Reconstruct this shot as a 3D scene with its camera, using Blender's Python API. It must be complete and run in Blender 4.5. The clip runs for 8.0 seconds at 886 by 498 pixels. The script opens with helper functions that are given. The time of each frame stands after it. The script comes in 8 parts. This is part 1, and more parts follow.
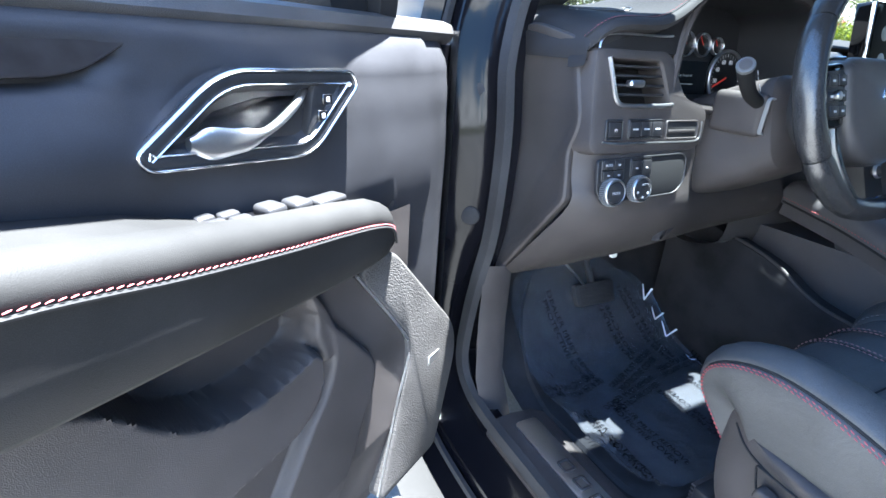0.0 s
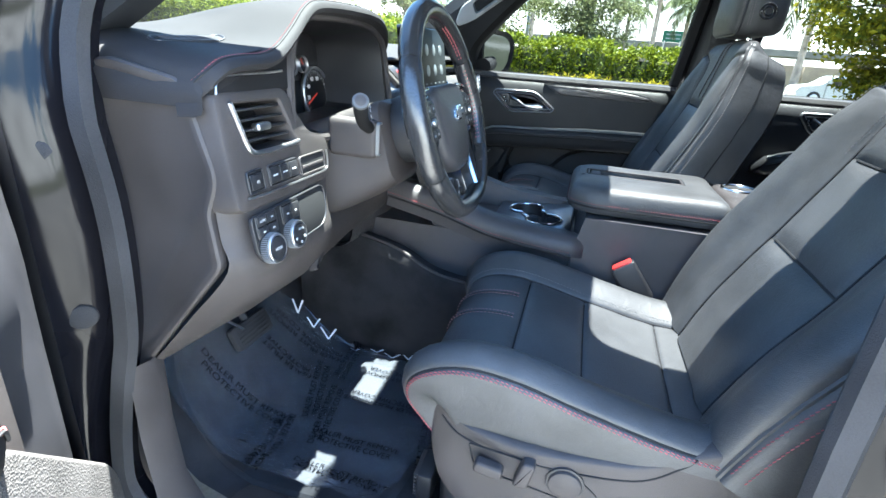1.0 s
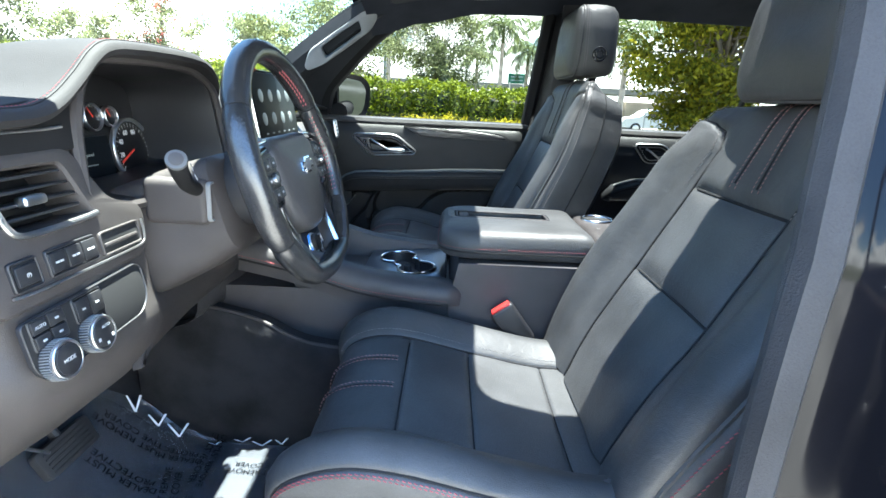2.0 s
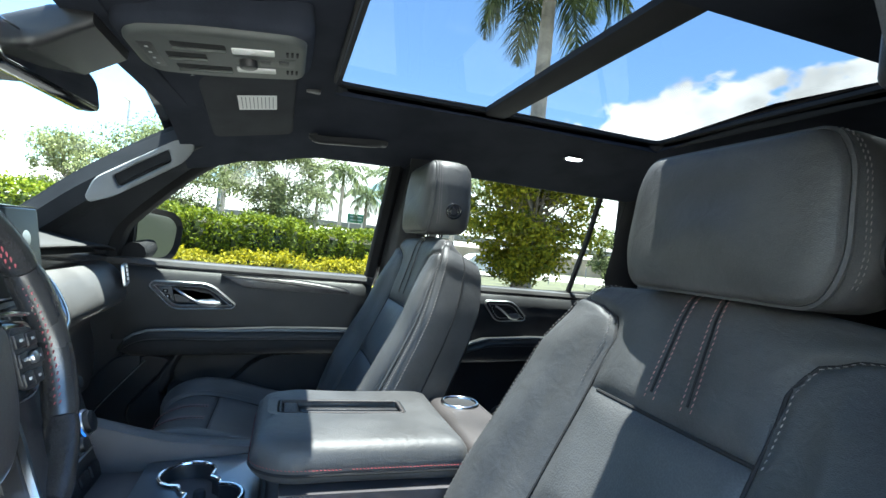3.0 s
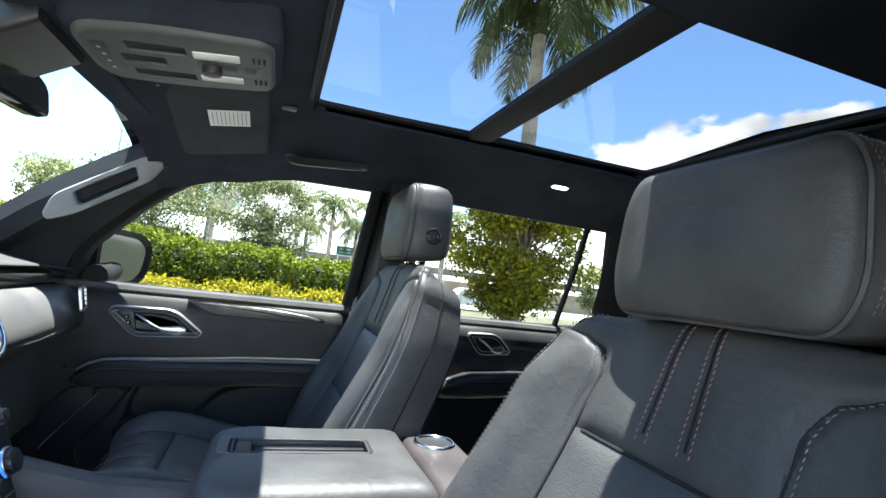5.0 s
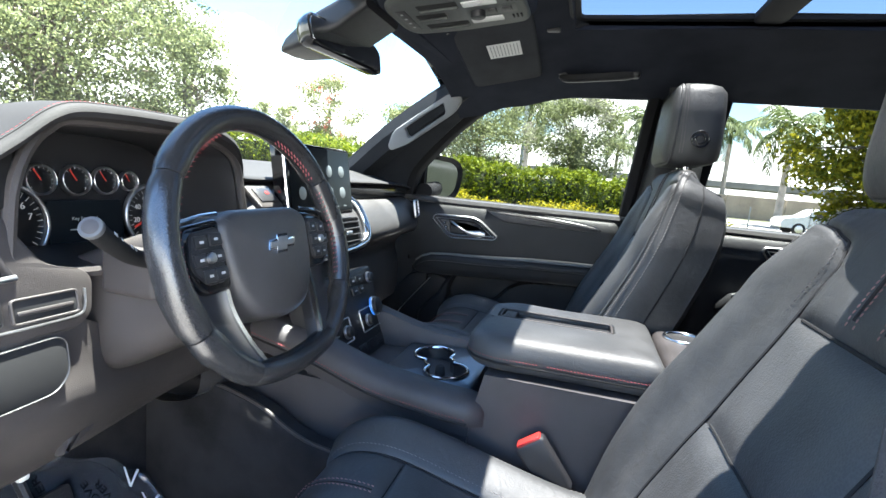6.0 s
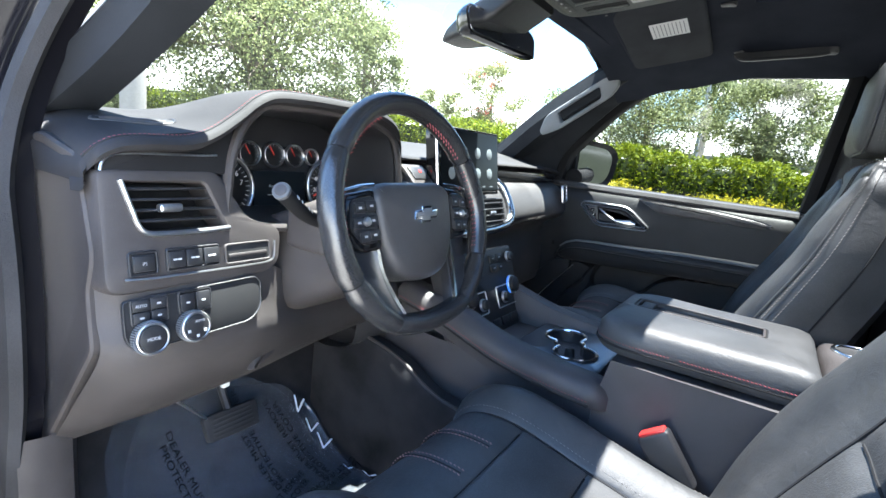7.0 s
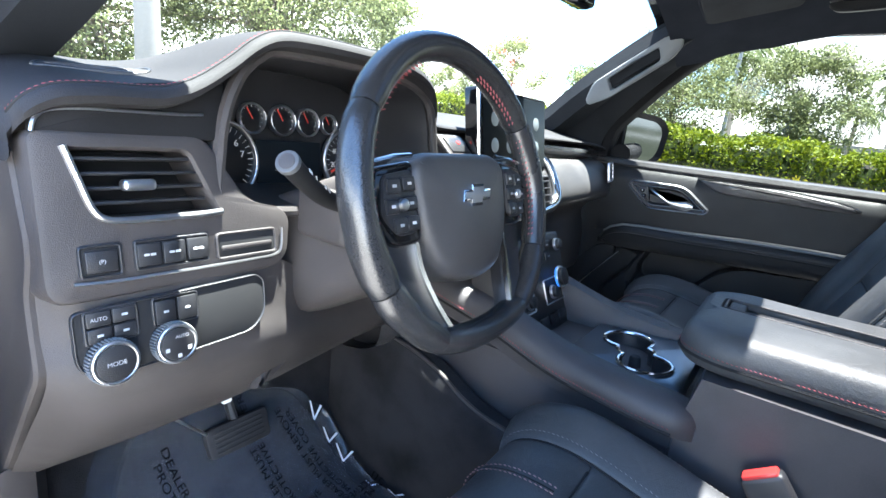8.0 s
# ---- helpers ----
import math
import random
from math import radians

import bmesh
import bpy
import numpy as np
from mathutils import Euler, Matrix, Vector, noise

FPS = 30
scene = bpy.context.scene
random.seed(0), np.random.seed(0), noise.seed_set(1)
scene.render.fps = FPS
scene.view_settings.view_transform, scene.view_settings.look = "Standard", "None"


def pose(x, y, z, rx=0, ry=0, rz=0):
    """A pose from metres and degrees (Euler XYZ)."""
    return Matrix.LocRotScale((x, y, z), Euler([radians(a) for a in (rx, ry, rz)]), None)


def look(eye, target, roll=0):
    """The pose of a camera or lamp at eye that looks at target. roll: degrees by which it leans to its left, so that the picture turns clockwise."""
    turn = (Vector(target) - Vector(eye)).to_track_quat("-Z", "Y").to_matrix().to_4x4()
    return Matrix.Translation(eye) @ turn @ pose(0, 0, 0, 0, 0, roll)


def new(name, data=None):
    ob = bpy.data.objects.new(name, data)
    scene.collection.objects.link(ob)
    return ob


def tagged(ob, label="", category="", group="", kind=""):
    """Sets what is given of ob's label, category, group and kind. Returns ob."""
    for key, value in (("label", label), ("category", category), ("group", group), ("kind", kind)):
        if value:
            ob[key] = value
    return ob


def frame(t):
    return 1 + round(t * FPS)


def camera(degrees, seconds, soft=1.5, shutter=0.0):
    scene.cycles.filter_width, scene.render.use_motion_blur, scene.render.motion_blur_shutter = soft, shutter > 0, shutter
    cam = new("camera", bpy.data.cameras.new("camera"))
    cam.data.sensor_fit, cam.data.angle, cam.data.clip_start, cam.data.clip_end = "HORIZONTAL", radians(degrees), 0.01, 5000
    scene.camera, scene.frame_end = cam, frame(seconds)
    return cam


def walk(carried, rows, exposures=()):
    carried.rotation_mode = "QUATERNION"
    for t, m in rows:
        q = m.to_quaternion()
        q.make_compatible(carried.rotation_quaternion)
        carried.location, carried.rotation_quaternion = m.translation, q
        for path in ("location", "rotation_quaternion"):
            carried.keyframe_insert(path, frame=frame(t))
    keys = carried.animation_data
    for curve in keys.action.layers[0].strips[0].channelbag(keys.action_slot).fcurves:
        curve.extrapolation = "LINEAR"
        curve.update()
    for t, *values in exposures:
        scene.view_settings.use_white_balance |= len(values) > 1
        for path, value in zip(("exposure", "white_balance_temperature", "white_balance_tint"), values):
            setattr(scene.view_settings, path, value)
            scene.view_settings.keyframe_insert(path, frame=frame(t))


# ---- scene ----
from mathutils.bvhtree import BVHTree

cam = camera(83.0, 8.0)
# seconds, eye in metres, yaw (to the left from straight ahead), pitch, lean in degrees
ROWS = [
    (0.0, -1.3260, 0.0061, 1.3334, -28.297, -22.595, 3.921),
    (0.5, -1.3048, 0.1012, 1.3809, -53.022, -23.171, 4.932),
    (1.0, -1.3108, 0.1601, 1.4072, -75.764, -21.827, 4.257),
    (1.2, -1.3155, 0.1784, 1.4066, -81.150, -20.932, 3.758),
    (2.3, -1.1344, 0.1399, 1.4156, -93.933, -13.199, 3.894),
    (2.5, -1.0815, 0.1318, 1.4217, -97.847, -9.813, 4.841),
    (3.0, -0.9272, 0.1426, 1.4520, -107.196, 0.134, 5.809),
    (3.5, -0.8344, 0.1718, 1.4729, -112.445, 6.646, 6.056),
    (4.0, -0.8256, 0.1811, 1.4722, -115.049, 9.844, 6.372),
    (4.2, -0.8264, 0.1780, 1.4708, -115.417, 9.945, 6.370),
    (5.3, -0.9084, 0.0546, 1.4219, -100.940, -0.674, 6.186),
    (5.5, -0.9394, 0.0290, 1.4154, -93.943, -3.351, 6.072),
    (6.0, -1.0180, -0.0161, 1.4147, -74.619, -8.309, 5.305),
    (6.5, -1.0609, -0.0521, 1.4079, -61.996, -10.848, 6.176),
    (7.0, -1.0528, -0.0640, 1.4095, -57.399, -11.589, 6.627),
    (7.5, -1.0393, -0.0398, 1.4042, -55.221, -12.630, 6.475),
    (8.0, -0.9305, 0.0702, 1.3812, -55.711, -14.060, 6.634),
]
walk(cam, [(t, pose(x, y, z, 90 + pitch, 0, yaw) @ pose(0, 0, 0, 0, 0, roll)) for t, x, y, z, yaw, pitch, roll in ROWS],
     # the camera's own brightness and white balance
     [(0.0, 4.68, 5750, 6), (1.0, 5.15, 6050, 3), (2.5, 5.12, 6250, 2), (3.5, 4.8, 6150, -1), (4.2, 4.85, 6250, 1), (5.5, 4.97, 6500, 8), (6.5, 4.97, 6300, 8), (8.0, 5.22, 6200, 8)])

# ---- world, sun, exposure ----
SUN = Vector((0.11, -0.03, 0.993)).normalized()
world = bpy.data.worlds.new("sky")
scene.world = world
world.use_nodes = True
wn, wl = world.node_tree.nodes, world.node_tree.links
wn.clear()
w_out = wn.new("ShaderNodeOutputWorld")
w_bg = wn.new("ShaderNodeBackground")
w_sky = wn.new("ShaderNodeTexSky")
w_sky.sky_type = "NISHITA"
w_sky.sun_disc = False
w_sky.sun_elevation = math.asin(SUN.z)
w_sky.sun_rotation = math.atan2(SUN.x, SUN.y)
w_sky.air_density, w_sky.dust_density, w_sky.ozone_density = 1.0, 0.6, 1.6
w_co = wn.new("ShaderNodeTexCoord")
w_sep = wn.new("ShaderNodeSeparateXYZ")
wl.new(w_co.outputs["Generated"], w_sep.inputs[0])
# cumulus: noise on the direction, denser towards the horizon
w_map = wn.new("ShaderNodeMapping")
w_map.inputs["Scale"].default_value = (1.0, 1.0, 1.7)
w_map.inputs["Location"].default_value = (0.35, 0.1, 0.0)
wl.new(w_co.outputs["Generated"], w_map.inputs[0])
w_no = wn.new("ShaderNodeTexNoise")
w_no.inputs["Scale"].default_value, w_no.inputs["Detail"].default_value = 3.4, 9.0
w_no.inputs["Roughness"].default_value = 0.56
wl.new(w_map.outputs[0], w_no.inputs["Vector"])
w_alt = wn.new("ShaderNodeMapRange")
w_alt.inputs["From Min"].default_value, w_alt.inputs["From Max"].default_value = 0.02, 0.40
w_alt.inputs["To Min"].default_value, w_alt.inputs["To Max"].default_value = 0.26, -0.13
wl.new(w_sep.outputs["Z"], w_alt.inputs["Value"])
w_add = wn.new("ShaderNodeMath")
wl.new(w_no.outputs[0], w_add.inputs[0])
wl.new(w_alt.outputs[0], w_add.inputs[1])
# a tall heap of cloud to the right and behind
w_dist = wn.new("ShaderNodeVectorMath")
w_dist.operation = "DISTANCE"
w_sc = wn.new("ShaderNodeVectorMath")
w_sc.operation = "MULTIPLY"
w_sc.inputs[1].default_value = (1.0, 1.0, 1.5)
wl.new(w_co.outputs["Generated"], w_sc.inputs[0])
wl.new(w_sc.outputs[0], w_dist.inputs[0])
w_dist.inputs[1].default_value = (0.643, -0.714, 0.40)
w_heap = wn.new("ShaderNodeMapRange")
w_heap.inputs["From Min"].default_value, w_heap.inputs["From Max"].default_value = 0.05, 0.30
w_heap.inputs["To Min"].default_value, w_heap.inputs["To Max"].default_value = 0.20, 0.0
wl.new(w_dist.outputs["Value"], w_heap.inputs["Value"])
w_add2 = wn.new("ShaderNodeMath")
wl.new(w_add.outputs[0], w_add2.inputs[0])
wl.new(w_heap.outputs[0], w_add2.inputs[1])
w_ramp = wn.new("ShaderNodeValToRGB")
w_ramp.color_ramp.elements[0].position, w_ramp.color_ramp.elements[1].position = 0.585, 0.618
wl.new(w_add2.outputs[0], w_ramp.inputs[0])
w_mix = wn.new("ShaderNodeMixRGB")
wl.new(w_ramp.outputs[0], w_mix.inputs[0])
w_blue = wn.new("ShaderNodeHueSaturation")
w_blue.inputs["Saturation"].default_value, w_blue.inputs["Value"].default_value = 1.16, 0.35
wl.new(w_sky.outputs[0], w_blue.inputs["Color"])
wl.new(w_blue.outputs[0], w_mix.inputs[1])
# cloud: hazy bright near the horizon, shaded heaps above
w_cz = wn.new("ShaderNodeMapRange")
w_cz.inputs["From Min"].default_value, w_cz.inputs["From Max"].default_value = 0.16, 0.30
w_cz.inputs["To Min"].default_value, w_cz.inputs["To Max"].default_value = 3.8, 2.0
wl.new(w_sep.outputs["Z"], w_cz.inputs["Value"])
w_no2 = wn.new("ShaderNodeTexNoise")
w_no2.inputs["Scale"].default_value, w_no2.inputs["Detail"].default_value = 11.0, 6.0
wl.new(w_map.outputs[0], w_no2.inputs["Vector"])
w_shade = wn.new("ShaderNodeMapRange")
w_shade.inputs["From Min"].default_value, w_shade.inputs["From Max"].default_value = 0.35, 0.62
w_shade.inputs["To Min"].default_value, w_shade.inputs["To Max"].default_value = 0.62, 1.05
wl.new(w_no2.outputs[0], w_shade.inputs["Value"])
w_cv = wn.new("ShaderNodeMath")
w_cv.operation = "MULTIPLY"
wl.new(w_cz.outputs[0], w_cv.inputs[0])
wl.new(w_shade.outputs[0], w_cv.inputs[1])
wl.new(w_cv.outputs[0], w_mix.inputs[2])
wl.new(w_mix.outputs[0], w_bg.inputs[0])
w_bg.inputs[1].default_value = 0.14
wl.new(w_bg.outputs[0], w_out.inputs[0])

sun = new("sun", bpy.data.lights.new("sun", "SUN"))
sun.data.energy, sun.data.angle, sun.data.color = 5.0, radians(0.6), (1.0, 0.96, 0.90)
sun.matrix_world = look(SUN * 30, (0, 0, 0))

# ---- materials ----
def material(name, col, rough=0.5, metal=0.0, grain=0.0, grain_size=400.0, bump=0.0, wear=0.0, wear_size=9.0, coat=0.0,
             spec=0.5, vary=0.0, sheen=0.0, cell=False, crease=0.0):
    """Principled paint or skin: base colour with fine grain and broad wear, grain relief."""
    m = bpy.data.materials.new(name)
    m.use_nodes = True
    n, l = m.node_tree.nodes, m.node_tree.links
    b = n["Principled BSDF"]
    b.inputs["Roughness"].default_value, b.inputs["Metallic"].default_value = rough, metal
    b.inputs["Coat Weight"].default_value = coat
    b.inputs["Specular IOR Level"].default_value = spec
    if sheen:
        b.inputs["Sheen Weight"].default_value = sheen
    co = n.new("ShaderNodeTexCoord")
    big = n.new("ShaderNodeTexNoise")
    big.inputs["Scale"].default_value, big.inputs["Detail"].default_value = wear_size, 5
    l.new(co.outputs["Object"], big.inputs["Vector"])
    fine = n.new("ShaderNodeTexVoronoi" if cell else "ShaderNodeTexNoise")
    fine.inputs["Scale"].default_value = grain_size
    l.new(co.outputs["Object"], fine.inputs["Vector"])
    lo, hi = [max(0, c * (1 - wear - grain)) for c in col], [min(1, c * (1 + wear + grain)) for c in col]
    mix = n.new("ShaderNodeMath")
    mix.operation = "MULTIPLY_ADD"
    mix.inputs[1].default_value = 0.5 * (grain / max(wear + grain, 1e-4)) if grain else 0.0
    l.new(fine.outputs[0], mix.inputs[0])
    l.new(big.outputs[0], mix.inputs[2])
    ramp = n.new("ShaderNodeValToRGB")
    ramp.color_ramp.elements[0].position, ramp.color_ramp.elements[1].position = 0.3, 0.8
    ramp.color_ramp.elements[0].color, ramp.color_ramp.elements[1].color = (*lo, 1), (*hi, 1)
    l.new(mix.outputs[0], ramp.inputs[0])
    last = ramp.outputs[0]
    if vary:
        geo = n.new("ShaderNodeNewGeometry")
        hsv = n.new("ShaderNodeHueSaturation")
        mr = n.new("ShaderNodeMapRange")
        mr.inputs["To Min"].default_value, mr.inputs["To Max"].default_value = 1 - vary, 1 + vary
        l.new(geo.outputs["Random Per Island"], mr.inputs["Value"])
        l.new(mr.outputs[0], hsv.inputs["Value"])
        l.new(last, hsv.inputs["Color"])
        last = hsv.outputs[0]
    l.new(last, b.inputs["Base Color"])
    rr = n.new("ShaderNodeMapRange")
    rr.inputs["To Min"].default_value, rr.inputs["To Max"].default_value = max(0.02, rough - 0.08), min(1, rough + 0.08)
    l.new(big.outputs[0], rr.inputs["Value"])
    l.new(rr.outputs[0], b.inputs["Roughness"])
    if bump:
        bp = n.new("ShaderNodeBump")
        bp.inputs["Strength"].default_value, bp.inputs["Distance"].default_value = bump, 0.001
        l.new(fine.outputs[0], bp.inputs["Height"])
        l.new(bp.outputs[0], b.inputs["Normal"])
        if crease:
            cr, cb = n.new("ShaderNodeTexNoise"), n.new("ShaderNodeBump")
            cr.inputs["Scale"].default_value, cr.inputs["Detail"].default_value = 38.0, 5.0
            cr.inputs["Distortion"].default_value = 1.4
            l.new(co.outputs["Object"], cr.inputs["Vector"])
            cb.inputs["Strength"].default_value, cb.inputs["Distance"].default_value = crease, 0.006
            l.new(cr.outputs[0], cb.inputs["Height"])
            l.new(cb.outputs[0], bp.inputs["Normal"])
    return m


def glow(name, col, power):
    m = material(name, col, 0.3)
    b = m.node_tree.nodes["Principled BSDF"]
    b.inputs["Emission Color"].default_value, b.inputs["Emission Strength"].default_value = (*col, 1), power
    return m


def glass(name, tint, rough=0.0, gloss=0.5):
    """Thin pane: clear with a tint, glossier at a slant."""
    m = bpy.data.materials.new(name)
    m.use_nodes = True
    n, l = m.node_tree.nodes, m.node_tree.links
    n.clear()
    out, mixs = n.new("ShaderNodeOutputMaterial"), n.new("ShaderNodeMixShader")
    tr, gl, lw = n.new("ShaderNodeBsdfTransparent"), n.new("ShaderNodeBsdfGlossy"), n.new("ShaderNodeLayerWeight")
    pw, sc = n.new("ShaderNodeMath"), n.new("ShaderNodeMath")
    tr.inputs[0].default_value = (*tint, 1)
    gl.inputs["Roughness"].default_value = rough
    lw.inputs[0].default_value = 0.5
    pw.operation, pw.inputs[1].default_value = "POWER", 4.0
    sc.operation, sc.inputs[1].default_value, sc.inputs[2].default_value = "MULTIPLY_ADD", gloss, 0.03
    l.new(lw.outputs["Facing"], pw.inputs[0])
    l.new(pw.outputs[0], sc.inputs[0])
    l.new(sc.outputs[0], mixs.inputs[0])
    l.new(tr.outputs[0], mixs.inputs[1])
    l.new(gl.outputs[0], mixs.inputs[2])
    l.new(mixs.outputs[0], out.inputs[0])
    return m


def leafy(name, col, col2, rough=0.65):
    """Leaves: colour by island between two greens, some light through the blade."""
    m = bpy.data.materials.new(name)
    m.use_nodes = True
    n, l = m.node_tree.nodes, m.node_tree.links
    b = n["Principled BSDF"]
    geo, ramp = n.new("ShaderNodeNewGeometry"), n.new("ShaderNodeValToRGB")
    ramp.color_ramp.elements[0].color, ramp.color_ramp.elements[1].color = (*col, 1), (*col2, 1)
    l.new(geo.outputs["Random Per Island"], ramp.inputs[0])
    l.new(ramp.outputs[0], b.inputs["Base Color"])
    b.inputs["Roughness"].default_value = rough
    b.inputs["Specular IOR Level"].default_value = 0.2
    tl, mx, out = n.new("ShaderNodeBsdfTranslucent"), n.new("ShaderNodeMixShader"), n["Material Output"]
    l.new(ramp.outputs[0], tl.inputs[0])
    mx.inputs[0].default_value = 0.35
    l.new(b.outputs[0], mx.inputs[1])
    l.new(tl.outputs[0], mx.inputs[2])
    l.new(mx.outputs[0], out.inputs[0])
    return m


LEATHER = material("black_leather", (0.047, 0.0475, 0.048), 0.48, grain=0.25, grain_size=900, bump=0.25, wear=0.2, spec=0.44, cell=True, crease=0.18)
LEATHER_PERF = material("perforated_leather", (0.049, 0.0495, 0.050), 0.50, grain=0.25, grain_size=420, bump=0.3, wear=0.18, spec=0.58, cell=True, crease=0.10)
RIM_LEATHER = material("rim_leather", (0.022, 0.022, 0.023), 0.24, grain=0.2, grain_size=900, bump=0.12, wear=0.15, spec=0.8, cell=True)
PLASTIC = material("grained_plastic", (0.043, 0.038, 0.037), 0.52, grain=0.2, grain_size=1100, bump=0.3, wear=0.16, spec=0.34, cell=True)
CONSOLE = material("console_plastic", (0.052, 0.048, 0.050), 0.46, grain=0.2, grain_size=1100, bump=0.3, wear=0.12, cell=True)
PLASTIC_DARK = material("black_plastic", (0.020, 0.020, 0.022), 0.38, grain=0.2, grain_size=1100, bump=0.25, wear=0.15, cell=True)
SOFT = material("soft_touch_trim", (0.048, 0.046, 0.047), 0.40, grain=0.2, grain_size=1000, bump=0.3, wear=0.1, cell=True)
TOPSKIN = material("dash_top_skin", (0.022, 0.021, 0.022), 0.70, grain=0.2, grain_size=900, bump=0.3, wear=0.1, spec=0.18, cell=True)
FRAME_BLACK = material("matt_black_frame", (0.012, 0.012, 0.013), 0.75, grain=0.2, grain_size=700, bump=0.2, wear=0.1, spec=0.12)
PIANO = material("gloss_black_trim", (0.008, 0.008, 0.009), 0.10, wear=0.2, coat=0.6)
PAINT = material("black_car_paint", (0.006, 0.006, 0.008), 0.10, wear=0.1, coat=0.0, spec=0.2)
RUBBER = material("rubber_seal", (0.024, 0.024, 0.026), 0.78, grain=0.35, grain_size=500, bump=0.6, wear=0.2, spec=0.3)
WELT = material("woven_grey_edge", (0.040, 0.040, 0.041), 0.85, grain=0.45, grain_size=700, bump=0.8, wear=0.15, spec=0.2)
CARPET = material("charcoal_carpet", (0.022, 0.0215, 0.023), 0.95, grain=0.6, grain_size=700, bump=1.0, wear=0.2, spec=0.1)
LINER = material("headliner_cloth", (0.021, 0.024, 0.033), 0.95, grain=0.3, grain_size=900, bump=0.5, wear=0.08, spec=0.08)
PILLAR = material("grey_pillar_trim", (0.020, 0.022, 0.026), 0.8, grain=0.25, grain_size=900, bump=0.5, wear=0.06, spec=0.15)
VISOR_CLOTH = material("visor_cloth", (0.034, 0.036, 0.040), 0.9, grain=0.3, grain_size=900, bump=0.4, wear=0.08, spec=0.1)
STALK_GREY = material("mid_grey_plastic", (0.075, 0.077, 0.080), 0.55, grain=0.1, grain_size=900, bump=0.2, wear=0.08, spec=0.3)
GREYTRIM = material("light_grey_plastic", (0.16, 0.165, 0.17), 0.5, grain=0.1, grain_size=900, bump=0.2, wear=0.06)
CHROME = material("satin_chrome", (0.78, 0.79, 0.80), 0.16, metal=1.0, wear=0.05)
SILVER = material("brushed_silver", (0.62, 0.62, 0.63), 0.34, metal=1.0, grain=0.1, grain_size=500, wear=0.06)
CUP_METAL = material("blue_grey_metal", (0.20, 0.23, 0.27), 0.30, metal=1.0, grain=0.05, wear=0.05)
# one door lining, two base colours: cabin shade and outdoor light painted in
LINING = material("door_lining_shaded", (0.018, 0.0185, 0.020), 0.46, grain=0.2, grain_size=900, bump=0.25, wear=0.12, spec=0.28, cell=True)
DOOR_SKIN = material("door_lining_lit", (0.027, 0.027, 0.0305), 0.52, grain=0.2, grain_size=1300, bump=0.14, wear=0.2, spec=0.30, cell=True)
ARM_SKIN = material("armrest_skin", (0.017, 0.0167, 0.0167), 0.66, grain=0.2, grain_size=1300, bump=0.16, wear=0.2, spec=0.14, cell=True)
STITCH_RED = material("red_thread", (0.36, 0.09, 0.10), 0.8, wear=0.2, spec=0.1)
STITCH_ROSE = material("dusky_red_thread", (0.32, 0.18, 0.17), 0.8, wear=0.2, spec=0.1)
STITCH_GREY = material("grey_thread", (0.20, 0.185, 0.18), 0.8, wear=0.2, spec=0.1)
SEAM = material("seam_shadow_cord", (0.008, 0.008, 0.009), 0.8, wear=0.1)
WHITE_INK = material("white_ink", (0.45, 0.46, 0.47), 0.5, wear=0.05)
WOOD = material("dark_wood_trim", (0.024, 0.022, 0.024), 0.35, grain=0.3, grain_size=60, wear=0.3, wear_size=30, coat=0.3)
BUCKLE_RED = material("red_button", (0.60, 0.035, 0.03), 0.35, wear=0.1)
SCREEN = material("dark_screen", (0.010, 0.013, 0.016), 0.34, wear=0.1, spec=0.12)
ICON = glow("screen_icon", (0.13, 0.15, 0.16), 0.02)
DIAL = glow("dial_print", (0.36, 0.36, 0.37), 0.02)
DIAL_RED = glow("dial_needle", (0.36, 0.03, 0.02), 0.02)
GAUGE = material("gauge_face", (0.008, 0.008, 0.009), 0.4, wear=0.1)
RED_INK = material("red_ink", (0.55, 0.03, 0.02), 0.5, wear=0.1)
BLUE_GLOW = glow("blue_ring", (0.04, 0.2, 0.8), 0.05)
OVERHEAD = material("overhead_plastic", (0.052, 0.057, 0.055), 0.5, grain=0.15, grain_size=900, bump=0.2, wear=0.08)
LAMP_LENS = material("lamp_lens", (0.75, 0.76, 0.74), 0.25, wear=0.1)
LABEL = material("label_paper", (0.75, 0.75, 0.73), 0.6, wear=0.05)
MIRROR = material("mirror_glass", (0.85, 0.87, 0.88), 0.02, metal=1.0)
# dark base colour paints in the dim reflection of a hedge not built behind
WING_GLASS = material("dimmed_mirror_glass", (0.13, 0.145, 0.155), 0.02, metal=1.0)
METAL = material("bare_steel", (0.5, 0.5, 0.5), 0.35, metal=1.0, wear=0.1)
W_GLASS = glass("windscreen_glass", (0.36, 0.384, 0.380))
S_GLASS = glass("side_glass", (0.205, 0.218, 0.214))
T_GLASS = glass("tinted_roof_glass", (0.138, 0.142, 0.148), 0.0, 0.04)
BARK = material("bark", (0.17, 0.14, 0.11), 0.9, grain=0.4, grain_size=14, bump=1.0, wear=0.3, wear_size=3)
PALM_BARK = material("palm_bark", (0.30, 0.27, 0.23), 0.9, grain=0.3, grain_size=10, bump=1.0, wear=0.25, wear_size=2)


# ---- shape tools ----
def V(*a):
    return Vector(a)


def finish(name, me, mat, angle=42):
    me.materials.append(mat)
    if angle:
        me.polygons.foreach_set("use_smooth", [True] * len(me.polygons))
        me.set_sharp_from_angle(angle=radians(angle))
    me.update()
    return new(name, me)


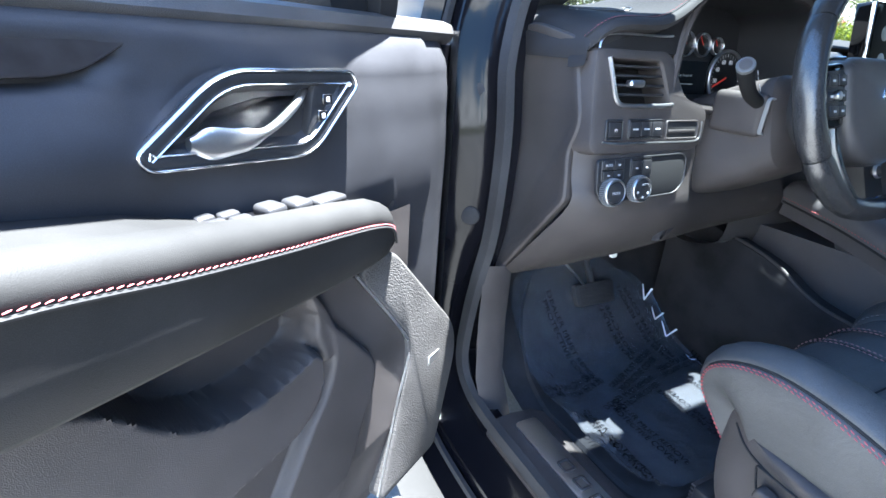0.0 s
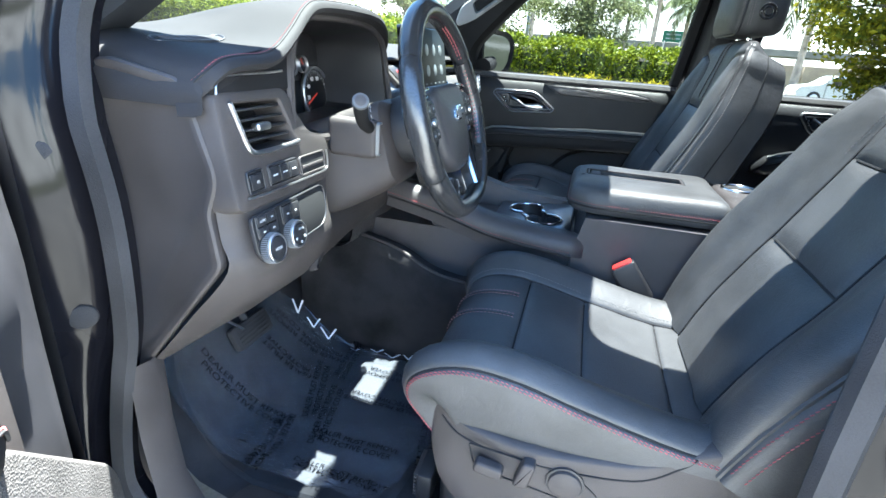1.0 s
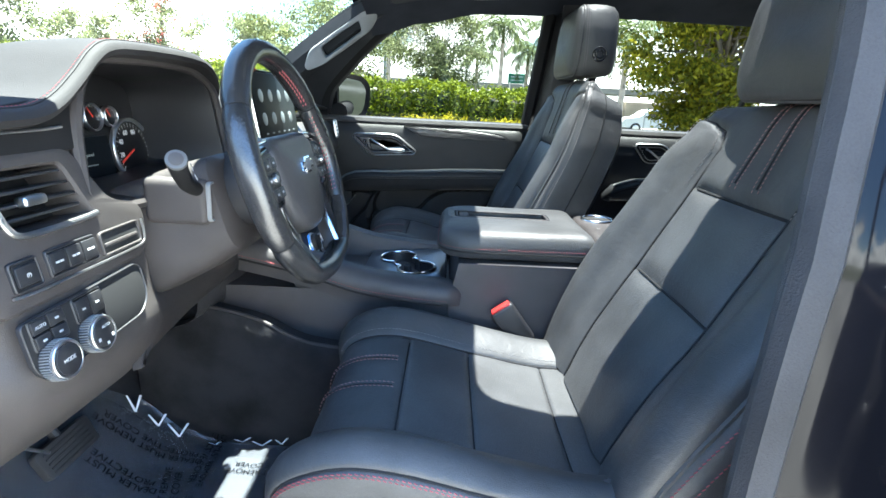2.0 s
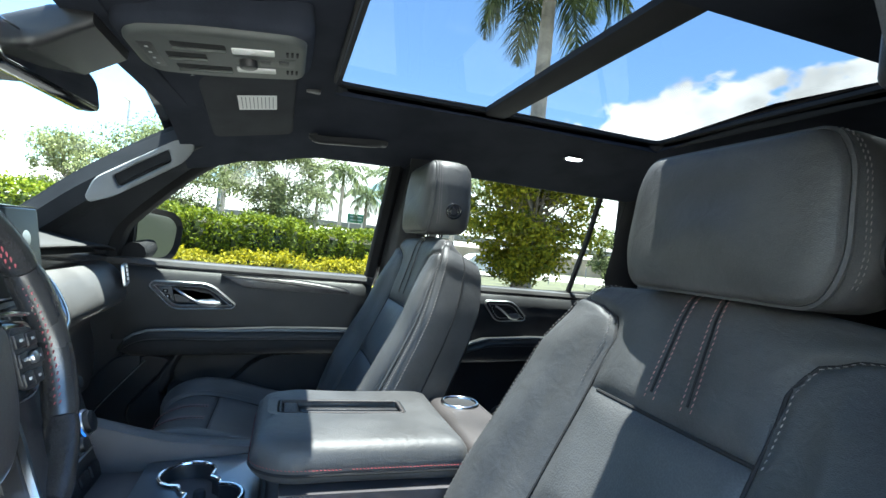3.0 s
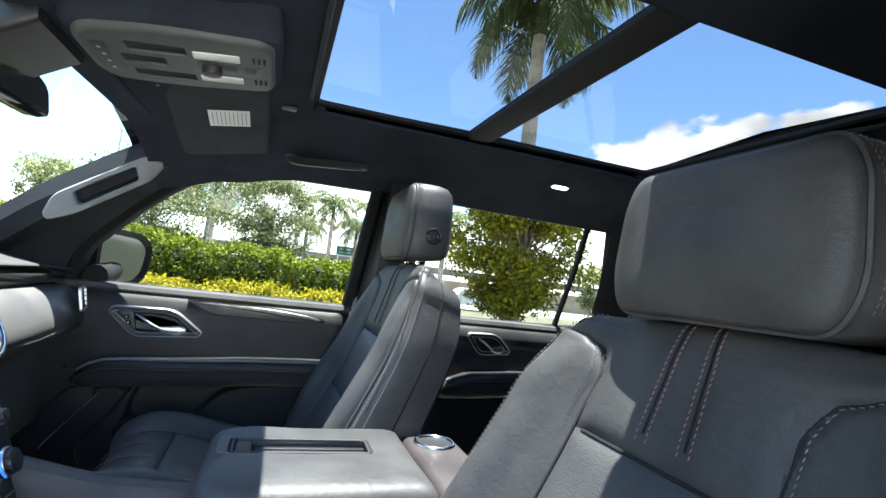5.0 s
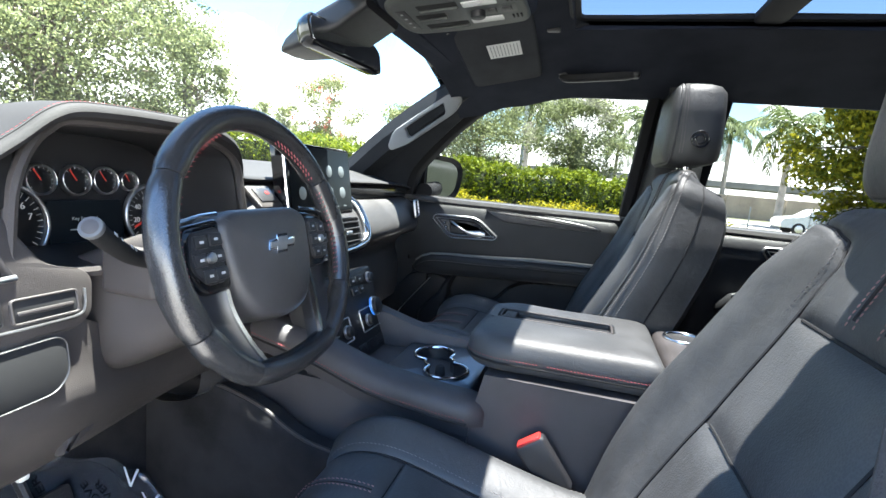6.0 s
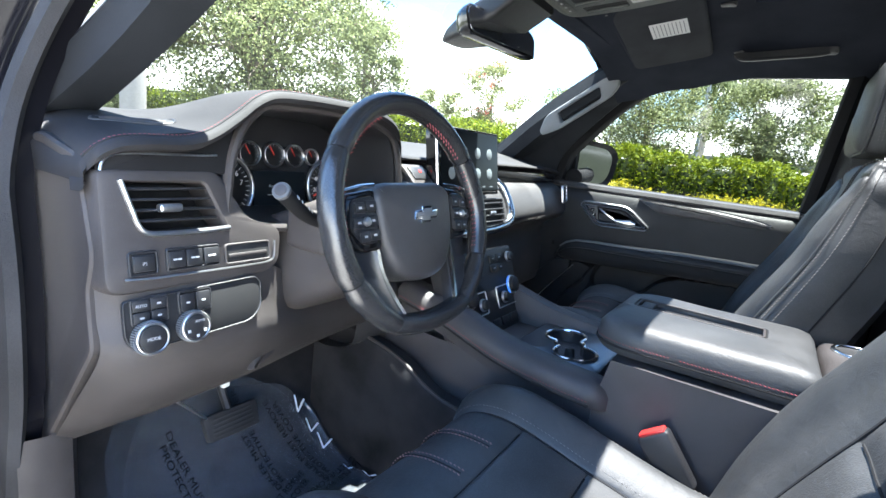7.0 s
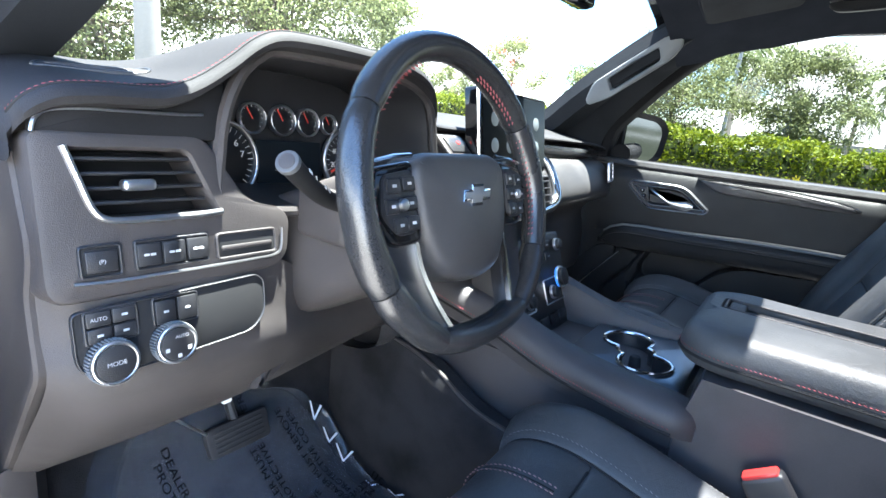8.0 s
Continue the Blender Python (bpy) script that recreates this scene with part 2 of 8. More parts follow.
def part(name, bm, mat, parent=None, label="", angle=42):
    """One mesh object from a bmesh in place, under a thing or a part."""
    bmesh.ops.recalc_face_normals(bm, faces=bm.faces)
    me = bpy.data.meshes.new(name)
    bm.to_mesh(me)
    bm.free()
    ob = finish(name, me, mat, angle)
    if parent is not None:
        ob.parent = parent
        ob.matrix_parent_inverse = parent_world(parent).inverted()
    if label:
        tagged(ob, label)
    return ob


def parent_world(ob):
    m = ob.matrix_parent_inverse @ ob.matrix_basis if ob.parent else ob.matrix_basis
    return parent_world(ob.parent) @ m if ob.parent else m


def thing(name, label, category, base=(0, 0, 0), group="", kind=""):
    e = new(name)
    e.location = base
    e.empty_display_size = 0.05
    return tagged(e, label, category, group, kind)


def solo(name, bm, mat, label, category, group="", kind="", angle=42):
    return tagged(part(name, bm, mat, None, "", angle), label, category, group, kind)


def catmull(pts, n=6, closed=False):
    """Smooth line through points, n steps to a span."""
    P = [Vector(p) for p in pts]
    m, out = len(P), []
    spans = m if closed else m - 1
    for i in range(spans):
        if closed:
            a, b, c, d = P[i - 1], P[i], P[(i + 1) % m], P[(i + 2) % m]
        else:
            a, b, c, d = P[max(i - 1, 0)], P[i], P[i + 1], P[min(i + 2, m - 1)]
        for k in range(n):
            t = k / n
            out.append(0.5 * (2 * b + (c - a) * t + (2 * a - 5 * b + 4 * c - d) * t * t + (3 * b - a - 3 * c + d) * t ** 3))
    if not closed:
        out.append(P[-1])
    return out


def rings(bm, loops, caps=(True, True), closed=True, wrap=False):
    """Skin through loops of equal length."""
    vs = [[bm.verts.new(p) for p in lp] for lp in loops]
    k = len(vs[0])
    pairs = list(zip(vs, vs[1:])) + ([(vs[-1], vs[0])] if wrap else [])
    for a, b in pairs:
        for i in range(k if closed else k - 1):
            j = (i + 1) % k
            bm.faces.new((a[i], a[j], b[j], b[i]))
    if closed and not wrap:
        if caps[0]:
            bm.faces.new(vs[0][::-1])
        if caps[1]:
            bm.faces.new(vs[-1])
    return vs


def skin(loops, **kw):
    bm = bmesh.new()
    rings(bm, loops, **kw)
    return bm


def frames(path, closed=False, up=None):
    """Tangent, side and up at each point of a line."""
    n = len(path)
    T = []
    for i in range(n):
        a = path[i - 1] if (i or closed) else path[0]
        b = path[(i + 1) % n] if (i < n - 1 or closed) else path[-1]
        T.append((b - a).normalized())
    ref = Vector(up) if up else (V(0, 0, 1) if abs(T[0].z) < 0.8 else V(1, 0, 0))
    side = T[0].cross(ref).normalized()
    out = []
    for t in T:
        if up:
            side = t.cross(Vector(up))
            side = side.normalized() if side.length > 1e-6 else V(1, 0, 0)
        else:
            side = (side - t * side.dot(t)).normalized()
        out.append((t, side, side.cross(t)))
    return out


def tube(bm, path, r, n=8, closed=False, taper=None):
    path = [Vector(p) for p in path]
    loops = []
    for i, (p, (t, s, u)) in enumerate(zip(path, frames(path, closed))):
        rr = taper(i / max(len(path) - 1, 1)) * r if taper else r
        loops.append([p + (s * math.cos(a) + u * math.sin(a)) * rr for a in (2 * math.pi * k / n for k in range(n))])
    rings(bm, loops, wrap=closed)
    return bm


def sweep(bm, path, profile, up=(0, 0, 1), closed=False):
    """A closed profile of (side, up) pairs along a line."""
    path = [Vector(p) for p in path]
    loops = [[p + s * a + u * b for a, b in profile] for p, (t, s, u) in zip(path, frames(path, closed, up))]
    rings(bm, loops, wrap=closed)
    return bm


def rpoly(pts, r, n=4):
    """A polygon of 2D points with rounded corners; r one number or one for each corner."""
    out, m = [], len(pts)
    for i in range(m):
        p, a, b = Vector(pts[i]), Vector(pts[i - 1]), Vector(pts[(i + 1) % m])
        rr = r[i] if isinstance(r, (list, tuple)) else r
        da, db = (a - p), (b - p)
        q = min(rr, da.length * 0.48, db.length * 0.48)
        s, e = p + da.normalized() * q, p + db.normalized() * q
        for k in range(n + 1):
            t = k / n
            out.append(s * (1 - t) ** 2 + p * 2 * t * (1 - t) + e * t * t)
    return out


def inset(poly, d):
    """A 2D outline moved inward by d (its own winding either way)."""
    m = len(poly)
    area = sum(poly[i].x * poly[(i + 1) % m].y - poly[(i + 1) % m].x * poly[i].y for i in range(m))
    s = 1 if area > 0 else -1
    out = []
    for i in range(m):
        a, b = poly[i - 1], poly[(i + 1) % m]
        t = b - a
        t = t.normalized() if t.length > 1e-9 else Vector((1, 0))
        out.append(poly[i] + Vector((-t.y, t.x)) * d * s)
    return out


def frm(origin, xdir, ydir):
    """A matrix from an origin and two directions; its z is their cross product."""
    x = Vector(xdir).normalized()
    z = x.cross(Vector(ydir)).normalized()
    y = z.cross(x)
    m = Matrix((x, y, z)).transposed().to_4x4()
    m.translation = origin
    return m


def lift(m, poly, z):
    return [m @ V(p[0], p[1], z) for p in poly]


def plate(bm, m, poly, depth, bevel=0.002, steps=2, dome=0.0):
    """An outline raised along the frame's z by depth, its upper edge rounded."""
    loops = [lift(m, poly, 0)]
    for k in range(steps + 1):
        a = math.pi / 2 * k / steps
        loops.append(lift(m, inset(poly, bevel * (1 - math.cos(a))), depth - bevel * (1 - math.sin(a))))
    if dome:
        c = sum((Vector(p) for p in poly), Vector((0, 0))) / len(poly)
        last = inset(poly, bevel)
        for f, h in ((0.7, 0.6), (0.4, 0.9)):
            loops.append(lift(m, [c + (q - c) * f for q in last], depth + dome * h))
    rings(bm, loops)
    return bm


def bezel(bm, m, poly, width, depth, round_=0.3):
    """A ring-shaped rim of an outline, rounded over its width."""
    loops = []
    for k in range(7):
        a = math.pi * k / 6
        loops.append(lift(m, inset(poly, width * (1 - math.cos(a)) / 2), depth * (round_ + (1 - round_) * math.sin(a))))
    loops.append(lift(m, inset(poly, width), -0.002))
    loops.append(lift(m, poly, -0.002))
    rings(bm, loops, wrap=True)
    return bm


def rbox(bm, c, size, r=0.004, seg=2, m=None):
    """A box with rounded edges."""
    g = bmesh.ops.create_cube(bm, size=1.0)
    vs = g["verts"]
    for v in vs:
        v.co = V(v.co.x * size[0], v.co.y * size[1], v.co.z * size[2])
    es = list({e for v in vs for e in v.link_edges})
    out = bmesh.ops.bevel(bm, geom=es, offset=min(r, min(size) * 0.49), segments=seg, affect="EDGES", profile=0.5)
    done = {v for f in out["faces"] for v in f.verts} | {v for v in vs if v.is_valid}
    # all vertices of this box are those linked to the bevelled faces
    todo, seen = list(done), set(done)
    while todo:
        for e in todo.pop().link_edges:
            for v in e.verts:
                if v not in seen:
                    seen.add(v)
                    todo.append(v)
    mm = (m if m is not None else Matrix()) 
    for v in seen:
        v.co = mm @ (v.co + Vector(c)) if m is not None else v.co + Vector(c)
    return bm


def cyl(bm, m, r, depth, n=28, bevel=0.001, r2=None):
    """A round plug along the frame's z."""
    ring = [Vector((math.cos(2 * math.pi * k / n), math.sin(2 * math.pi * k / n))) for k in range(n)]
    r2 = r if r2 is None else r2
    loops = [lift(m, [p * r for p in ring], 0)]
    for k in range(3):
        a = math.pi / 4 * k
        loops.append(lift(m, [p * (r2 - bevel * (1 - math.cos(a))) for p in ring], depth - bevel * (1 - math.sin(a))))
    rings(bm, loops)
    return bm


def stitches(path, normal, length=0.0045, gap=0.0025, r=0.0006, lean=0.25):
    """Thread: short rounded pieces along a line, lying on a surface of that normal (one vector, or one a point)."""
    path = [Vector(p) for p in path]
    bm = bmesh.new()
    acc = [0.0]
    for a, b in zip(path, path[1:]):
        acc.append(acc[-1] + (b - a).length)
    s, i = 0.0, 0
    while s + length < acc[-1]:
        c = s + length / 2
        while i < len(acc) - 2 and acc[i + 1] < c:
            i += 1
        f = (c - acc[i]) / max(acc[i + 1] - acc[i], 1e-9)
        p, t = path[i].lerp(path[i + 1], f), (path[i + 1] - path[i]).normalized()
        nn = Vector(normal[i]) if isinstance(normal, list) else Vector(normal)
        w = t.cross(nn).normalized()
        d = (t + w * lean).normalized() * (length / 2)
        o = w * r
        up = nn.normalized() * r
        rings(bm, [[p - d + o * q + up * z for q, z in ((0.6, 0), (0, 0.6), (-0.6, 0), (0, -0.6))],
                   [p + o + up * 0, p + up * 1.3, p - o, p - up],
                   [p + d + o * q + up * z for q, z in ((0.6, 0), (0, 0.6), (-0.6, 0), (0, -0.6))]])
        s += length + gap
    return bm


def pillow(surf, nu, nv, puff, power=5.0, u=(0, 1), v=(0, 1), back=0.004):
    """A padded panel on surf(u, v) -> (place, normal): its edges sunk, its middle raised."""
    bm = bmesh.new()
    loops = []
    for j in range(nv + 1):
        t = j / nv
        row = []
        for i in range(nu + 1):
            s = i / nu
            # denser near the edges
            s2, t2 = 0.5 - 0.5 * math.cos(math.pi * s), 0.5 - 0.5 * math.cos(math.pi * t)
            p, nn = surf(u[0] + (u[1] - u[0]) * s2, v[0] + (v[1] - v[0]) * t2)
            h = (1 - abs(2 * s2 - 1) ** power) * (1 - abs(2 * t2 - 1) ** power)
            row.append(p + nn * (puff * math.sqrt(max(h, 0)) - back))
        loops.append(row)
    rings(bm, loops, closed=False)
    return bm


def lerp_table(x, table):
    """Smooth value at x from a table of (x, value)."""
    if x <= table[0][0]:
        return table[0][1]
    for (a, va), (b, vb) in zip(table, table[1:]):
        if x <= b:
            t = (x - a) / (b - a)
            t = t * t * (3 - 2 * t)
            return va + (vb - va) * t
    return table[-1][1]


def surface_normal(f, u, v, e=0.01):
    a, b = f(u + e, v) - f(u - e, v), f(u, v + e) - f(u, v - e)
    return a.cross(b).normalized()

# ---- the car's shell ----
def xs(z):
    """Half the width at the door seals: straight below the belt, leaning in above it."""
    return 0.83 - 0.13 * max(0.0, (z - 1.30) / 0.47) ** 1.2


def side_loop(poly, out, dx, side, n=1):
    """A (y, z) outline moved out in its plane by out and sideways by dx, on one side of the car."""
    q = inset([Vector(p) for p in poly], -out)
    return [V(side * (xs(p.y) + dx), p.x, p.y) for p in q]


def sheet(name, loops, mat, label, category, thick=0.0, **kw):
    return solo(name, skin(loops, closed=False), mat, label, category, kind="structure", **kw)


# floor carpet with its toe-board, across the whole car
prof = [(-2.9, 0.62), (-1.0, 0.60), (0.2, 0.595), (0.66, 0.598), (0.74, 0.625), (0.84, 0.72), (0.95, 0.86), (1.02, 1.0), (1.05, 1.2)]
bm = skin([[V(x, y, z) for y, z in prof] for x in (-0.74, -0.5, -0.25, 0, 0.25, 0.5, 0.74)], closed=False)
floor = solo("floor", bm, CARPET, "charcoal cut-pile carpet rising to the toe-board", "floor", kind="structure")

# headliner with the sunroof's opening
HX, HY = 0.362, (-0.91, 0.067)


def liner_z(x, y):
    zc = lerp_table(y, [(-2.9, 1.78), (-1.0, 1.835), (-0.3, 1.84), (0.07, 1.832), (0.25, 1.795), (0.45, 1.742)])
    return zc - 0.078 * (abs(x) / 0.62) ** 2.6


gx = [-0.74, -0.70, -0.64, -0.56, -0.46, -0.40, -HX, -0.2, -0.08, 0.08, 0.2, HX, 0.40, 0.46, 0.56, 0.64, 0.70, 0.74]
gy = [-2.9, -2.2, -1.6, -1.2, -1.0, HY[0], -0.6, -0.3, -0.1, HY[1], 0.14, 0.22, 0.30, 0.38, 0.45]
bm = bmesh.new()
vv = {(i, j): bm.verts.new((x, y, liner_z(x, y))) for i, x in enumerate(gx) for j, y in enumerate(gy)}
for i in range(len(gx) - 1):
    for j in range(len(gy) - 1):
        if gx[i] >= -HX and gx[i + 1] <= HX and gy[j] >= HY[0] and gy[j + 1] <= HY[1]:
            continue
        bm.faces.new((vv[i, j], vv[i + 1, j], vv[i + 1, j + 1], vv[i, j + 1]))
ext = bmesh.ops.extrude_face_region(bm, geom=bm.faces[:])
bmesh.ops.translate(bm, verts=[v for v in ext["geom"] if isinstance(v, bmesh.types.BMVert)], vec=(0, 0, 0.022))
ceiling = solo("ceiling", bm, LINER, "charcoal cloth headliner with a large sunroof opening", "headliner", kind="structure")

# painted roof above the headliner, with the same opening
bm = bmesh.new()
rx, ry = [-0.82, -0.76, -0.6, -HX - 0.03, 0, HX + 0.03, 0.6, 0.76, 0.82], [-2.95, -2.4, -1.9, -1.5, -1.2, -1.0, HY[0] - 0.03, -0.4, HY[1] + 0.03, 0.3, 0.50]
vv = {(i, j): bm.verts.new((x, y, liner_z(x, y) + 0.05)) for i, x in enumerate(rx) for j, y in enumerate(ry)}
for i in range(len(rx) - 1):
    for j in range(len(ry) - 1):
        if not (3 <= i <= 4 and 6 <= j <= 7):
            bm.faces.new((vv[i, j], vv[i + 1, j], vv[i + 1, j + 1], vv[i, j + 1]))
roof = solo("roof", bm, PAINT, "gloss black painted steel roof panel", "roof", kind="structure")

# sunroof: trim frame, two panes, the bar between
sr = thing("sunroof", "panoramic sunroof with two tinted panes and a black cross bar", "sunroof", (0, -0.4, 1.84))
poly = rpoly([(-HX, HY[0]), (HX, HY[0]), (HX, HY[1]), (-HX, HY[1])], [0.03, 0.03, 0.03, 0.075], 6)
loops = []
for o, z in ((-0.012, 1.826), (-0.004, 1.822), (0.0, 1.828), (0.0, 1.838), (0.012, 1.841), (0.012, 1.850), (-0.03, 1.852)):
    loops.append([V(p.x, p.y, z + (liner_z(0, p.y) - 1.836)) for p in inset([Vector(q) for q in poly], o)])
part("frame", skin(loops, closed=True, caps=(False, False)), SEAM, sr)
bm = bmesh.new()
tube(bm, [V(p.x, p.y, 1.826 + (liner_z(0, p.y) - 1.836)) for p in inset([Vector(q) for q in poly], -0.008)], 0.004, 6, closed=True)
part("edge_trim", bm, RUBBER, sr)
for name, y0, y1 in (("front_pane", -0.368, HY[1] + 0.02), ("rear_pane", HY[0] - 0.02, -0.372)):
    bm = bmesh.new()
    bm.faces.new([bm.verts.new((p.x, p.y, 1.8535)) for p in rpoly([(-HX - 0.02, y0), (HX + 0.02, y0), (HX + 0.02, y1), (-HX - 0.02, y1)], 0.03)])
    part(name, bm, T_GLASS, sr, angle=0)
bm = bmesh.new()
sweep(bm, [V(x, -0.370, 0) for x in (-HX - 0.01, 0, HX + 0.01)],
      [(-0.036, 1.851), (-0.036, 1.838), (-0.026, 1.830), (0.024, 1.830), (0.036, 1.838), (0.036, 1.851)])
part("cross_bar", bm, SEAM, sr)

# windscreen, from the cowl to the header
WS = [[V(x, lerp_table(abs(x), [(0, 0.46), (0.62, 0.42)]) + (0.66 - 0.10 * (x / 0.7) ** 2) * t, 1.762 - 0.03 * (x / 0.6) ** 2 - 0.40 * t + 0.03 * math.sin(math.pi * t))
       for x in [k * 0.056 * (1 + 0.16 * t) for k in range(-12, 13)]] for t in [k / 8 for k in range(9)]]
ws = sheet("windscreen", WS, W_GLASS, "clear raked laminated windscreen", "windscreen")
# header band along the top of the windscreen
bm = bmesh.new()
sweep(bm, [V(x, lerp_table(abs(x), [(0, 0.455), (0.62, 0.415)]), 1.752 - 0.035 * (x / 0.6) ** 2) for x in [k * 0.056 for k in range(-12, 13)]],
      [(-0.03, -0.012), (0.03, -0.008), (0.035, 0.02), (-0.03, 0.02)])
solo("header_trim", bm, LINER, "dark cloth-covered header rail above the windscreen", "trim", kind="structure")

# A-pillars
for side, inw_ in ((-1, 0.034), (1, 0.060)):
    path = catmull([V(side * x, y, z) for x, y, z in ((0.79, 0.98, 1.30), (0.735, 0.80, 1.425), (0.685, 0.64, 1.55), (0.66, 0.46, 1.675), (0.655, 0.33, 1.745), (0.65, 0.2, 1.80))], 5)
    bm = bmesh.new()
    sweep(bm, path, [(-0.045 * side, -0.03), (-0.05 * side, 0.01), (-0.03 * side, 0.035), (0.0, 0.045), (inw_ * 0.83 * side, 0.04), (inw_ * side, 0.0), (inw_ * 0.58 * side, -0.035)][::1])
    solo("pillar_trim", bm, PILLAR, "grey grained front pillar trim beside the windscreen", "pillar trim", kind="structure")

# passenger side: trim that closes the corner between pillar and window
P_ = catmull([V(0.79, 0.97, 1.30), V(0.735, 0.80, 1.43), V(0.685, 0.64, 1.555), V(0.66, 0.46, 1.68), V(0.655, 0.33, 1.75), V(0.65, 0.2, 1.80)], 5)
Q_ = catmull([V(0.838, 0.668, 1.300), V(0.815, 0.636, 1.428), V(0.755, 0.458, 1.606), V(0.722, 0.355, 1.676), V(0.706, 0.265, 1.722), V(0.70, 0.19, 1.752)], 5)
bm = skin([[p, p.lerp(q, 0.35) + V(-0.012, 0, 0), p.lerp(q, 0.7) + V(-0.010, 0, 0), q + V(-0.004, 0, 0), q + V(0.03, 0.01, 0)] for p, q in zip(P_, Q_)], closed=False)
solo("window_corner_trim", bm, PILLAR, "grey grained trim between front pillar and side window", "pillar trim", kind="structure")

# driver's side: door opening with seal, painted flange, sill and B-pillar
OPEN = [(0.45, 0.622), (0.66, 0.624), (0.75, 0.645), (0.79, 0.70), (0.782, 0.80), (0.757, 0.91), (0.732, 1.0), (0.722, 1.1), (0.722, 1.2), (0.738, 1.32), (0.740, 1.42),
        (0.69, 1.53), (0.60, 1.625), (0.45, 1.70), (0.25, 1.75), (0.05, 1.768), (-0.107, 1.762), (-0.168, 1.71), (-0.157, 1.5), (-0.137, 1.34), (-0.131, 1.2), (-0.135, 0.95), (-0.162, 0.78), (-0.17, 0.70), (-0.13, 0.64), (0.1, 0.622)]
OPEN = [Vector((p.x, p.y)) for p in catmull([V(a, b, 0) for a, b in OPEN], 4, closed=True)]
body = thing("body_side", "gloss black painted body side round the open driver's door", "car body", (-0.9, 0.3, 0.5), kind="structure")
loops = [side_loop(OPEN, o, dx, -1) for o, dx in ((0.0, -0.008), (-0.016, 0.002), (-0.012, 0.016), (0.008, 0.020), (0.018, 0.010), (0.012, -0.004))]
part("door_seal", skin(loops, wrap=True), RUBBER, body, "thick dark rubber door seal")
loops = [side_loop(OPEN, o, dx, -1) for o, dx in ((0.006, -0.03), (0.008, 0.004), (0.03, 0.008), (0.05, 0.03), (0.06, 0.075), (0.085, 0.085), (0.10, 0.13), (0.30, 0.14))]
part("painted_frame", skin(loops, caps=(False, False)), PAINT, body)
bm = bmesh.new()
tube(bm, side_loop(OPEN, 0.078, 0.092, -1), 0.008, 6, closed=True)
part("outer_seal", bm, RUBBER, body)
rear_edge = [p for p in OPEN if p.x < -0.09 and 0.66 < p.y < 1.755]
rear_edge.sort(key=lambda p: p.y)
bm = skin([[V(-(xs(p.y) + dx), p.x - o, p.y) for o, dx in ((0.008, -0.033), (-0.001, -0.028), (-0.003, -0.022), (-0.003, -0.015), (0.002, -0.008))] for p in rear_edge], closed=False)
part("pillar_welt", bm, WELT, body, "grey woven trim edge along the centre pillar")
# the lip's paler material paints in light caught along the seal's edge
bm = tube(bmesh.new(), [V(-(xs(p.y) - 0.004), p.x + 0.010, p.y) for p in rear_edge], 0.0032, 8)
part("seal_lip", bm, WELT, body, "thin lip of the door seal, coloured paler for the light it catches")
for y, z in ((0.80, 1.253), (0.79, 1.032)):
    bm = bmesh.new()
    cyl(bm, frm((-0.855, y - 0.01, z), (0.80, -0.6, 0), (0, 0, 1)), 0.019, 0.012, 24, 0.006)
    part("grommet", bm, RUBBER, body, "round grey rubber plug")

# sill: carpet edge trim with scuff plate
bm = bmesh.new()
sweep(bm, [V(0, y, 0) for y in (-1.0, -0.3, 0.2, 0.55, 0.66)],
      [(0.835, 0.56), (0.845, 0.60), (0.83, 0.628), (0.79, 0.632), (0.735, 0.625), (0.70, 0.606), (0.695, 0.56)])
for v in bm.verts:
    v.co.x = -abs(v.co.x)
sill = thing("sill", "dark plastic door sill trim with a bare metal scuff plate", "door sill", (-0.77, 0.2, 0.6), kind="structure")
part("sill_trim", bm, PLASTIC, sill)
bm = bmesh.new()
plate(bm, frm((-0.775, 0.36, 0.6315), (0, -1, 0), (1, 0, 0)), rpoly([(-0.27, -0.026), (0.2, -0.026), (0.2, 0.026), (-0.27, 0.026)], 0.012), 0.003, 0.001)
plate_ob = part("scuff_plate", bm, SILVER, sill, "brushed metal scuff plate")
# kick panel in front of the sill
bm = skin([[V(-0.835, 0.745, z), V(-0.80, 0.735, z), V(-0.765, 0.75, z), V(-0.742, 0.80, z), V(-0.735, 1.05, z)] for z in (0.56, 0.68, 0.8, 0.935)], closed=False)
for v in bm.verts:
    if v.co.z < 0.7:
        v.co.y -= (0.7 - v.co.z) * 0.55 if v.co.y < 0.78 else 0
part("kick_panel", bm, PLASTIC, sill)

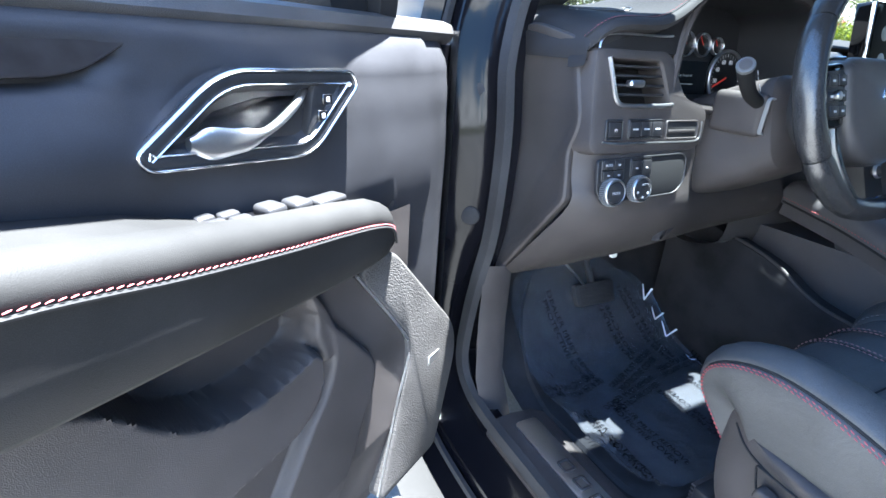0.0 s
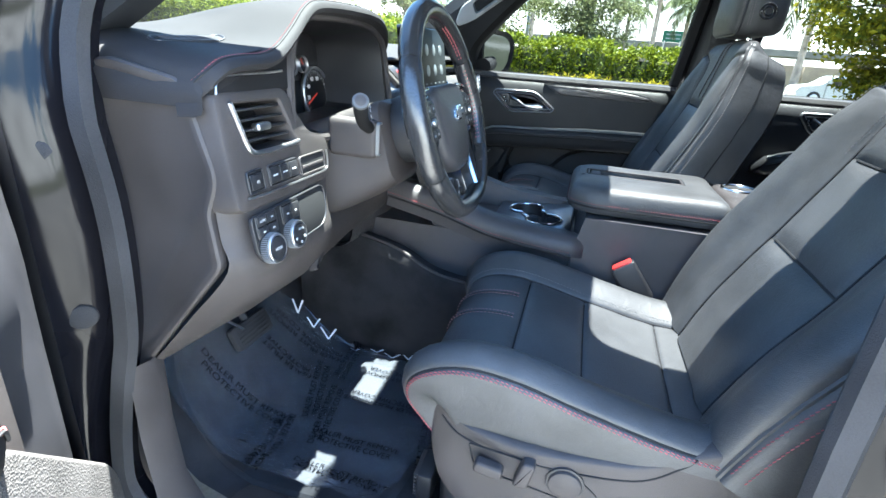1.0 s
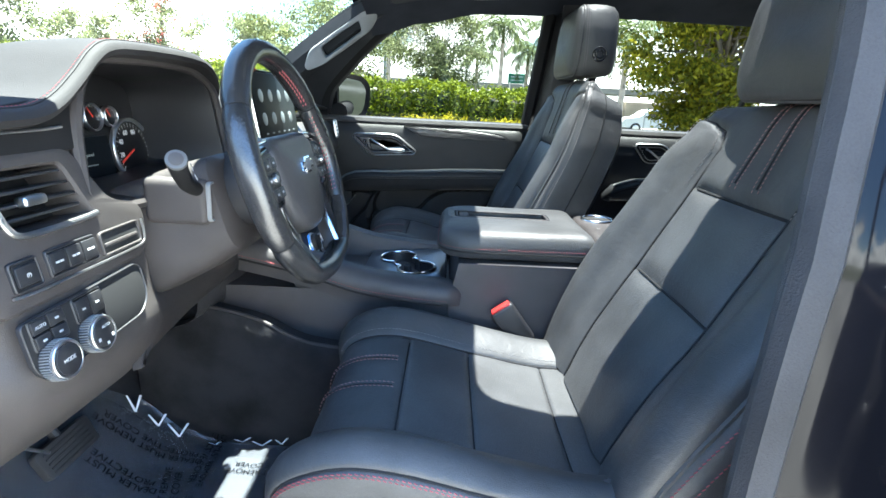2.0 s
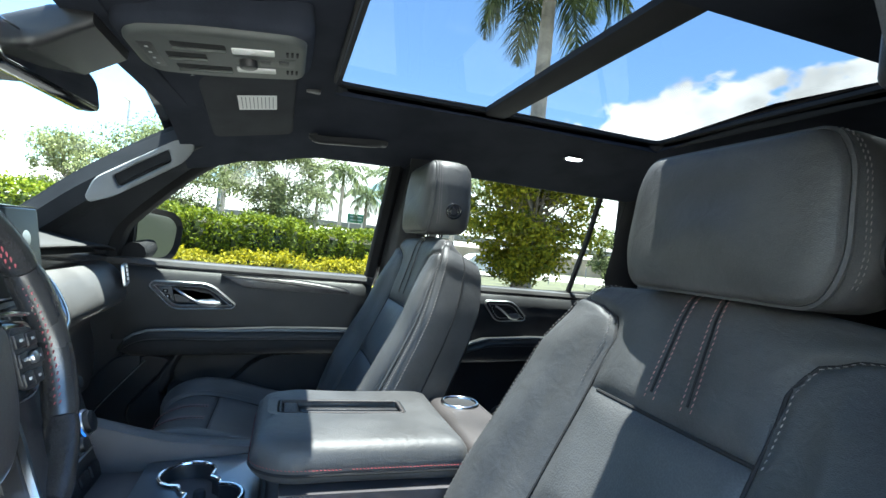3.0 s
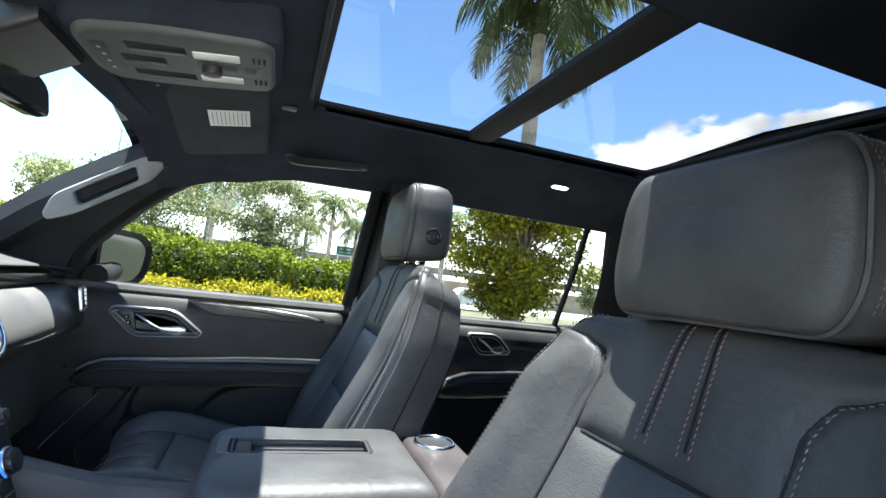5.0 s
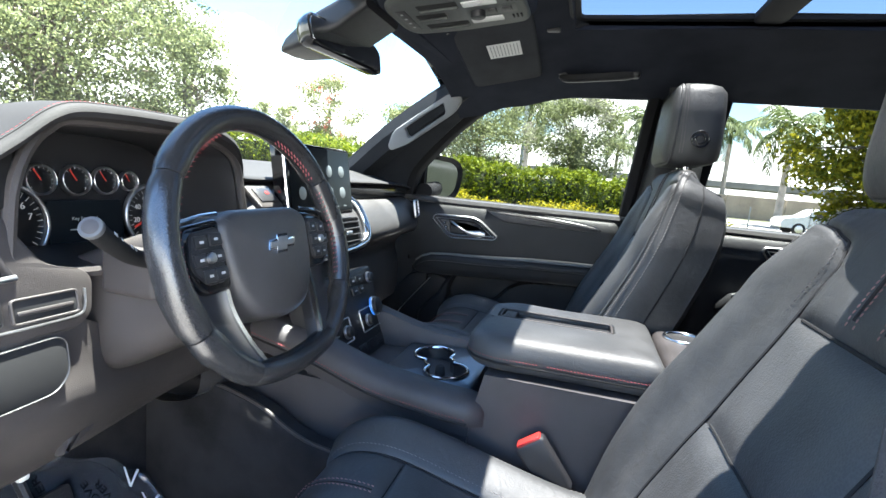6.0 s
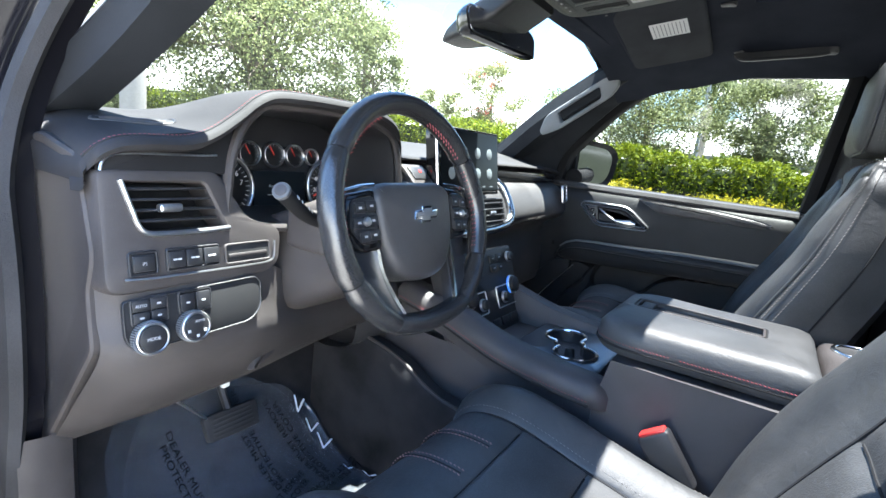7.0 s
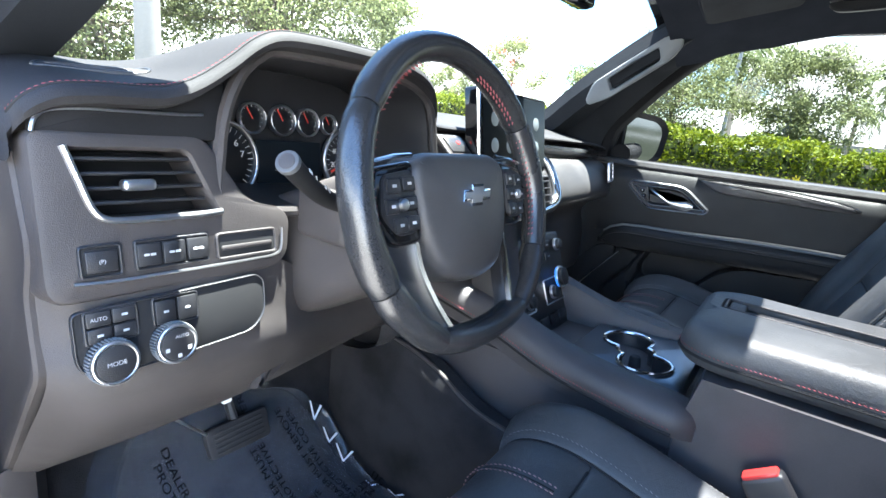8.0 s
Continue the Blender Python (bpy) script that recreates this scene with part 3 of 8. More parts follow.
# inner lining of the B-pillar on both sides, C-pillars and rear quarters
for side in (-1, 1):
    y0, y1 = ((-0.184, -0.36) if side < 0 else (-0.165, -0.37))
    bm = skin([[V(side * (xs(z) + 0.03), y0 - 0.005 - 0.09 * max(0, z - 1.32) * (side > 0), z), V(side * (xs(z) - 0.015), y0 - 0.02 - 0.09 * max(0, z - 1.32) * (side > 0), z), V(side * (xs(z) - 0.035), y0 - 0.05, z),
                V(side * (xs(z) - 0.035), y1 + 0.05, z), V(side * (xs(z) + 0.02), y1, z)] for z in (0.60, 0.9, 1.2, 1.4, 1.6, 1.78)], closed=False)
    solo("pillar_trim", bm, PILLAR if side < 0 else PLASTIC_DARK, "dark grained centre pillar trim behind the front door", "pillar trim", kind="structure")
    bm = skin([[V(side * (xs(z) + 0.02), -1.10 - 0.28 * max(0, 1.4 - z), z), V(side * (xs(z) - 0.02), -1.16 - 0.28 * max(0, 1.4 - z), z), V(side * (xs(z) - 0.03), -1.4, z),
                V(side * (xs(z) - 0.03), -2.9, z)] for z in (0.58, 0.9, 1.2, 1.4, 1.6, 1.80)], closed=False)
    solo("quarter_trim", bm, PLASTIC_DARK, "black plastic rear quarter trim", "trim", kind="structure")
# rear door closing the driver's side behind the seat
bm = bmesh.new()
sweep(bm, [V(0, -0.34, 0), V(0, -1.2, 0)], [(0.83, 0.58), (0.78, 0.62), (0.78, 1.1), (0.80, 1.31), (0.86, 1.31), (0.88, 0.58)])
for v in bm.verts:
    v.co.x = -abs(v.co.x)
solo("rear_door_lining", bm, PLASTIC_DARK, "black closed rear door lining on the driver's side", "car door", kind="structure")
# tail wall
bm = skin([[V(x, -2.88, z) for z in (0.6, 1.2, 1.82)] for x in (-0.8, 0, 0.8)], closed=False)
solo("tail_lining", bm, PLASTIC_DARK, "black tailgate lining at the rear of the cabin", "trim", kind="structure")
# roof rails above the doors
for side in (-1, 1):
    bm = bmesh.new()
    sweep(bm, [V(side * 0.715, y, z) for y, z in ((0.42, 1.70), (0.25, 1.742), (0.0, 1.772), (-0.5, 1.785), (-1.3, 1.785), (-2.9, 1.74))],
          [(-0.05, -0.012), (-0.03, -0.03), (0.03, -0.03), (0.05, -0.012), (0.05, 0.06), (-0.05, 0.06)])
    solo("roof_rail_trim", bm, LINER, "charcoal cloth roof rail above the doors", "trim", kind="structure")
# bonnet ahead of the windscreen
bm = skin([[V(x, 1.12 + 1.35 * t, 1.33 - 0.10 * t - 0.03 * (x / 0.8) ** 2 + 0.02 * (abs(abs(x) - 0.55) < 0.12)) for x in [k * 0.1 for k in range(-9, 10)]] for t in [k / 8 for k in range(9)]], closed=False)
solo("bonnet", bm, PAINT, "gloss black bonnet ahead of the windscreen", "bonnet", kind="structure")
# painted outer quarters and tail that close the body
for side in (-1, 1):
    bm = skin([[V(side * x, y, z) for x, z in ((0.86, 0.45), (0.96, 0.75), (0.97, 1.05), (0.93, 1.28), (0.86, 1.40), (0.80, 1.80))] for y in ((-1.22 if side > 0 else -0.45), -2.0, -2.96)], closed=False)
    solo("outer_quarter", bm, PAINT, "gloss black outer rear quarter panel", "car body", kind="structure")
bm = skin([[V(x, -2.97, z) for z in (0.45, 1.0, 1.4, 1.84)] for x in (-0.92, 0, 0.92)], closed=False)
solo("tailgate", bm, PAINT, "gloss black outer tailgate", "car body", kind="structure")
# front wings, nose and cowl that close the body ahead of the doors
for side in (-1, 1):
    bm = skin([[V(side * x, y, z) for x, z in ((0.88, 0.42), (0.965, 0.70), (0.97, 1.02), (0.945, 1.20), (0.90, 1.325 - 0.07 * max(0, y - 1.12)))] for y in (0.90, 1.12, 1.8, 2.47)], closed=False)
    solo("front_wing", bm, PAINT, "gloss black front wing panel", "car body", kind="structure")
bm = skin([[V(x, 2.472, z) for z in (0.42, 0.8, 1.15, 1.228 - 0.03 * (x / 0.8) ** 2)] for x in (-0.90, -0.5, 0, 0.5, 0.90)], closed=False)
solo("nose", bm, PAINT, "gloss black front end of the car", "car body", kind="structure")
bm = skin([[V(x, y, 1.332 - 0.03 * (x / 0.8) ** 2) for y in (1.02, 1.08, 1.13)] for x in [k * 0.1 for k in range(-9, 10)]], closed=False)
solo("cowl", bm, PLASTIC_DARK, "black plastic cowl below the windscreen", "cowl", kind="structure")
for side in (-1, 1):
    for wy in (1.72, -1.62):
        hubm = frm((side * 0.77, wy, 0.404), (0, side, 0), (0, 0, 1))
        ring_ = [Vector((math.cos(2 * math.pi * k / 40), math.sin(2 * math.pi * k / 40))) for k in range(40)]
        bm = bmesh.new()
        rings(bm, [lift(hubm, [q * r_ for q in ring_], z_) for r_, z_ in ((0.28, 0.0), (0.36, 0.0), (0.40, 0.03), (0.40, 0.17), (0.36, 0.20), (0.28, 0.20))], wrap=True)
        wh = part("wheel", bm, RUBBER, body, "black tyre on a silver rim")
        bm = bmesh.new()
        rings(bm, [lift(hubm, [q * r_ for q in ring_], z_) for r_, z_ in ((0.285, 0.02), (0.285, 0.19), (0.265, 0.195), (0.25, 0.15), (0.09, 0.17), (0.06, 0.19), (0.02, 0.19))])
        part("rim", bm, SILVER, wh)

# ---- front seats ----
def seat(name, label, cx, dy, back_tilt, rest_up, switch_side, top=0.0, rest_x=0.0, rest_h=0.190, pad=(0.0, 0.0), group="front seats"):
    """A front bucket seat: padded panels on a cushion and a backrest, side shield, head restraint. dy: metres ahead; pad: cushion moved ahead and up."""
    s = thing(name, label, "car seat", (cx, 0.1 + dy, 0.62), group)

    def line(surf, pts, off, r, nm="seam", mat=None):
        """A cord or seam along (u, v) pairs of a padded surface."""
        P = []
        for (a, b), (c, d) in zip(pts, pts[1:]):
            for k in range(16):
                f = k / 16
                q, n_ = surf(a + (c - a) * f, b + (d - b) * f)
                P.append(q + n_ * off)
        part(nm, tube(bmesh.new(), P, r, 6), mat or SEAM, s)

    def thread(surf, pts, off, mat, length=0.0048, gap=0.0024, r=0.0009):
        P, N = [], []
        for (a, b), (c, d) in zip(pts, pts[1:]):
            for k in range(30):
                f = k / 30
                q, n_ = surf(a + (c - a) * f, b + (d - b) * f)
                P.append(q + n_ * off)
                N.append(n_)
        part("stitching", stitches(P, N, length, gap, r), mat, s)

    # cushion: u across (-1 to 1), v from the front edge over the top to the back
    spine = catmull([V(0, y + dy + pad[0], z + pad[1]) for y, z in ((0.278, 0.775), (0.326, 0.850), (0.343, 0.897), (0.328, 0.930), (0.280, 0.950), (0.205, 0.948), (0.09, 0.922), (-0.05, 0.898), (-0.17, 0.900))], 8)
    across = catmull([V(a, b, 0) for a, b in ((-0.228, -0.150), (-0.248, -0.060), (-0.261, 0.004), (-0.256, 0.024), (-0.222, 0.038), (-0.180, 0.022), (-0.145, 0.000), (-0.07, -0.003), (0, -0.004),
                                              (0.07, -0.003), (0.145, 0.000), (0.178, 0.015), (0.214, 0.026), (0.242, 0.014), (0.250, -0.004), (0.248, -0.060), (0.228, -0.150))], 6)

    def cush(u, v):
        f = max(0.0, min(1.0, v)) * (len(spine) - 1)
        i = min(int(f), len(spine) - 2)
        c = spine[i].lerp(spine[i + 1], f - i)
        t = (spine[i + 1] - spine[i]).normalized()
        nn = V(0, t.z, -t.y)
        g = max(0.0, min(1.0, (u + 1) / 2)) * (len(across) - 1)
        j = min(int(g), len(across) - 2)
        q = across[j].lerp(across[j + 1], g - j)
        narrow = 1 - 0.22 * (max(0, 0.46 - v) / 0.46) ** 1.5
        rise = q.y * (0.30 + 0.95 * min(1, v / 0.55)) * (1 - 0.25 * max(0, v - 0.7) / 0.3) if q.y > 0 else q.y
        return V(cx + q.x * narrow, c.y, c.z) + nn * rise

    def cush_n(u, v):
        e = 0.012
        a, b = cush(min(u + e, 1), v) - cush(max(u - e, -1), v), cush(u, min(v + e, 1)) - cush(u, max(v - e, 0))
        n = b.cross(a)
        return n.normalized() if n.length > 1e-9 else V(0, 0, 1)

    def cs(u, v):
        q, n_ = cush(u, v), cush_n(u, v)
        return q + n_ * (0.0018 * noise.noise(q * 13) + 0.0007 * noise.noise(V(q.x * 50, q.y * 26, q.z * 30))), n_

    IU, RU = 0.27, 0.63      # half widths of the insert and of the bolster's ridge
    for pn, u, v, puff, mat in (("cushion_rear", (-IU, IU), (0.875, 1.0), 0.008, LEATHER_PERF), ("cushion_centre", (-IU, IU), (0.745, 0.875), 0.009, LEATHER_PERF), ("cushion_front", (-IU, IU), (0.615, 0.745), 0.009, LEATHER_PERF),
                                ("thigh_pad", (-IU, IU), (0.0, 0.615), 0.009, LEATHER), ("outer_bolster", (-RU, -IU), (0.0, 1.0), 0.008, LEATHER),
                                ("inner_bolster", (IU, RU), (0.0, 1.0), 0.008, LEATHER), ("outer_facing", (-1.0, -RU), (0.0, 1.0), 0.005, LEATHER),
                                ("inner_facing", (RU, 1.0), (0.0, 1.0), 0.005, LEATHER)):
        part(pn, pillow(cs, 20, 34, puff, 11.0, u=u, v=v), mat, s, angle=70)
    for u in (-RU, -IU, IU, RU):
        line(cs, [(u, 0.02), (u, 0.5), (u, 0.99)], -0.0015, 0.0024)
    for v in (0.615, 0.745, 0.875):
        line(cs, [(-IU, v), (IU, v)], -0.0018, 0.0024)
    for u in (-RU - 0.035, -RU - 0.06):
        thread(cs, [(u, 0.05), (u, 0.5), (u, 0.97)], 0.0012, STITCH_RED if switch_side < 0 else STITCH_GREY)
    for u in (RU - 0.045, RU + 0.035, IU + 0.05):
        thread(cs, [(u, 0.05), (u, 0.5), (u, 0.97)], 0.0034, STITCH_GREY)
    for u in (-0.05, 0.105):
        line(cs, [(u, 0.06), (u, 0.3), (u, 0.61)], 0.0080, 0.0012)
        for du in (-0.012, 0.012):
            thread(cs, [(u + du, 0.06), (u + du, 0.3), (u + du, 0.61)], 0.0094, STITCH_ROSE)

    # backrest: v from the bottom up over the rounded top, u across
    bs = catmull([V(0, y + dy, z) for y, z in ((-0.095, 0.90), (-0.135, 1.0), (-0.205, 1.13), (-0.275, 1.27), (-0.318, 1.362 + 0.6 * top), (-0.338, 1.402 + top), (-0.356, 1.422 + top), (-0.384, 1.426 + top))], 8)
    piv = V(0, -0.1 + dy, 0.92)
    turn = Matrix.Rotation(radians(back_tilt), 3, "X")
    bs = [piv + turn @ (p - piv) for p in bs]
    ac = catmull([V(a * 1.07, b, 0) for a, b in ((-0.250, -0.155), (-0.266, -0.08), (-0.268, -0.005), (-0.245, 0.034), (-0.205, 0.036), (-0.165, 0.012), (-0.09, 0.0), (0, -0.002),
                                                 (0.09, 0.0), (0.165, 0.012), (0.205, 0.036), (0.245, 0.034), (0.268, -0.005), (0.266, -0.08), (0.250, -0.155))], 6)

    def back(u, v):
        f = max(0.0, min(1.0, v)) * (len(bs) - 1)
        i = min(int(f), len(bs) - 2)
        c = bs[i].lerp(bs[i + 1], f - i)
        t = (bs[i + 1] - bs[i]).normalized()
        nn = V(0, t.z, -t.y)
        g = max(0.0, min(1.0, (u + 1) / 2)) * (len(ac) - 1)
        j = min(int(g), len(ac) - 2)
        q = ac[j].lerp(ac[j + 1], g - j)
        wide = lerp_table(v, [(0, 0.94), (0.28, 1.0), (0.44, 0.97), (0.60, 0.88), (0.75, 0.79), (0.90, 0.68), (1.0, 0.57)])
        deep = q.y * lerp_table(v, [(0, 0.95), (0.5, 0.80), (0.75, 0.56), (0.9, 0.36), (1.0, 0.28)]) if q.y < 0 else q.y * lerp_table(v, [(0, 0.55), (0.25, 1), (0.45, 0.78), (0.63, 0.28), (0.76, 0), (1, 0)])
        sag = -0.024 * max(0, (v - 0.74) / 0.26) ** 2 * (abs(q.x) / 0.25) ** 2
        return V(cx + q.x * wide, c.y, c.z + sag) + nn * deep

    def back_n(u, v):
        e = 0.012
        a, b = back(min(u + e, 1), v) - back(max(u - e, -1), v), back(u, min(v + e, 1)) - back(u, max(v - e, 0))
        n = b.cross(a)
        return n.normalized() if n.length > 1e-9 else V(0, 1, 0)

    # seams of the backrest as (u, v) lines; everything between them is padded
    BU, BR = 0.205, 0.66
    MID, SHO, YOKE = 0.285, 0.445, 0.655
    wing = [[(sg * BU, 0.0), (sg * BU, SHO), (sg * (BU + 0.015), SHO + 0.10), (sg * (BU + 0.06), YOKE - 0.035), (sg * 0.40, YOKE), (sg * BR, YOKE + 0.03)] for sg in (-1, 1)]
    seams = wing + [[(-BU, MID), (BU, MID)], [(-BU, SHO), (BU, SHO)], [(-BR, 0.0), (-BR, 0.97), (BR, 0.97), (BR, 0.0)]]
    su, sv = 0.42, 0.66                       # metres to one unit of u and of v
    ribs = [(0.058, 0.95, 0.026, SHO), (-0.026, 0.95, -0.058, SHO)]

    def seam_gap(u, v):
        best = 1.0
        for ln in seams:
            for (a, b), (c, d) in zip(ln, ln[1:]):
                ex, ey, px, py = (c - a) * su, (d - b) * sv, (u - a) * su, (v - b) * sv
                f = max(0.0, min(1.0, (px * ex + py * ey) / (ex * ex + ey * ey + 1e-12)))
                best = min(best, math.hypot(px - f * ex, py - f * ey))
        return best

    def bk(u, v):
        q, n_ = back(u, v), back_n(u, v)
        d = seam_gap(u, v)
        h = 0.010 * (1 - math.exp(-(d / 0.009) ** 1.2))
        fold = 0.0016 * noise.noise(V(q.x * 34, q.z * 9, 3.0)) * max(0.0, 1 - abs(v - 0.58) / 0.16)
        return q + n_ * (h - 0.004 + 0.0018 * noise.noise(q * 12) + 0.0006 * noise.noise(V(q.x * 50, q.y * 30, q.z * 26)) + fold), n_

    nu, nv = 108, 92
    grid = [[bk(-1 + 2 * i / nu, j / nv)[0] for i in range(nu + 1)] for j in range(nv + 1)]

    def wing_edge(v):
        """The wing's inner border at a height, as a share of the width."""
        if v <= SHO:
            return BU
        return lerp_table(v, [(SHO, BU), (SHO + 0.10, BU + 0.015), (YOKE - 0.035, BU + 0.06), (YOKE, 0.40), (YOKE + 0.03, BR)])

    def region(u, v):
        if abs(u) > BR:
            return "outer_gusset" if u < 0 else "inner_gusset"
        if v > 0.97:
            return "top_strip"
        if abs(u) > wing_edge(v) and v < YOKE + 0.03:
            return "outer_wing" if u < 0 else "inner_wing"
        return "lower_insert" if v < MID else "middle_insert" if v < SHO else "shoulder_panel"

    cells = {}
    for j in range(nv):
        for i in range(nu):
            cells.setdefault(region(-1 + 2 * (i + 0.5) / nu, (j + 0.5) / nv), []).append((i, j))
    for pn, lst in cells.items():
        bm, got = bmesh.new(), {}
        for i, j in lst:
            ring = ((i, j), (i + 1, j), (i + 1, j + 1), (i, j + 1))
            for k in ring:
                if k not in got:
                    got[k] = bm.verts.new(grid[k[1]][k[0]])
            bm.faces.new([got[k] for k in ring])
        part(pn, bm, LEATHER_PERF if "insert" in pn else LEATHER, s, angle=80)
    for ln in seams[:4]:
        line(bk, ln, 0.0016, 0.0024)
    line(bk, seams[4], 0.0030, 0.0036, "piping", LEATHER)
    for sg in (-1, 1):
        line(bk, [(sg * 0.86, 0.03), (sg * 0.86, 0.90)], 0.0010, 0.0018)
    red_out = switch_side < 0
    for sg in (-1, 1):
        for u in (BR + 0.03, BR + 0.075) if sg < 0 else (BR - 0.05, BR + 0.04):
            thread(bk, [(sg * u, 0.04), (sg * u, 0.5), (sg * u, 0.94)], 0.0026, STITCH_RED if red_out and sg < 0 else STITCH_GREY)
        ln = [(a + sg * 0.022, b) for a, b in wing[0 if sg < 0 else 1]]
        thread(bk, ln[1:], 0.0024, STITCH_GREY, 0.004, 0.003, 0.0007)
    for a, b, c, d in ribs:
        line(bk, [(a, b), (c, d)], 0.0012, 0.0016)
        for du in (-0.011, 0.011):
            thread(bk, [(a + du, b), (c + du, d)], 0.0020, STITCH_ROSE if red_out else STITCH_GREY, r=0.0008)

    # rear shell of the backrest
    loops = []
    for k in range(17):
        v = k / 16
        a, b = back(-1, v), back(1, v)
        t = (bs[-1] - bs[0]).normalized()
        nn = V(0, t.z, -t.y)
        o = 0.8 - 0.65 * max(0, v - 0.5) / 0.5
        loops.append([a, a - nn * 0.02 * o + V(0.02, 0, 0), a.lerp(b, 0.25) - nn * 0.045 * o, a.lerp(b, 0.75) - nn * 0.045 * o, b - nn * 0.02 * o - V(0.02, 0, 0), b])
    loops.append([back(u, 1.0) for u in (-1, -0.6, -0.2, 0.2, 0.6, 1)])
    part("back_shell", skin(loops, closed=False), PLASTIC_DARK, s)
    # head restraint: a flat-fronted pad with a piped edge and deep sides, on two posts
    base = bs[-3] + V(cx + rest_x, 0.014, 0.004 + rest_up)
    tilt = radians(0.5 + back_tilt * 0.5)
    hm = Matrix.Translation(base) @ Matrix.Rotation(tilt, 4, "X")
    ho = rpoly([(-0.132, 0.0), (0.132, 0.0), (0.151, 0.045), (0.145, 0.140), (0.126, rest_h), (-0.126, rest_h), (-0.145, 0.140), (-0.151, 0.045)], [0.03, 0.03, 0.05, 0.05, 0.04, 0.04, 0.05, 0.05], 6)
    hc = Vector((0.0, 0.092))

    def slab(f, y, dz=0.0):
        return [hm @ V(p.x * f, y + 0.012 * (0.5 - p.y / 0.19) * (y > 0), hc.y + (p.y - hc.y) * f + dz) for p in ho]

    hr = part("head_restraint", skin([slab(f, y) for f, y in ((0.1, 0.0575), (0.5, 0.057), (0.8, 0.054), (0.92, 0.049), (0.972, 0.043), (0.965, 0.038), (0.965, 0.034), (1.0, 0.030), (1.01, 0.0),
                                                                 (1.0, -0.03), (0.96, -0.052), (0.86, -0.066), (0.6, -0.074), (0.1, -0.076))]), LEATHER, s, angle=75)
    pipe = slab(0.978, 0.0375)
    part("piping", tube(bmesh.new(), pipe, 0.0034, 6, closed=True), LEATHER, hr)
    for yy in (0.026, 0.020):
        row = [hm @ V(p.x * 1.006, yy, hc.y + (p.y - hc.y) * 1.006) for p in ho]
        row = [q for q, p in zip(row, ho) if p.y > 0.02]
        k0 = max(range(len(row)), key=lambda k: (row[k] - row[k - 1]).length)
        row = row[k0:] + row[:k0]
        part("stitching", stitches(row, [(q - hm @ V(0, yy, 0.09)).normalized() for q in row], 0.0040, 0.0026, 0.0007), STITCH_GREY, hr)
    for sx in (-1, 1):
        bm = bmesh.new()
        tube(bm, [hm @ V(sx * 0.06, -0.006, -0.09), hm @ V(sx * 0.06, -0.006, 0.01)], 0.0065, 12)
        part("post", bm, CHROME, s)
        bm = bmesh.new()
        cyl(bm, hm @ Matrix.Translation((sx * 0.06, -0.006, -0.030)), 0.015, 0.012, 20, 0.003)
        part("post_collar", bm, PLASTIC_DARK, s)
    bm = bmesh.new()
    bm_m = hm @ frm((-0.1500, -0.014, 0.058), (0, -1, 0), (0, 0, 1))
    cyl(bm, bm_m @ Matrix.Translation((0, 0, -0.006)), 0.021, 0.010, 32, 0.003)
    btn = part("release_button", bm, PLASTIC_DARK, s, "round black release button")
    for rr in (0.020, 0.0125):
        bm = bmesh.new()
        bezel(bm, bm_m @ Matrix.Translation((0, 0, 0.0035)), [Vector((rr * math.cos(a), rr * math.sin(a))) for a in [2 * math.pi * k / 28 for k in range(28)]], 0.004, 0.0035)
        part("ring", bm, PIANO, btn)

    # side shield with the seat's controls, and the frame to the floor
    sd = switch_side
    face = frm((cx + sd * 0.268, 0.0 + dy, 0.0), (0, 1, 0), (0, 0, 1)) if sd > 0 else frm((cx - 0.268, dy, 0), (0, 1, 0), (0, 0, 1))
    off = -1 if sd < 0 else 1
    poly = rpoly([(0.300, 0.725), (0.322, 0.80), (0.318, 0.898), (0.277, 0.872), (0.13, 0.866), (0.0, 0.886), (-0.06, 0.93), (-0.12, 0.955), (-0.30, 0.965), (-0.30, 0.68), (0.18, 0.675)], [0.04, 0.03, 0.02, 0.03, 0.05, 0.06, 0.03, 0.05, 0.02, 0.03, 0.08])
    bm = bmesh.new()
    shield = [[V(cx + off * (w - 0.035 * max(0.0, (p.x - 0.16) / 0.16) ** 2), p.x + dy, p.y) for p in inset(poly, i)] for w, i in ((0.20, 0.0), (0.246, 0.0), (0.254, 0.002), (0.259, 0.005), (0.2605, 0.009))]
    mid = V(shield[-1][0].x, 0.02 + dy, 0.80)
    for f in (0.85, 0.6, 0.3):
        shield.append([V(cx + off * (0.2605 - 0.035 * max(0.0, (mid.y + (q.y - mid.y) * f - dy - 0.16) / 0.16) ** 2), mid.y + (q.y - mid.y) * f, mid.z + (q.z - mid.z) * f) for q in shield[4]])
    rings(bm, shield)
    sh = part("side_shield", bm, PLASTIC, s, "grained dark plastic side shield")
    bm = bmesh.new()
    tube(bm, catmull([V(cx + off * (0.2605 - 0.035 * max(0.0, (y - 0.16) / 0.16) ** 2), y + dy, z) for y, z in ((0.30, 0.868), (0.255, 0.846), (0.13, 0.842), (0.01, 0.858), (-0.045, 0.90), (-0.06, 0.92))], 8), 0.0016, 6)
    part("groove", bm, SEAM, sh)
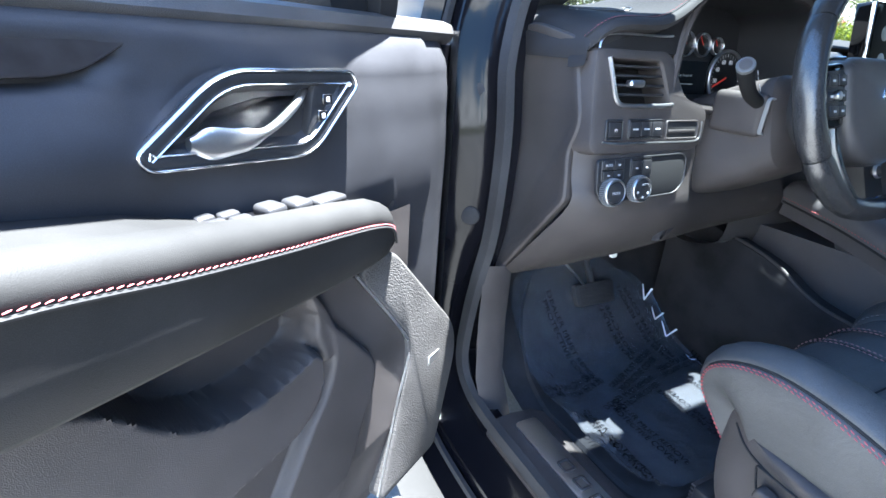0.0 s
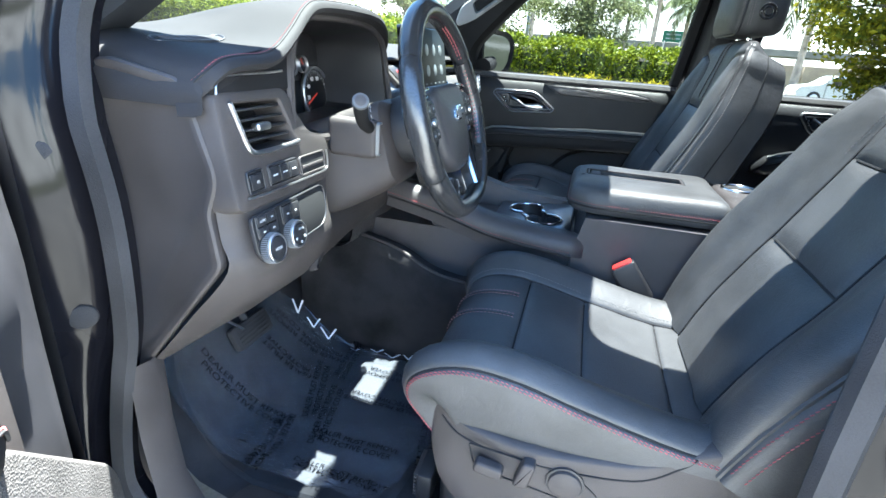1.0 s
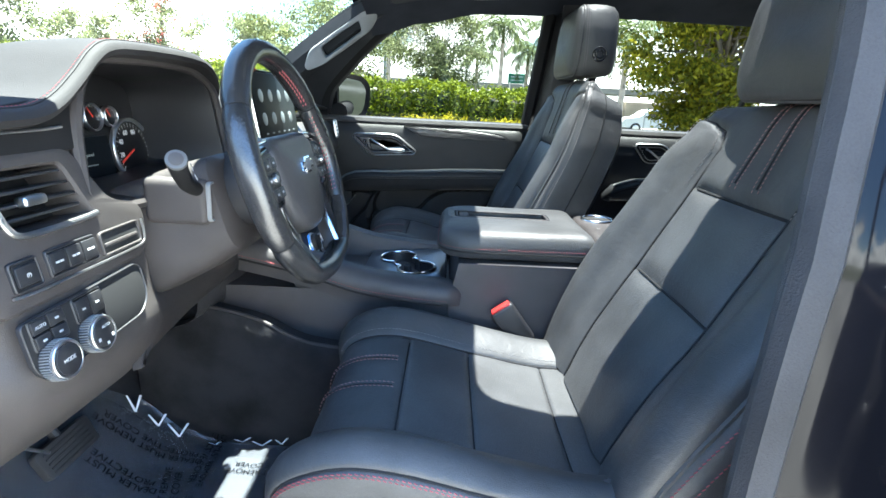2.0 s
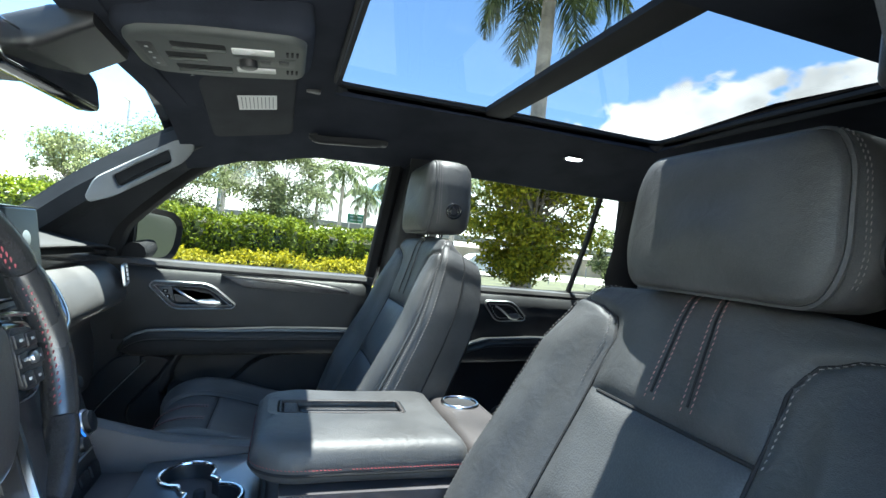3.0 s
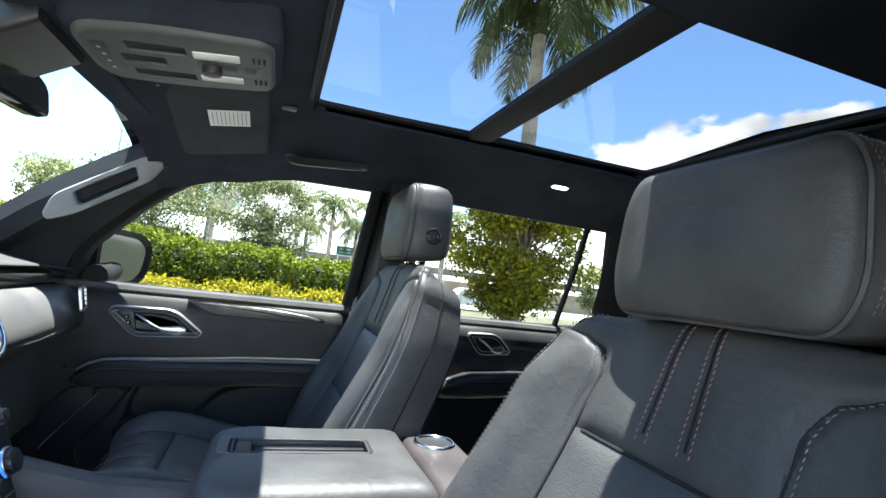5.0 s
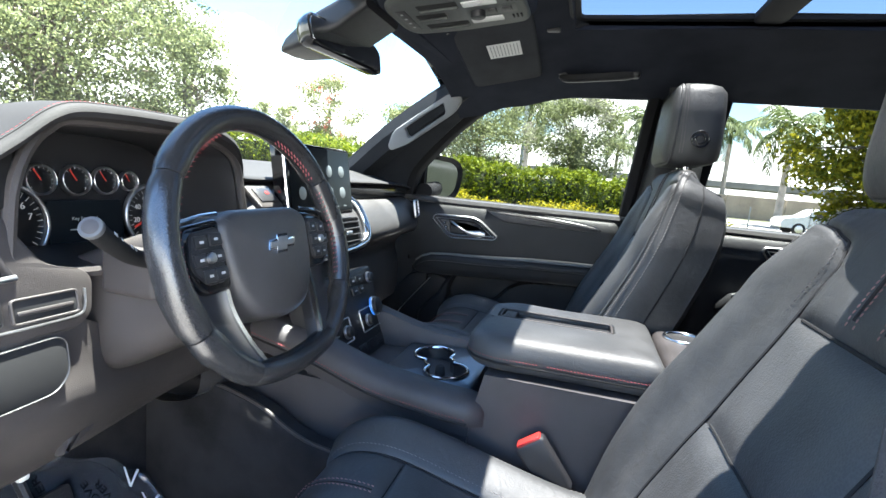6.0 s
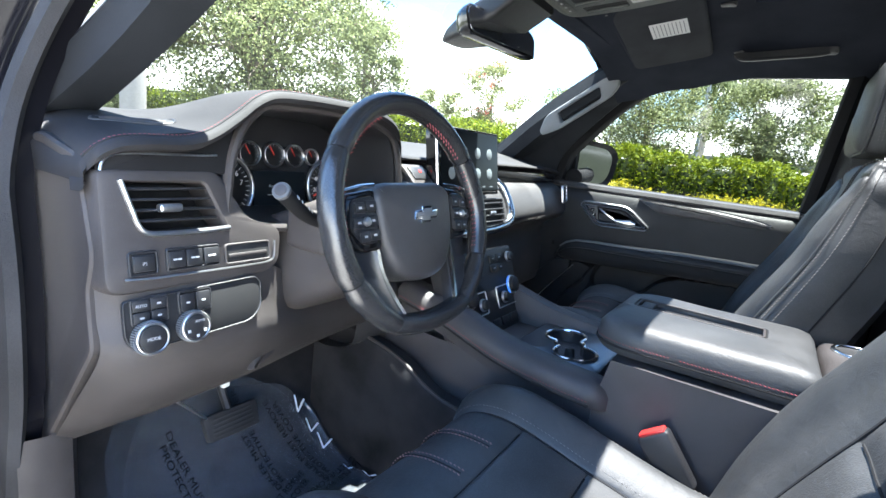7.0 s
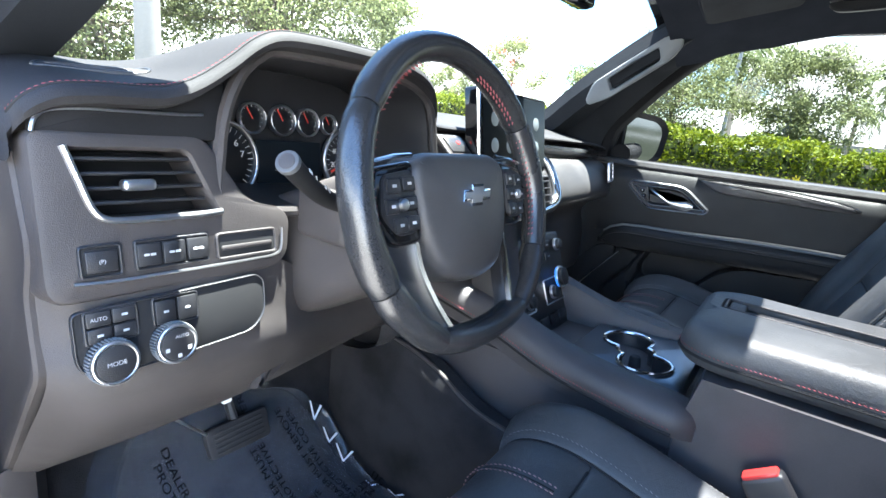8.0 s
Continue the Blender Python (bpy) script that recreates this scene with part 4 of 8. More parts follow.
    if sd < 0:
        mm = frm((cx - 0.2605, dy, 0), (0, -1, 0), (0, 0, 1))
        poly = rpoly([(-0.250, 0.852), (-0.238, 0.806), (-0.063, 0.785), (-0.044, 0.806), (-0.080, 0.838)], [0.006, 0.02, 0.03, 0.02, 0.04])
        part("control_panel", bezel(bmesh.new(), mm, poly, 0.0022, 0.0014), SEAM, sh)
        bm = bmesh.new()
        plate(bm, mm, rpoly([(-0.238, 0.812), (-0.192, 0.806), (-0.190, 0.826), (-0.234, 0.833)], 0.008), 0.016, 0.005, 3)
        part("slide_switch", bm, PLASTIC, sh)
        bm = bmesh.new()
        plate(bm, mm, rpoly([(-0.176, 0.806), (-0.152, 0.808), (-0.144, 0.853), (-0.164, 0.853)], 0.007), 0.018, 0.005, 3)
        part("recline_switch", bm, PLASTIC, sh)
        bm = bmesh.new()
        cyl(bm, mm @ Matrix.Translation((-0.100, 0.824, 0)), 0.028, 0.004, 32, 0.001)
        part("lumbar_dial", bm, PLASTIC_DARK, sh)
        bm = bmesh.new()
        cyl(bm, mm @ Matrix.Translation((-0.100, 0.824, 0.002)), 0.0245, 0.008, 32, 0.003)
        part("dial_cap", bm, PLASTIC, sh)
        # ribbed vent at the foot of the seat
        bm = bmesh.new()
        rbox(bm, (cx - 0.150, 0.335 + dy, 0.648), (0.075, 0.03, 0.06), 0.006)
        vt = part("rail_vent", bm, PLASTIC_DARK, s)
        for k in range(7):
            bm = bmesh.new()
            rbox(bm, (cx - 0.150, 0.350 + dy, 0.626 + 0.008 * k), (0.066, 0.012, 0.004), 0.001, 1)
            part("slat", bm, PLASTIC, vt)
    for sx in (-0.2, 0.2):
        bm = bmesh.new()
        rbox(bm, (cx + sx, 0.02 + dy, 0.632), (0.05, 0.56, 0.055), 0.006)
        part("rail", bm, PLASTIC_DARK, s)
    bm = bmesh.new()
    rbox(bm, (cx, 0.02 + dy, 0.735), (0.46, 0.56, 0.18), 0.03, 3)
    part("seat_pan", bm, PLASTIC_DARK, s)
    return s


seat("driver_seat", "black leather driver's seat with red stitching and seat switches", -0.452, 0.0, 0.0, 0.0, -1, rest_x=-0.014, rest_h=0.176)
seat("passenger_seat", "black leather front passenger seat with grey stitching", 0.43, 0.10, -3.0, 0.008, 1, 0.042, pad=(-0.030, 0.030))

# second-row seat seen behind the passenger seat
rs = thing("second_row_bench", "black leather second-row seat in shadow", "car seat", (0.45, -0.9, 0.62))
bm = bmesh.new()
rbox(bm, (0.45, -0.80, 0.86), (0.50, 0.46, 0.16), 0.05, 4)
part("cushion", bm, LEATHER, rs)
bm = bmesh.new()
rbox(bm, (0, 0, 0.28), (0.50, 0.14, 0.56), 0.05, 4, m=Matrix.Translation((0.45, -1.05, 0.90)) @ Matrix.Rotation(radians(18), 4, "X"))
part("backrest", bm, LEATHER, rs)

# ---- steering wheel and column ----
WC = V(-0.43, 0.388, 1.300)
WM = frm(WC, (1, 0, 0), (0, math.sin(radians(17)), math.cos(radians(17))))   # z of this frame faces the driver
sw = thing("steering_wheel", "black leather steering wheel with silver-edged spokes and red stitching", "steering wheel", WC)
R_RIM = 0.172


def rim_pt(a):
    """A point of the rim's middle line; a: degrees clockwise from the top."""
    t = radians(a)
    y = R_RIM * math.cos(t)
    if y < -0.150:
        y = -0.150 + (y + 0.150) * 0.55
    return V(R_RIM * 1.04 * math.sin(t), y, 0.0)


def rim_piece(a0, a1, mat, name):
    n = max(4, int((a1 - a0) / 4))
    loops = []
    for k in range(n + 1):
        a = a0 + (a1 - a0) * k / n
        c, out = rim_pt(a), V(math.sin(radians(a)), math.cos(radians(a)), 0)
        ends = 1 - 0.10 * (k in (0, n))
        w, d = 0.0165 * ends, 0.0185 * ends
        if 50 < a % 180 < 82:
            w *= 1.12
        loops.append([WM @ (c + out * (w * math.cos(q)) + V(0, 0, d * math.sin(q))) for q in [2 * math.pi * j / 18 for j in range(18)]])
    return part(name, skin(loops), mat, sw)


for a0, a1, mat in ((-58, 58, RIM_LEATHER), (58.5, 118, RIM_LEATHER), (118.5, 150, RIM_LEATHER), (150.5, 209.5, PIANO), (210, 241.5, RIM_LEATHER), (242, 301.5, RIM_LEATHER)):
    rim_piece(a0, a1, RIM_LEATHER, "rim")
for a0, a1 in ((62, 116), (244, 298), (20, 56), (304, 340)):
    for o in (-0.0025, 0.0025):
        pts = [WM @ (rim_pt(a) - V(math.sin(radians(a)), math.cos(radians(a)), 0) * 0.0168 + V(0, 0, 0.004 + o)) for a in [a0 + (a1 - a0) * k / 30 for k in range(31)]]
        part("stitching", stitches(pts, WM.to_3x3() @ V(0, 0, 1), 0.006, 0.002, 0.0009, lean=0.9), STITCH_RED, sw)

# hub pad
hub = rpoly([(-0.096, 0.036), (-0.072, 0.052), (0.072, 0.052), (0.096, 0.036), (0.088, -0.040), (0.056, -0.092), (0.0, -0.102), (-0.056, -0.092), (-0.088, -0.040)],
            [0.02, 0.03, 0.03, 0.02, 0.05, 0.03, 0.06, 0.03, 0.05], 4)
bm = bmesh.new()
plate(bm, WM @ Matrix.Translation((0, 0.0, -0.045)), hub, 0.052, 0.016, 4, dome=0.008)
pad = part("hub_pad", bm, SOFT, sw, "smooth black airbag cover")
# emblem: a plain slanted cross shape
ES = 1.2
em = [(-0.024, -0.0055), (-0.010, -0.0055), (-0.0115, -0.0105), (0.0085, -0.0105), (0.010, -0.0055), (0.024, -0.0055), (0.0275, 0.0055), (0.0135, 0.0055), (0.0145, 0.0105), (-0.0055, 0.0105), (-0.0065, 0.0055), (-0.0205, 0.0055)]
bm = bmesh.new()
plate(bm, WM @ Matrix.Translation((0, 0.000, 0.0135)), [Vector(p) * ES for p in em], 0.003, 0.0008)
part("emblem", bm, CHROME, pad, "polished cross-shaped emblem")
bm = bmesh.new()
plate(bm, WM @ Matrix.Translation((0, 0.000, 0.0160)), inset([Vector(p) * ES for p in em], 0.0036), 0.0012, 0.0003)
part("emblem_inlay", bm, GREYTRIM, pad)
bm = bmesh.new()
for k in range(5):
    rbox(bm, (-0.016 + 0.008 * k, -0.052, 0.0125), (0.005, 0.006, 0.0008), 0.0002, 1, m=WM)
part("debossed_marks", bm, PLASTIC_DARK, pad)

# side spokes with switch pods
for sx in (-1, 1):
    pod = rpoly([(sx * 0.086, 0.044), (sx * 0.152, 0.036), (sx * 0.158, -0.014), (sx * 0.136, -0.046), (sx * 0.086, -0.044)], [0.012, 0.015, 0.02, 0.02, 0.012])
    bm = bmesh.new()
    plate(bm, WM @ Matrix.Translation((0, 0, -0.030)), pod, 0.028, 0.006, 3)
    p = part("spoke_pod", bm, PIANO, sw)
    bm = bmesh.new()
    face = rpoly([(sx * 0.097, 0.033), (sx * 0.140, 0.028), (sx * 0.148, -0.012), (sx * 0.128, -0.034), (sx * 0.097, -0.032)], 0.009)
    plate(bm, WM @ Matrix.Translation((0, 0, -0.003)), face, 0.005, 0.0015)
    fp = part("switch_face", bm, PLASTIC_DARK, p)
    for gx, gy in ((0.107, 0.018), (0.130, 0.016), (0.107, -0.002), (0.135, -0.004), (0.107, -0.022), (0.126, -0.023)):
        bm = bmesh.new()
        rbox(bm, (sx * gx, gy, 0.003), (0.019, 0.015, 0.004), 0.0015, 2, m=WM)
        k = part("button", bm, PLASTIC_DARK, fp)
        bm = bmesh.new()
        rbox(bm, (sx * gx, gy, 0.0052), (0.006, 0.003, 0.0006), 0.0002, 1, m=WM)
        part("mark", bm, WHITE_INK, fp)
    bm = bmesh.new()
    cyl(bm, WM @ Matrix.Translation((sx * 0.121, -0.003, 0.004)), 0.0065, 0.005, 18, 0.002)
    part("roller", bm, SILVER, fp)
    bm = bmesh.new()
    tube(bm, [WM @ V(sx * x, y, z) for x, y, z in ((0.088, 0.048, -0.004), (0.118, 0.046, -0.002), (0.152, 0.040, -0.004))], 0.0028, 8)
    part("pod_trim", bm, CHROME, p)
    # lower spokes
    path = catmull([V(sx * 0.116, -0.030, -0.022), V(sx * 0.113, -0.070, -0.020), V(sx * 0.098, -0.112, -0.014), V(sx * 0.078, -0.154, -0.004)], 6)
    loops = []
    for i, c in enumerate(path):
        f = i / (len(path) - 1)
        w = 0.032 - 0.012 * f
        loops.append([WM @ (c + V(w * a, w * 0.25 * a * sx, b)) for a, b in ((-1, -0.010), (-1, 0.006), (-0.7, 0.012), (0.7, 0.012), (1, 0.006), (1, -0.010))])
    part("lower_spoke", skin(loops), PLASTIC_DARK, sw)
    bm = bmesh.new()
    sweep(bm, [WM @ (c - V(sx * (0.026 - 0.012 * k / (len(path) - 1)), 0, -0.011)) for k, c in enumerate(path)], [(-0.0045, -0.003), (-0.003, 0.003), (0.003, 0.003), (0.0045, -0.003)], up=WM.to_3x3() @ V(0, 0, 1))
    part("spoke_trim", bm, CHROME, sw, "silver spoke edging")
bm = bmesh.new()
cyl(bm, WM @ Matrix.Translation((0, -0.01, -0.10)), 0.058, 0.065, 28, 0.01, r2=0.066)
part("hub_back", bm, PLASTIC_DARK, sw)

# column shroud
col = thing("steering_column", "grey-brown plastic steering column shroud", "steering column", (-0.43, 0.5, 1.2))
axis = WM.to_3x3() @ V(0, 0, -1)
loops = []
for f, hw, up, dn in ((0.090, 0.066, 0.050, 0.070), (0.100, 0.078, 0.058, 0.085), (0.15, 0.082, 0.058, 0.100), (0.22, 0.086, 0.052, 0.115), (0.30, 0.088, 0.045, 0.125)):
    c = WC + axis * f + V(0, 0, -0.012)
    o = rpoly([(-hw, -dn), (hw, -dn), (hw * 1.02, up), (-hw * 1.02, up)], [0.05, 0.05, 0.03, 0.03], 5)
    loops.append([c + V(p.x, p.y * 0.25, p.y) for p in o])
part("shroud", skin(loops), PLASTIC, col)
# lights stalk
bm = bmesh.new()
sp = catmull([V(-0.50, 0.505, 1.268), V(-0.548, 0.500, 1.285), V(-0.588, 0.488, 1.308), V(-0.618, 0.475, 1.327)], 6)
tube(bm, sp, 0.0112, 14, taper=lambda t: 0.85 + 0.2 * t)
st = part("stalk", bm, FRAME_BLACK, col, "black lights stalk")
tip = (sp[-1] - sp[-2]).normalized()
bm = bmesh.new()
cyl(bm, frm(sp[-1] - tip * 0.002, tip.cross(V(0, 0, 1)), tip.cross(V(0, 0, 1)).cross(tip) * -1), 0.0125, 0.006, 20, 0.002)
part("stalk_end", bm, STALK_GREY, st, "grey end cap")
bm = bmesh.new()
cyl(bm, frm(sp[-1] + tip * 0.0035, tip.cross(V(0, 0, 1)), tip.cross(V(0, 0, 1)).cross(tip) * -1), 0.0085, 0.0012, 20, 0.0004)
part("end_button", bm, PLASTIC, st)
for f, w in ((0.45, 0.006), (0.55, 0.006), (0.7, 0.004), (0.8, 0.008)):
    i = int(f * (len(sp) - 1))
    bm = bmesh.new()
    rbox(bm, (0, 0.0, 0.0115), (w, 0.004, 0.0006), 0.0002, 1, m=frm(sp[i] + V(0, -0.004, -0.0005), tip, V(0, -1, 0.7).cross(tip)))
    part("mark", bm, WHITE_INK, st)
bm = bmesh.new()
rbox(bm, (-0.478, 0.535, 1.255), (0.092, 0.090, 0.066), 0.010, 3)
part("stalk_collar", bm, PLASTIC, col)
bm = bmesh.new()
bezel(bm, frm((-0.505, 0.4895, 1.255), (1, 0, 0), (0, 0, 1)), rpoly([(-0.016, -0.028), (0.03, -0.028), (0.03, 0.029), (-0.014, 0.029)], 0.008), 0.004, 0.004)
part("collar_edge", bm, GREYTRIM, col)

# ---- dashboard ----
def cast(poly, c, ang):
    """Where the ray at an angle from c leaves a 2D outline."""
    d = Vector((math.cos(ang), math.sin(ang)))
    best = 0.0
    for i in range(len(poly)):
        a, b = poly[i - 1] - c, poly[i] - c
        e = b - a
        den = d.x * e.y - d.y * e.x
        if abs(den) < 1e-12:
            continue
        t = (a.x * e.y - a.y * e.x) / den
        s = (a.x * d.y - a.y * d.x) / den
        if t > 0 and -1e-6 <= s <= 1 + 1e-6:
            best = max(best, t)
    return c + d * best


def holed(bm, m, outer, hole, back=0.03, bevel=0.004, n=88, deep=0.04, rim=0.003):
    """A panel with one opening: rounded outer edge, opening with walls."""
    outer, hole = [Vector(p) for p in outer], [Vector(p) for p in hole]
    c = sum(hole, Vector((0, 0))) / len(hole)
    angs = sorted({round(math.atan2(p.y - c.y, p.x - c.x), 5) for p in list(outer) + list(hole)} | {round(-math.pi + 2 * math.pi * k / n, 5) for k in range(n)})
    o, h = [cast(outer, c, a) for a in angs], [cast(hole, c, a) for a in angs]
    oi = [p + (c - p).normalized() * bevel for p in o]
    ho = [p - (c - p).normalized() * rim for p in h]
    loops = [lift(m, o, -back), lift(m, o, -bevel), lift(m, [p + (c - p).normalized() * bevel * 0.3 for p in o], -bevel * 0.3), lift(m, oi, 0), lift(m, ho, 0), lift(m, h, -rim), lift(m, h, -deep)]
    rings(bm, loops, caps=(False, False))
    return bm


def rect(x0, z0, x1, z1, r=0.004, n=3):
    return rpoly([(x0, z0), (x1, z0), (x1, z1), (x0, z1)], r, n)


dash = thing("dashboard", "black soft-grained dashboard with grey lower fascia", "dashboard", (0, 0.8, 0.95))
BROW = [(-0.796, 0.606, 1.350), (-0.792, 0.594, 1.360), (-0.783, 0.588, 1.369), (-0.766, 0.585, 1.377), (-0.735, 0.583, 1.381), (-0.685, 0.583, 1.384), (-0.652, 0.583, 1.396), (-0.617, 0.583, 1.420), (-0.583, 0.583, 1.447),
        (-0.552, 0.583, 1.460), (-0.50, 0.582, 1.464), (-0.44, 0.581, 1.465), (-0.37, 0.581, 1.464), (-0.31, 0.583, 1.458), (-0.265, 0.588, 1.440), (-0.235, 0.60, 1.410), (-0.20, 0.625, 1.388), (-0.15, 0.655, 1.378), (0.0, 0.67, 1.376),
        (0.25, 0.665, 1.376), (0.5, 0.655, 1.376), (0.70, 0.645, 1.372), (0.785, 0.64, 1.362)]
brow = catmull([V(*p) for p in BROW], 5)
loops, ROLL = [], []
for p in brow:
    roll = lerp_table(p.x, [(-0.24, 1.0), (-0.18, 0.55)])
    row = [p + V(0, 0.026, -0.022 * roll), p + V(0, 0.002, -0.0205 * roll), p + V(0, -0.009, -0.0165 * roll), p + V(0, -0.012, -0.010 * roll), p + V(0, -0.009, -0.0035 * roll), p + V(0, -0.003, -0.0004), p]
    for k in range(1, 15):
        t = k / 14
        f = t * t * (3 - 2 * t)
        end = V(p.x * 0.965, 1.035 - 0.10 * (p.x / 0.78) ** 2, 1.404)
        q = p.lerp(end, t)
        q.z = p.z + (end.z - p.z) * min(1, f * 1.1) + 0.008 * math.sin(math.pi * t) * min(1, max(0, (p.x + 0.80) / 0.05))
        row.append(q)
    loops.append(row)
    ROLL.append(row[1])
first = loops[0]
loops.insert(0, [q + V(-0.004, 0, -0.006) for q in first])
loops.insert(0, [V(-0.7995, q.y, min(q.z - 0.020, 1.362)) for q in first])
loops.insert(0, [V(-0.7975, q.y, 1.320) for q in first])
part("top_pad", skin(loops, closed=False), TOPSKIN, dash, "sunlit soft black dash top")
part("stitching", stitches([p + V(0, 0.004, 0.0016) for p in brow if p.x < -0.18], V(0, -0.4, 1), 0.0034, 0.0022, 0.0004), STITCH_RED, dash)
part("seam", tube(bmesh.new(), [p + V(0, 0.0, 0.0002) for p in brow if p.x < -0.18], 0.0014, 6), SEAM, dash)

# demister slot on the top, laid on the pad's curve
pad_verts = [q for row in loops for q in row[6:]]
pad_n = len(loops[0]) - 6
pad_tree = BVHTree.FromPolygons(pad_verts, [(a * pad_n + b, a * pad_n + b + 1, (a + 1) * pad_n + b + 1, (a + 1) * pad_n + b) for a in range(len(loops) - 1) for b in range(pad_n - 1)])
DM = Matrix.Translation((-0.700, 0.690, 0)) @ Matrix.Rotation(radians(-18), 4, "Z")


def on_pad(bm):
    """Lay a flat piece on the dash top: its z becomes the height over the pad."""
    for v in bm.verts:
        hit = pad_tree.ray_cast(V(v.co.x, v.co.y, 2.0), V(0, 0, -1))[0]
        v.co.z += hit.z if hit else 1.40
    return bm


oval = rpoly([(-0.052, -0.014), (0.052, -0.014), (0.052, 0.014), (-0.052, 0.014)], 0.014, 5)
dv = part("demister_vent", on_pad(bezel(bmesh.new(), DM, oval, 0.004, 0.0020)), PLASTIC_DARK, dash)
bm = bmesh.new()
plate(bm, DM, inset(oval, 0.003), 0.0008, 0.0003)
part("slot", on_pad(bm), SEAM, dv)
for k in range(4):
    bm = bmesh.new()
    rbox(bm, (0, -0.0075 + 0.005 * k, 0.0014), (0.080 if k in (1, 2) else 0.070, 0.0016, 0.0016), 0.0004, 1, m=DM)
    part("slat", on_pad(bm), PLASTIC, dv)

# left-hand fascia, in its own leaning plane: (x, height above 1.134)
FM = frm((0, 0.552, 1.134), (1, 0, 0), (0, 0.158, 0.987))
outer = rpoly([(-0.793, 0.056), (-0.792, 0.209), (-0.638, 0.210), (-0.612, 0.168), (-0.592, 0.138), (-0.546, 0.127), (-0.537, 0.112), (-0.544, 0.067), (-0.568, 0.055)], [0.02, 0.012, 0.02, 0.04, 0.02, 0.01, 0.012, 0.02, 0.02])
vent_hole = rpoly([(-0.751, 0.137), (-0.766, 0.193), (-0.660, 0.192), (-0.639, 0.146), (-0.631, 0.131), (-0.735, 0.130)], [0.012, 0.006, 0.008, 0.006, 0.004, 0.012])
bm = holed(bmesh.new(), FM, outer, vent_hole, 0.06, 0.008, deep=0.05)
fascia = part("fascia", bm, PLASTIC, dash, "warm grey grained fascia")
bm = bmesh.new()
plate(bm, FM @ Matrix.Translation((0, 0, -0.051)), vent_hole, 0.002, 0.0005)
va = part("vent_back", bm, SEAM, fascia)
for k in range(4):
    bm = bmesh.new()
    rbox(bm, (-0.700, 0.144 + 0.0135 * k, -0.018), (0.116, 0.0035, 0.026), 0.001, 1, m=FM @ Matrix.Rotation(radians(0), 4, "X"))
    part("slat", bm, PLASTIC_DARK, va)
bm = bmesh.new()
rbox(bm, (-0.709, 0.160, -0.002), (0.030, 0.011, 0.014), 0.004, 3, m=FM)
part("vane_tab", bm, SILVER, va, "silver vane tab")
bm = bmesh.new()
pts = catmull([V(-0.767, 0.195, 0.001), V(-0.758, 0.162, 0.002), V(-0.751, 0.140, 0.002), V(-0.741, 0.130, 0.002), V(-0.72, 0.1275, 0.002), V(-0.66, 0.1275, 0.002), V(-0.628, 0.129, 0.001)], 5)
tube(bm, [FM @ p for p in pts], 0.0034, 8)
part("vent_trim", bm, SILVER, fascia, "chrome corner trim")

# recessed strip with a dark insert above the fascia
bm = bmesh.new()
plate(bm, FM @ Matrix.Translation((0, 0, -0.010)), rpoly([(-0.788, 0.204), (-0.786, 0.232), (-0.770, 0.245), (-0.610, 0.268), (-0.626, 0.204)], [0.004, 0.012, 0.02, 0.004, 0.004]), 0.008, 0.003)
ins = part("dark_insert", bm, FRAME_BLACK, dash, "dark insert strip")
bm = bmesh.new()
tube(bm, catmull([FM @ V(a, b, 0.0) for a, b in ((-0.787, 0.206), (-0.783, 0.217), (-0.772, 0.2245), (-0.745, 0.2275), (-0.70, 0.2280), (-0.665, 0.2285), (-0.640, 0.230))], 5), 0.0018, 6)
part("insert_trim", bm, SILVER, ins)

bm = bmesh.new()
rbox(bm, (-0.695, 0.672, 1.325), (0.180, 0.070, 0.072), 0.006)
part("pad_core", bm, PLASTIC_DARK, dash)

# switch rows
SWITCH = FM @ Matrix.Translation((0, 0, 0.0005))


def framed(name, outline, parent, mat=PLASTIC_DARK, rim=0.003, h=0.002):
    bm = bmesh.new()
    bezel(bm, SWITCH, outline, rim, h + 0.001)
    b = part(name, bm, mat, parent)
    bm = bmesh.new()
    plate(bm, SWITCH, inset([Vector(p) for p in outline], rim * 0.8), h * 0.6, 0.0004)
    part("backing", bm, SEAM, b)
    return b


def key(b, x, z, w, h, marks=1, ink=WHITE_INK, up=0.0035, word=None):
    bm = bmesh.new()
    rbox(bm, (x, z, up / 2 + 0.001), (w, h, up), 0.0014, 2, m=SWITCH)
    k = part("key", bm, PLASTIC_DARK, b)
    if word:
        lettering(word, SWITCH @ Matrix.Translation((x, z - 0.0018, up + 0.0014)), 0.0050, ink, k)
        return
    for j in range(marks):
        bm = bmesh.new()
        rbox(bm, (x + (j - (marks - 1) / 2) * 0.006, z, up + 0.0012), (0.0052, 0.0024, 0.0006), 0.0003, 1, m=SWITCH)
        part("mark", bm, ink, k)


def lettering(text, m, size, mat, parent, align="CENTER"):
    """Words as thin raised letters."""
    cu = bpy.data.curves.new("letters", "FONT")
    cu.body, cu.size, cu.extrude, cu.align_x = text, size, size * 0.03, align
    tmp = bpy.data.objects.new("letters", cu)
    scene.collection.objects.link(tmp)
    me = bpy.data.meshes.new_from_object(tmp.evaluated_get(bpy.context.evaluated_depsgraph_get()))
    bpy.data.objects.remove(tmp)
    me.transform(m)
    ob = finish("lettering", me, mat, 0)
    if parent is not None:
        ob.parent = parent
        ob.matrix_parent_inverse = parent_world(parent).inverted()
    return ob


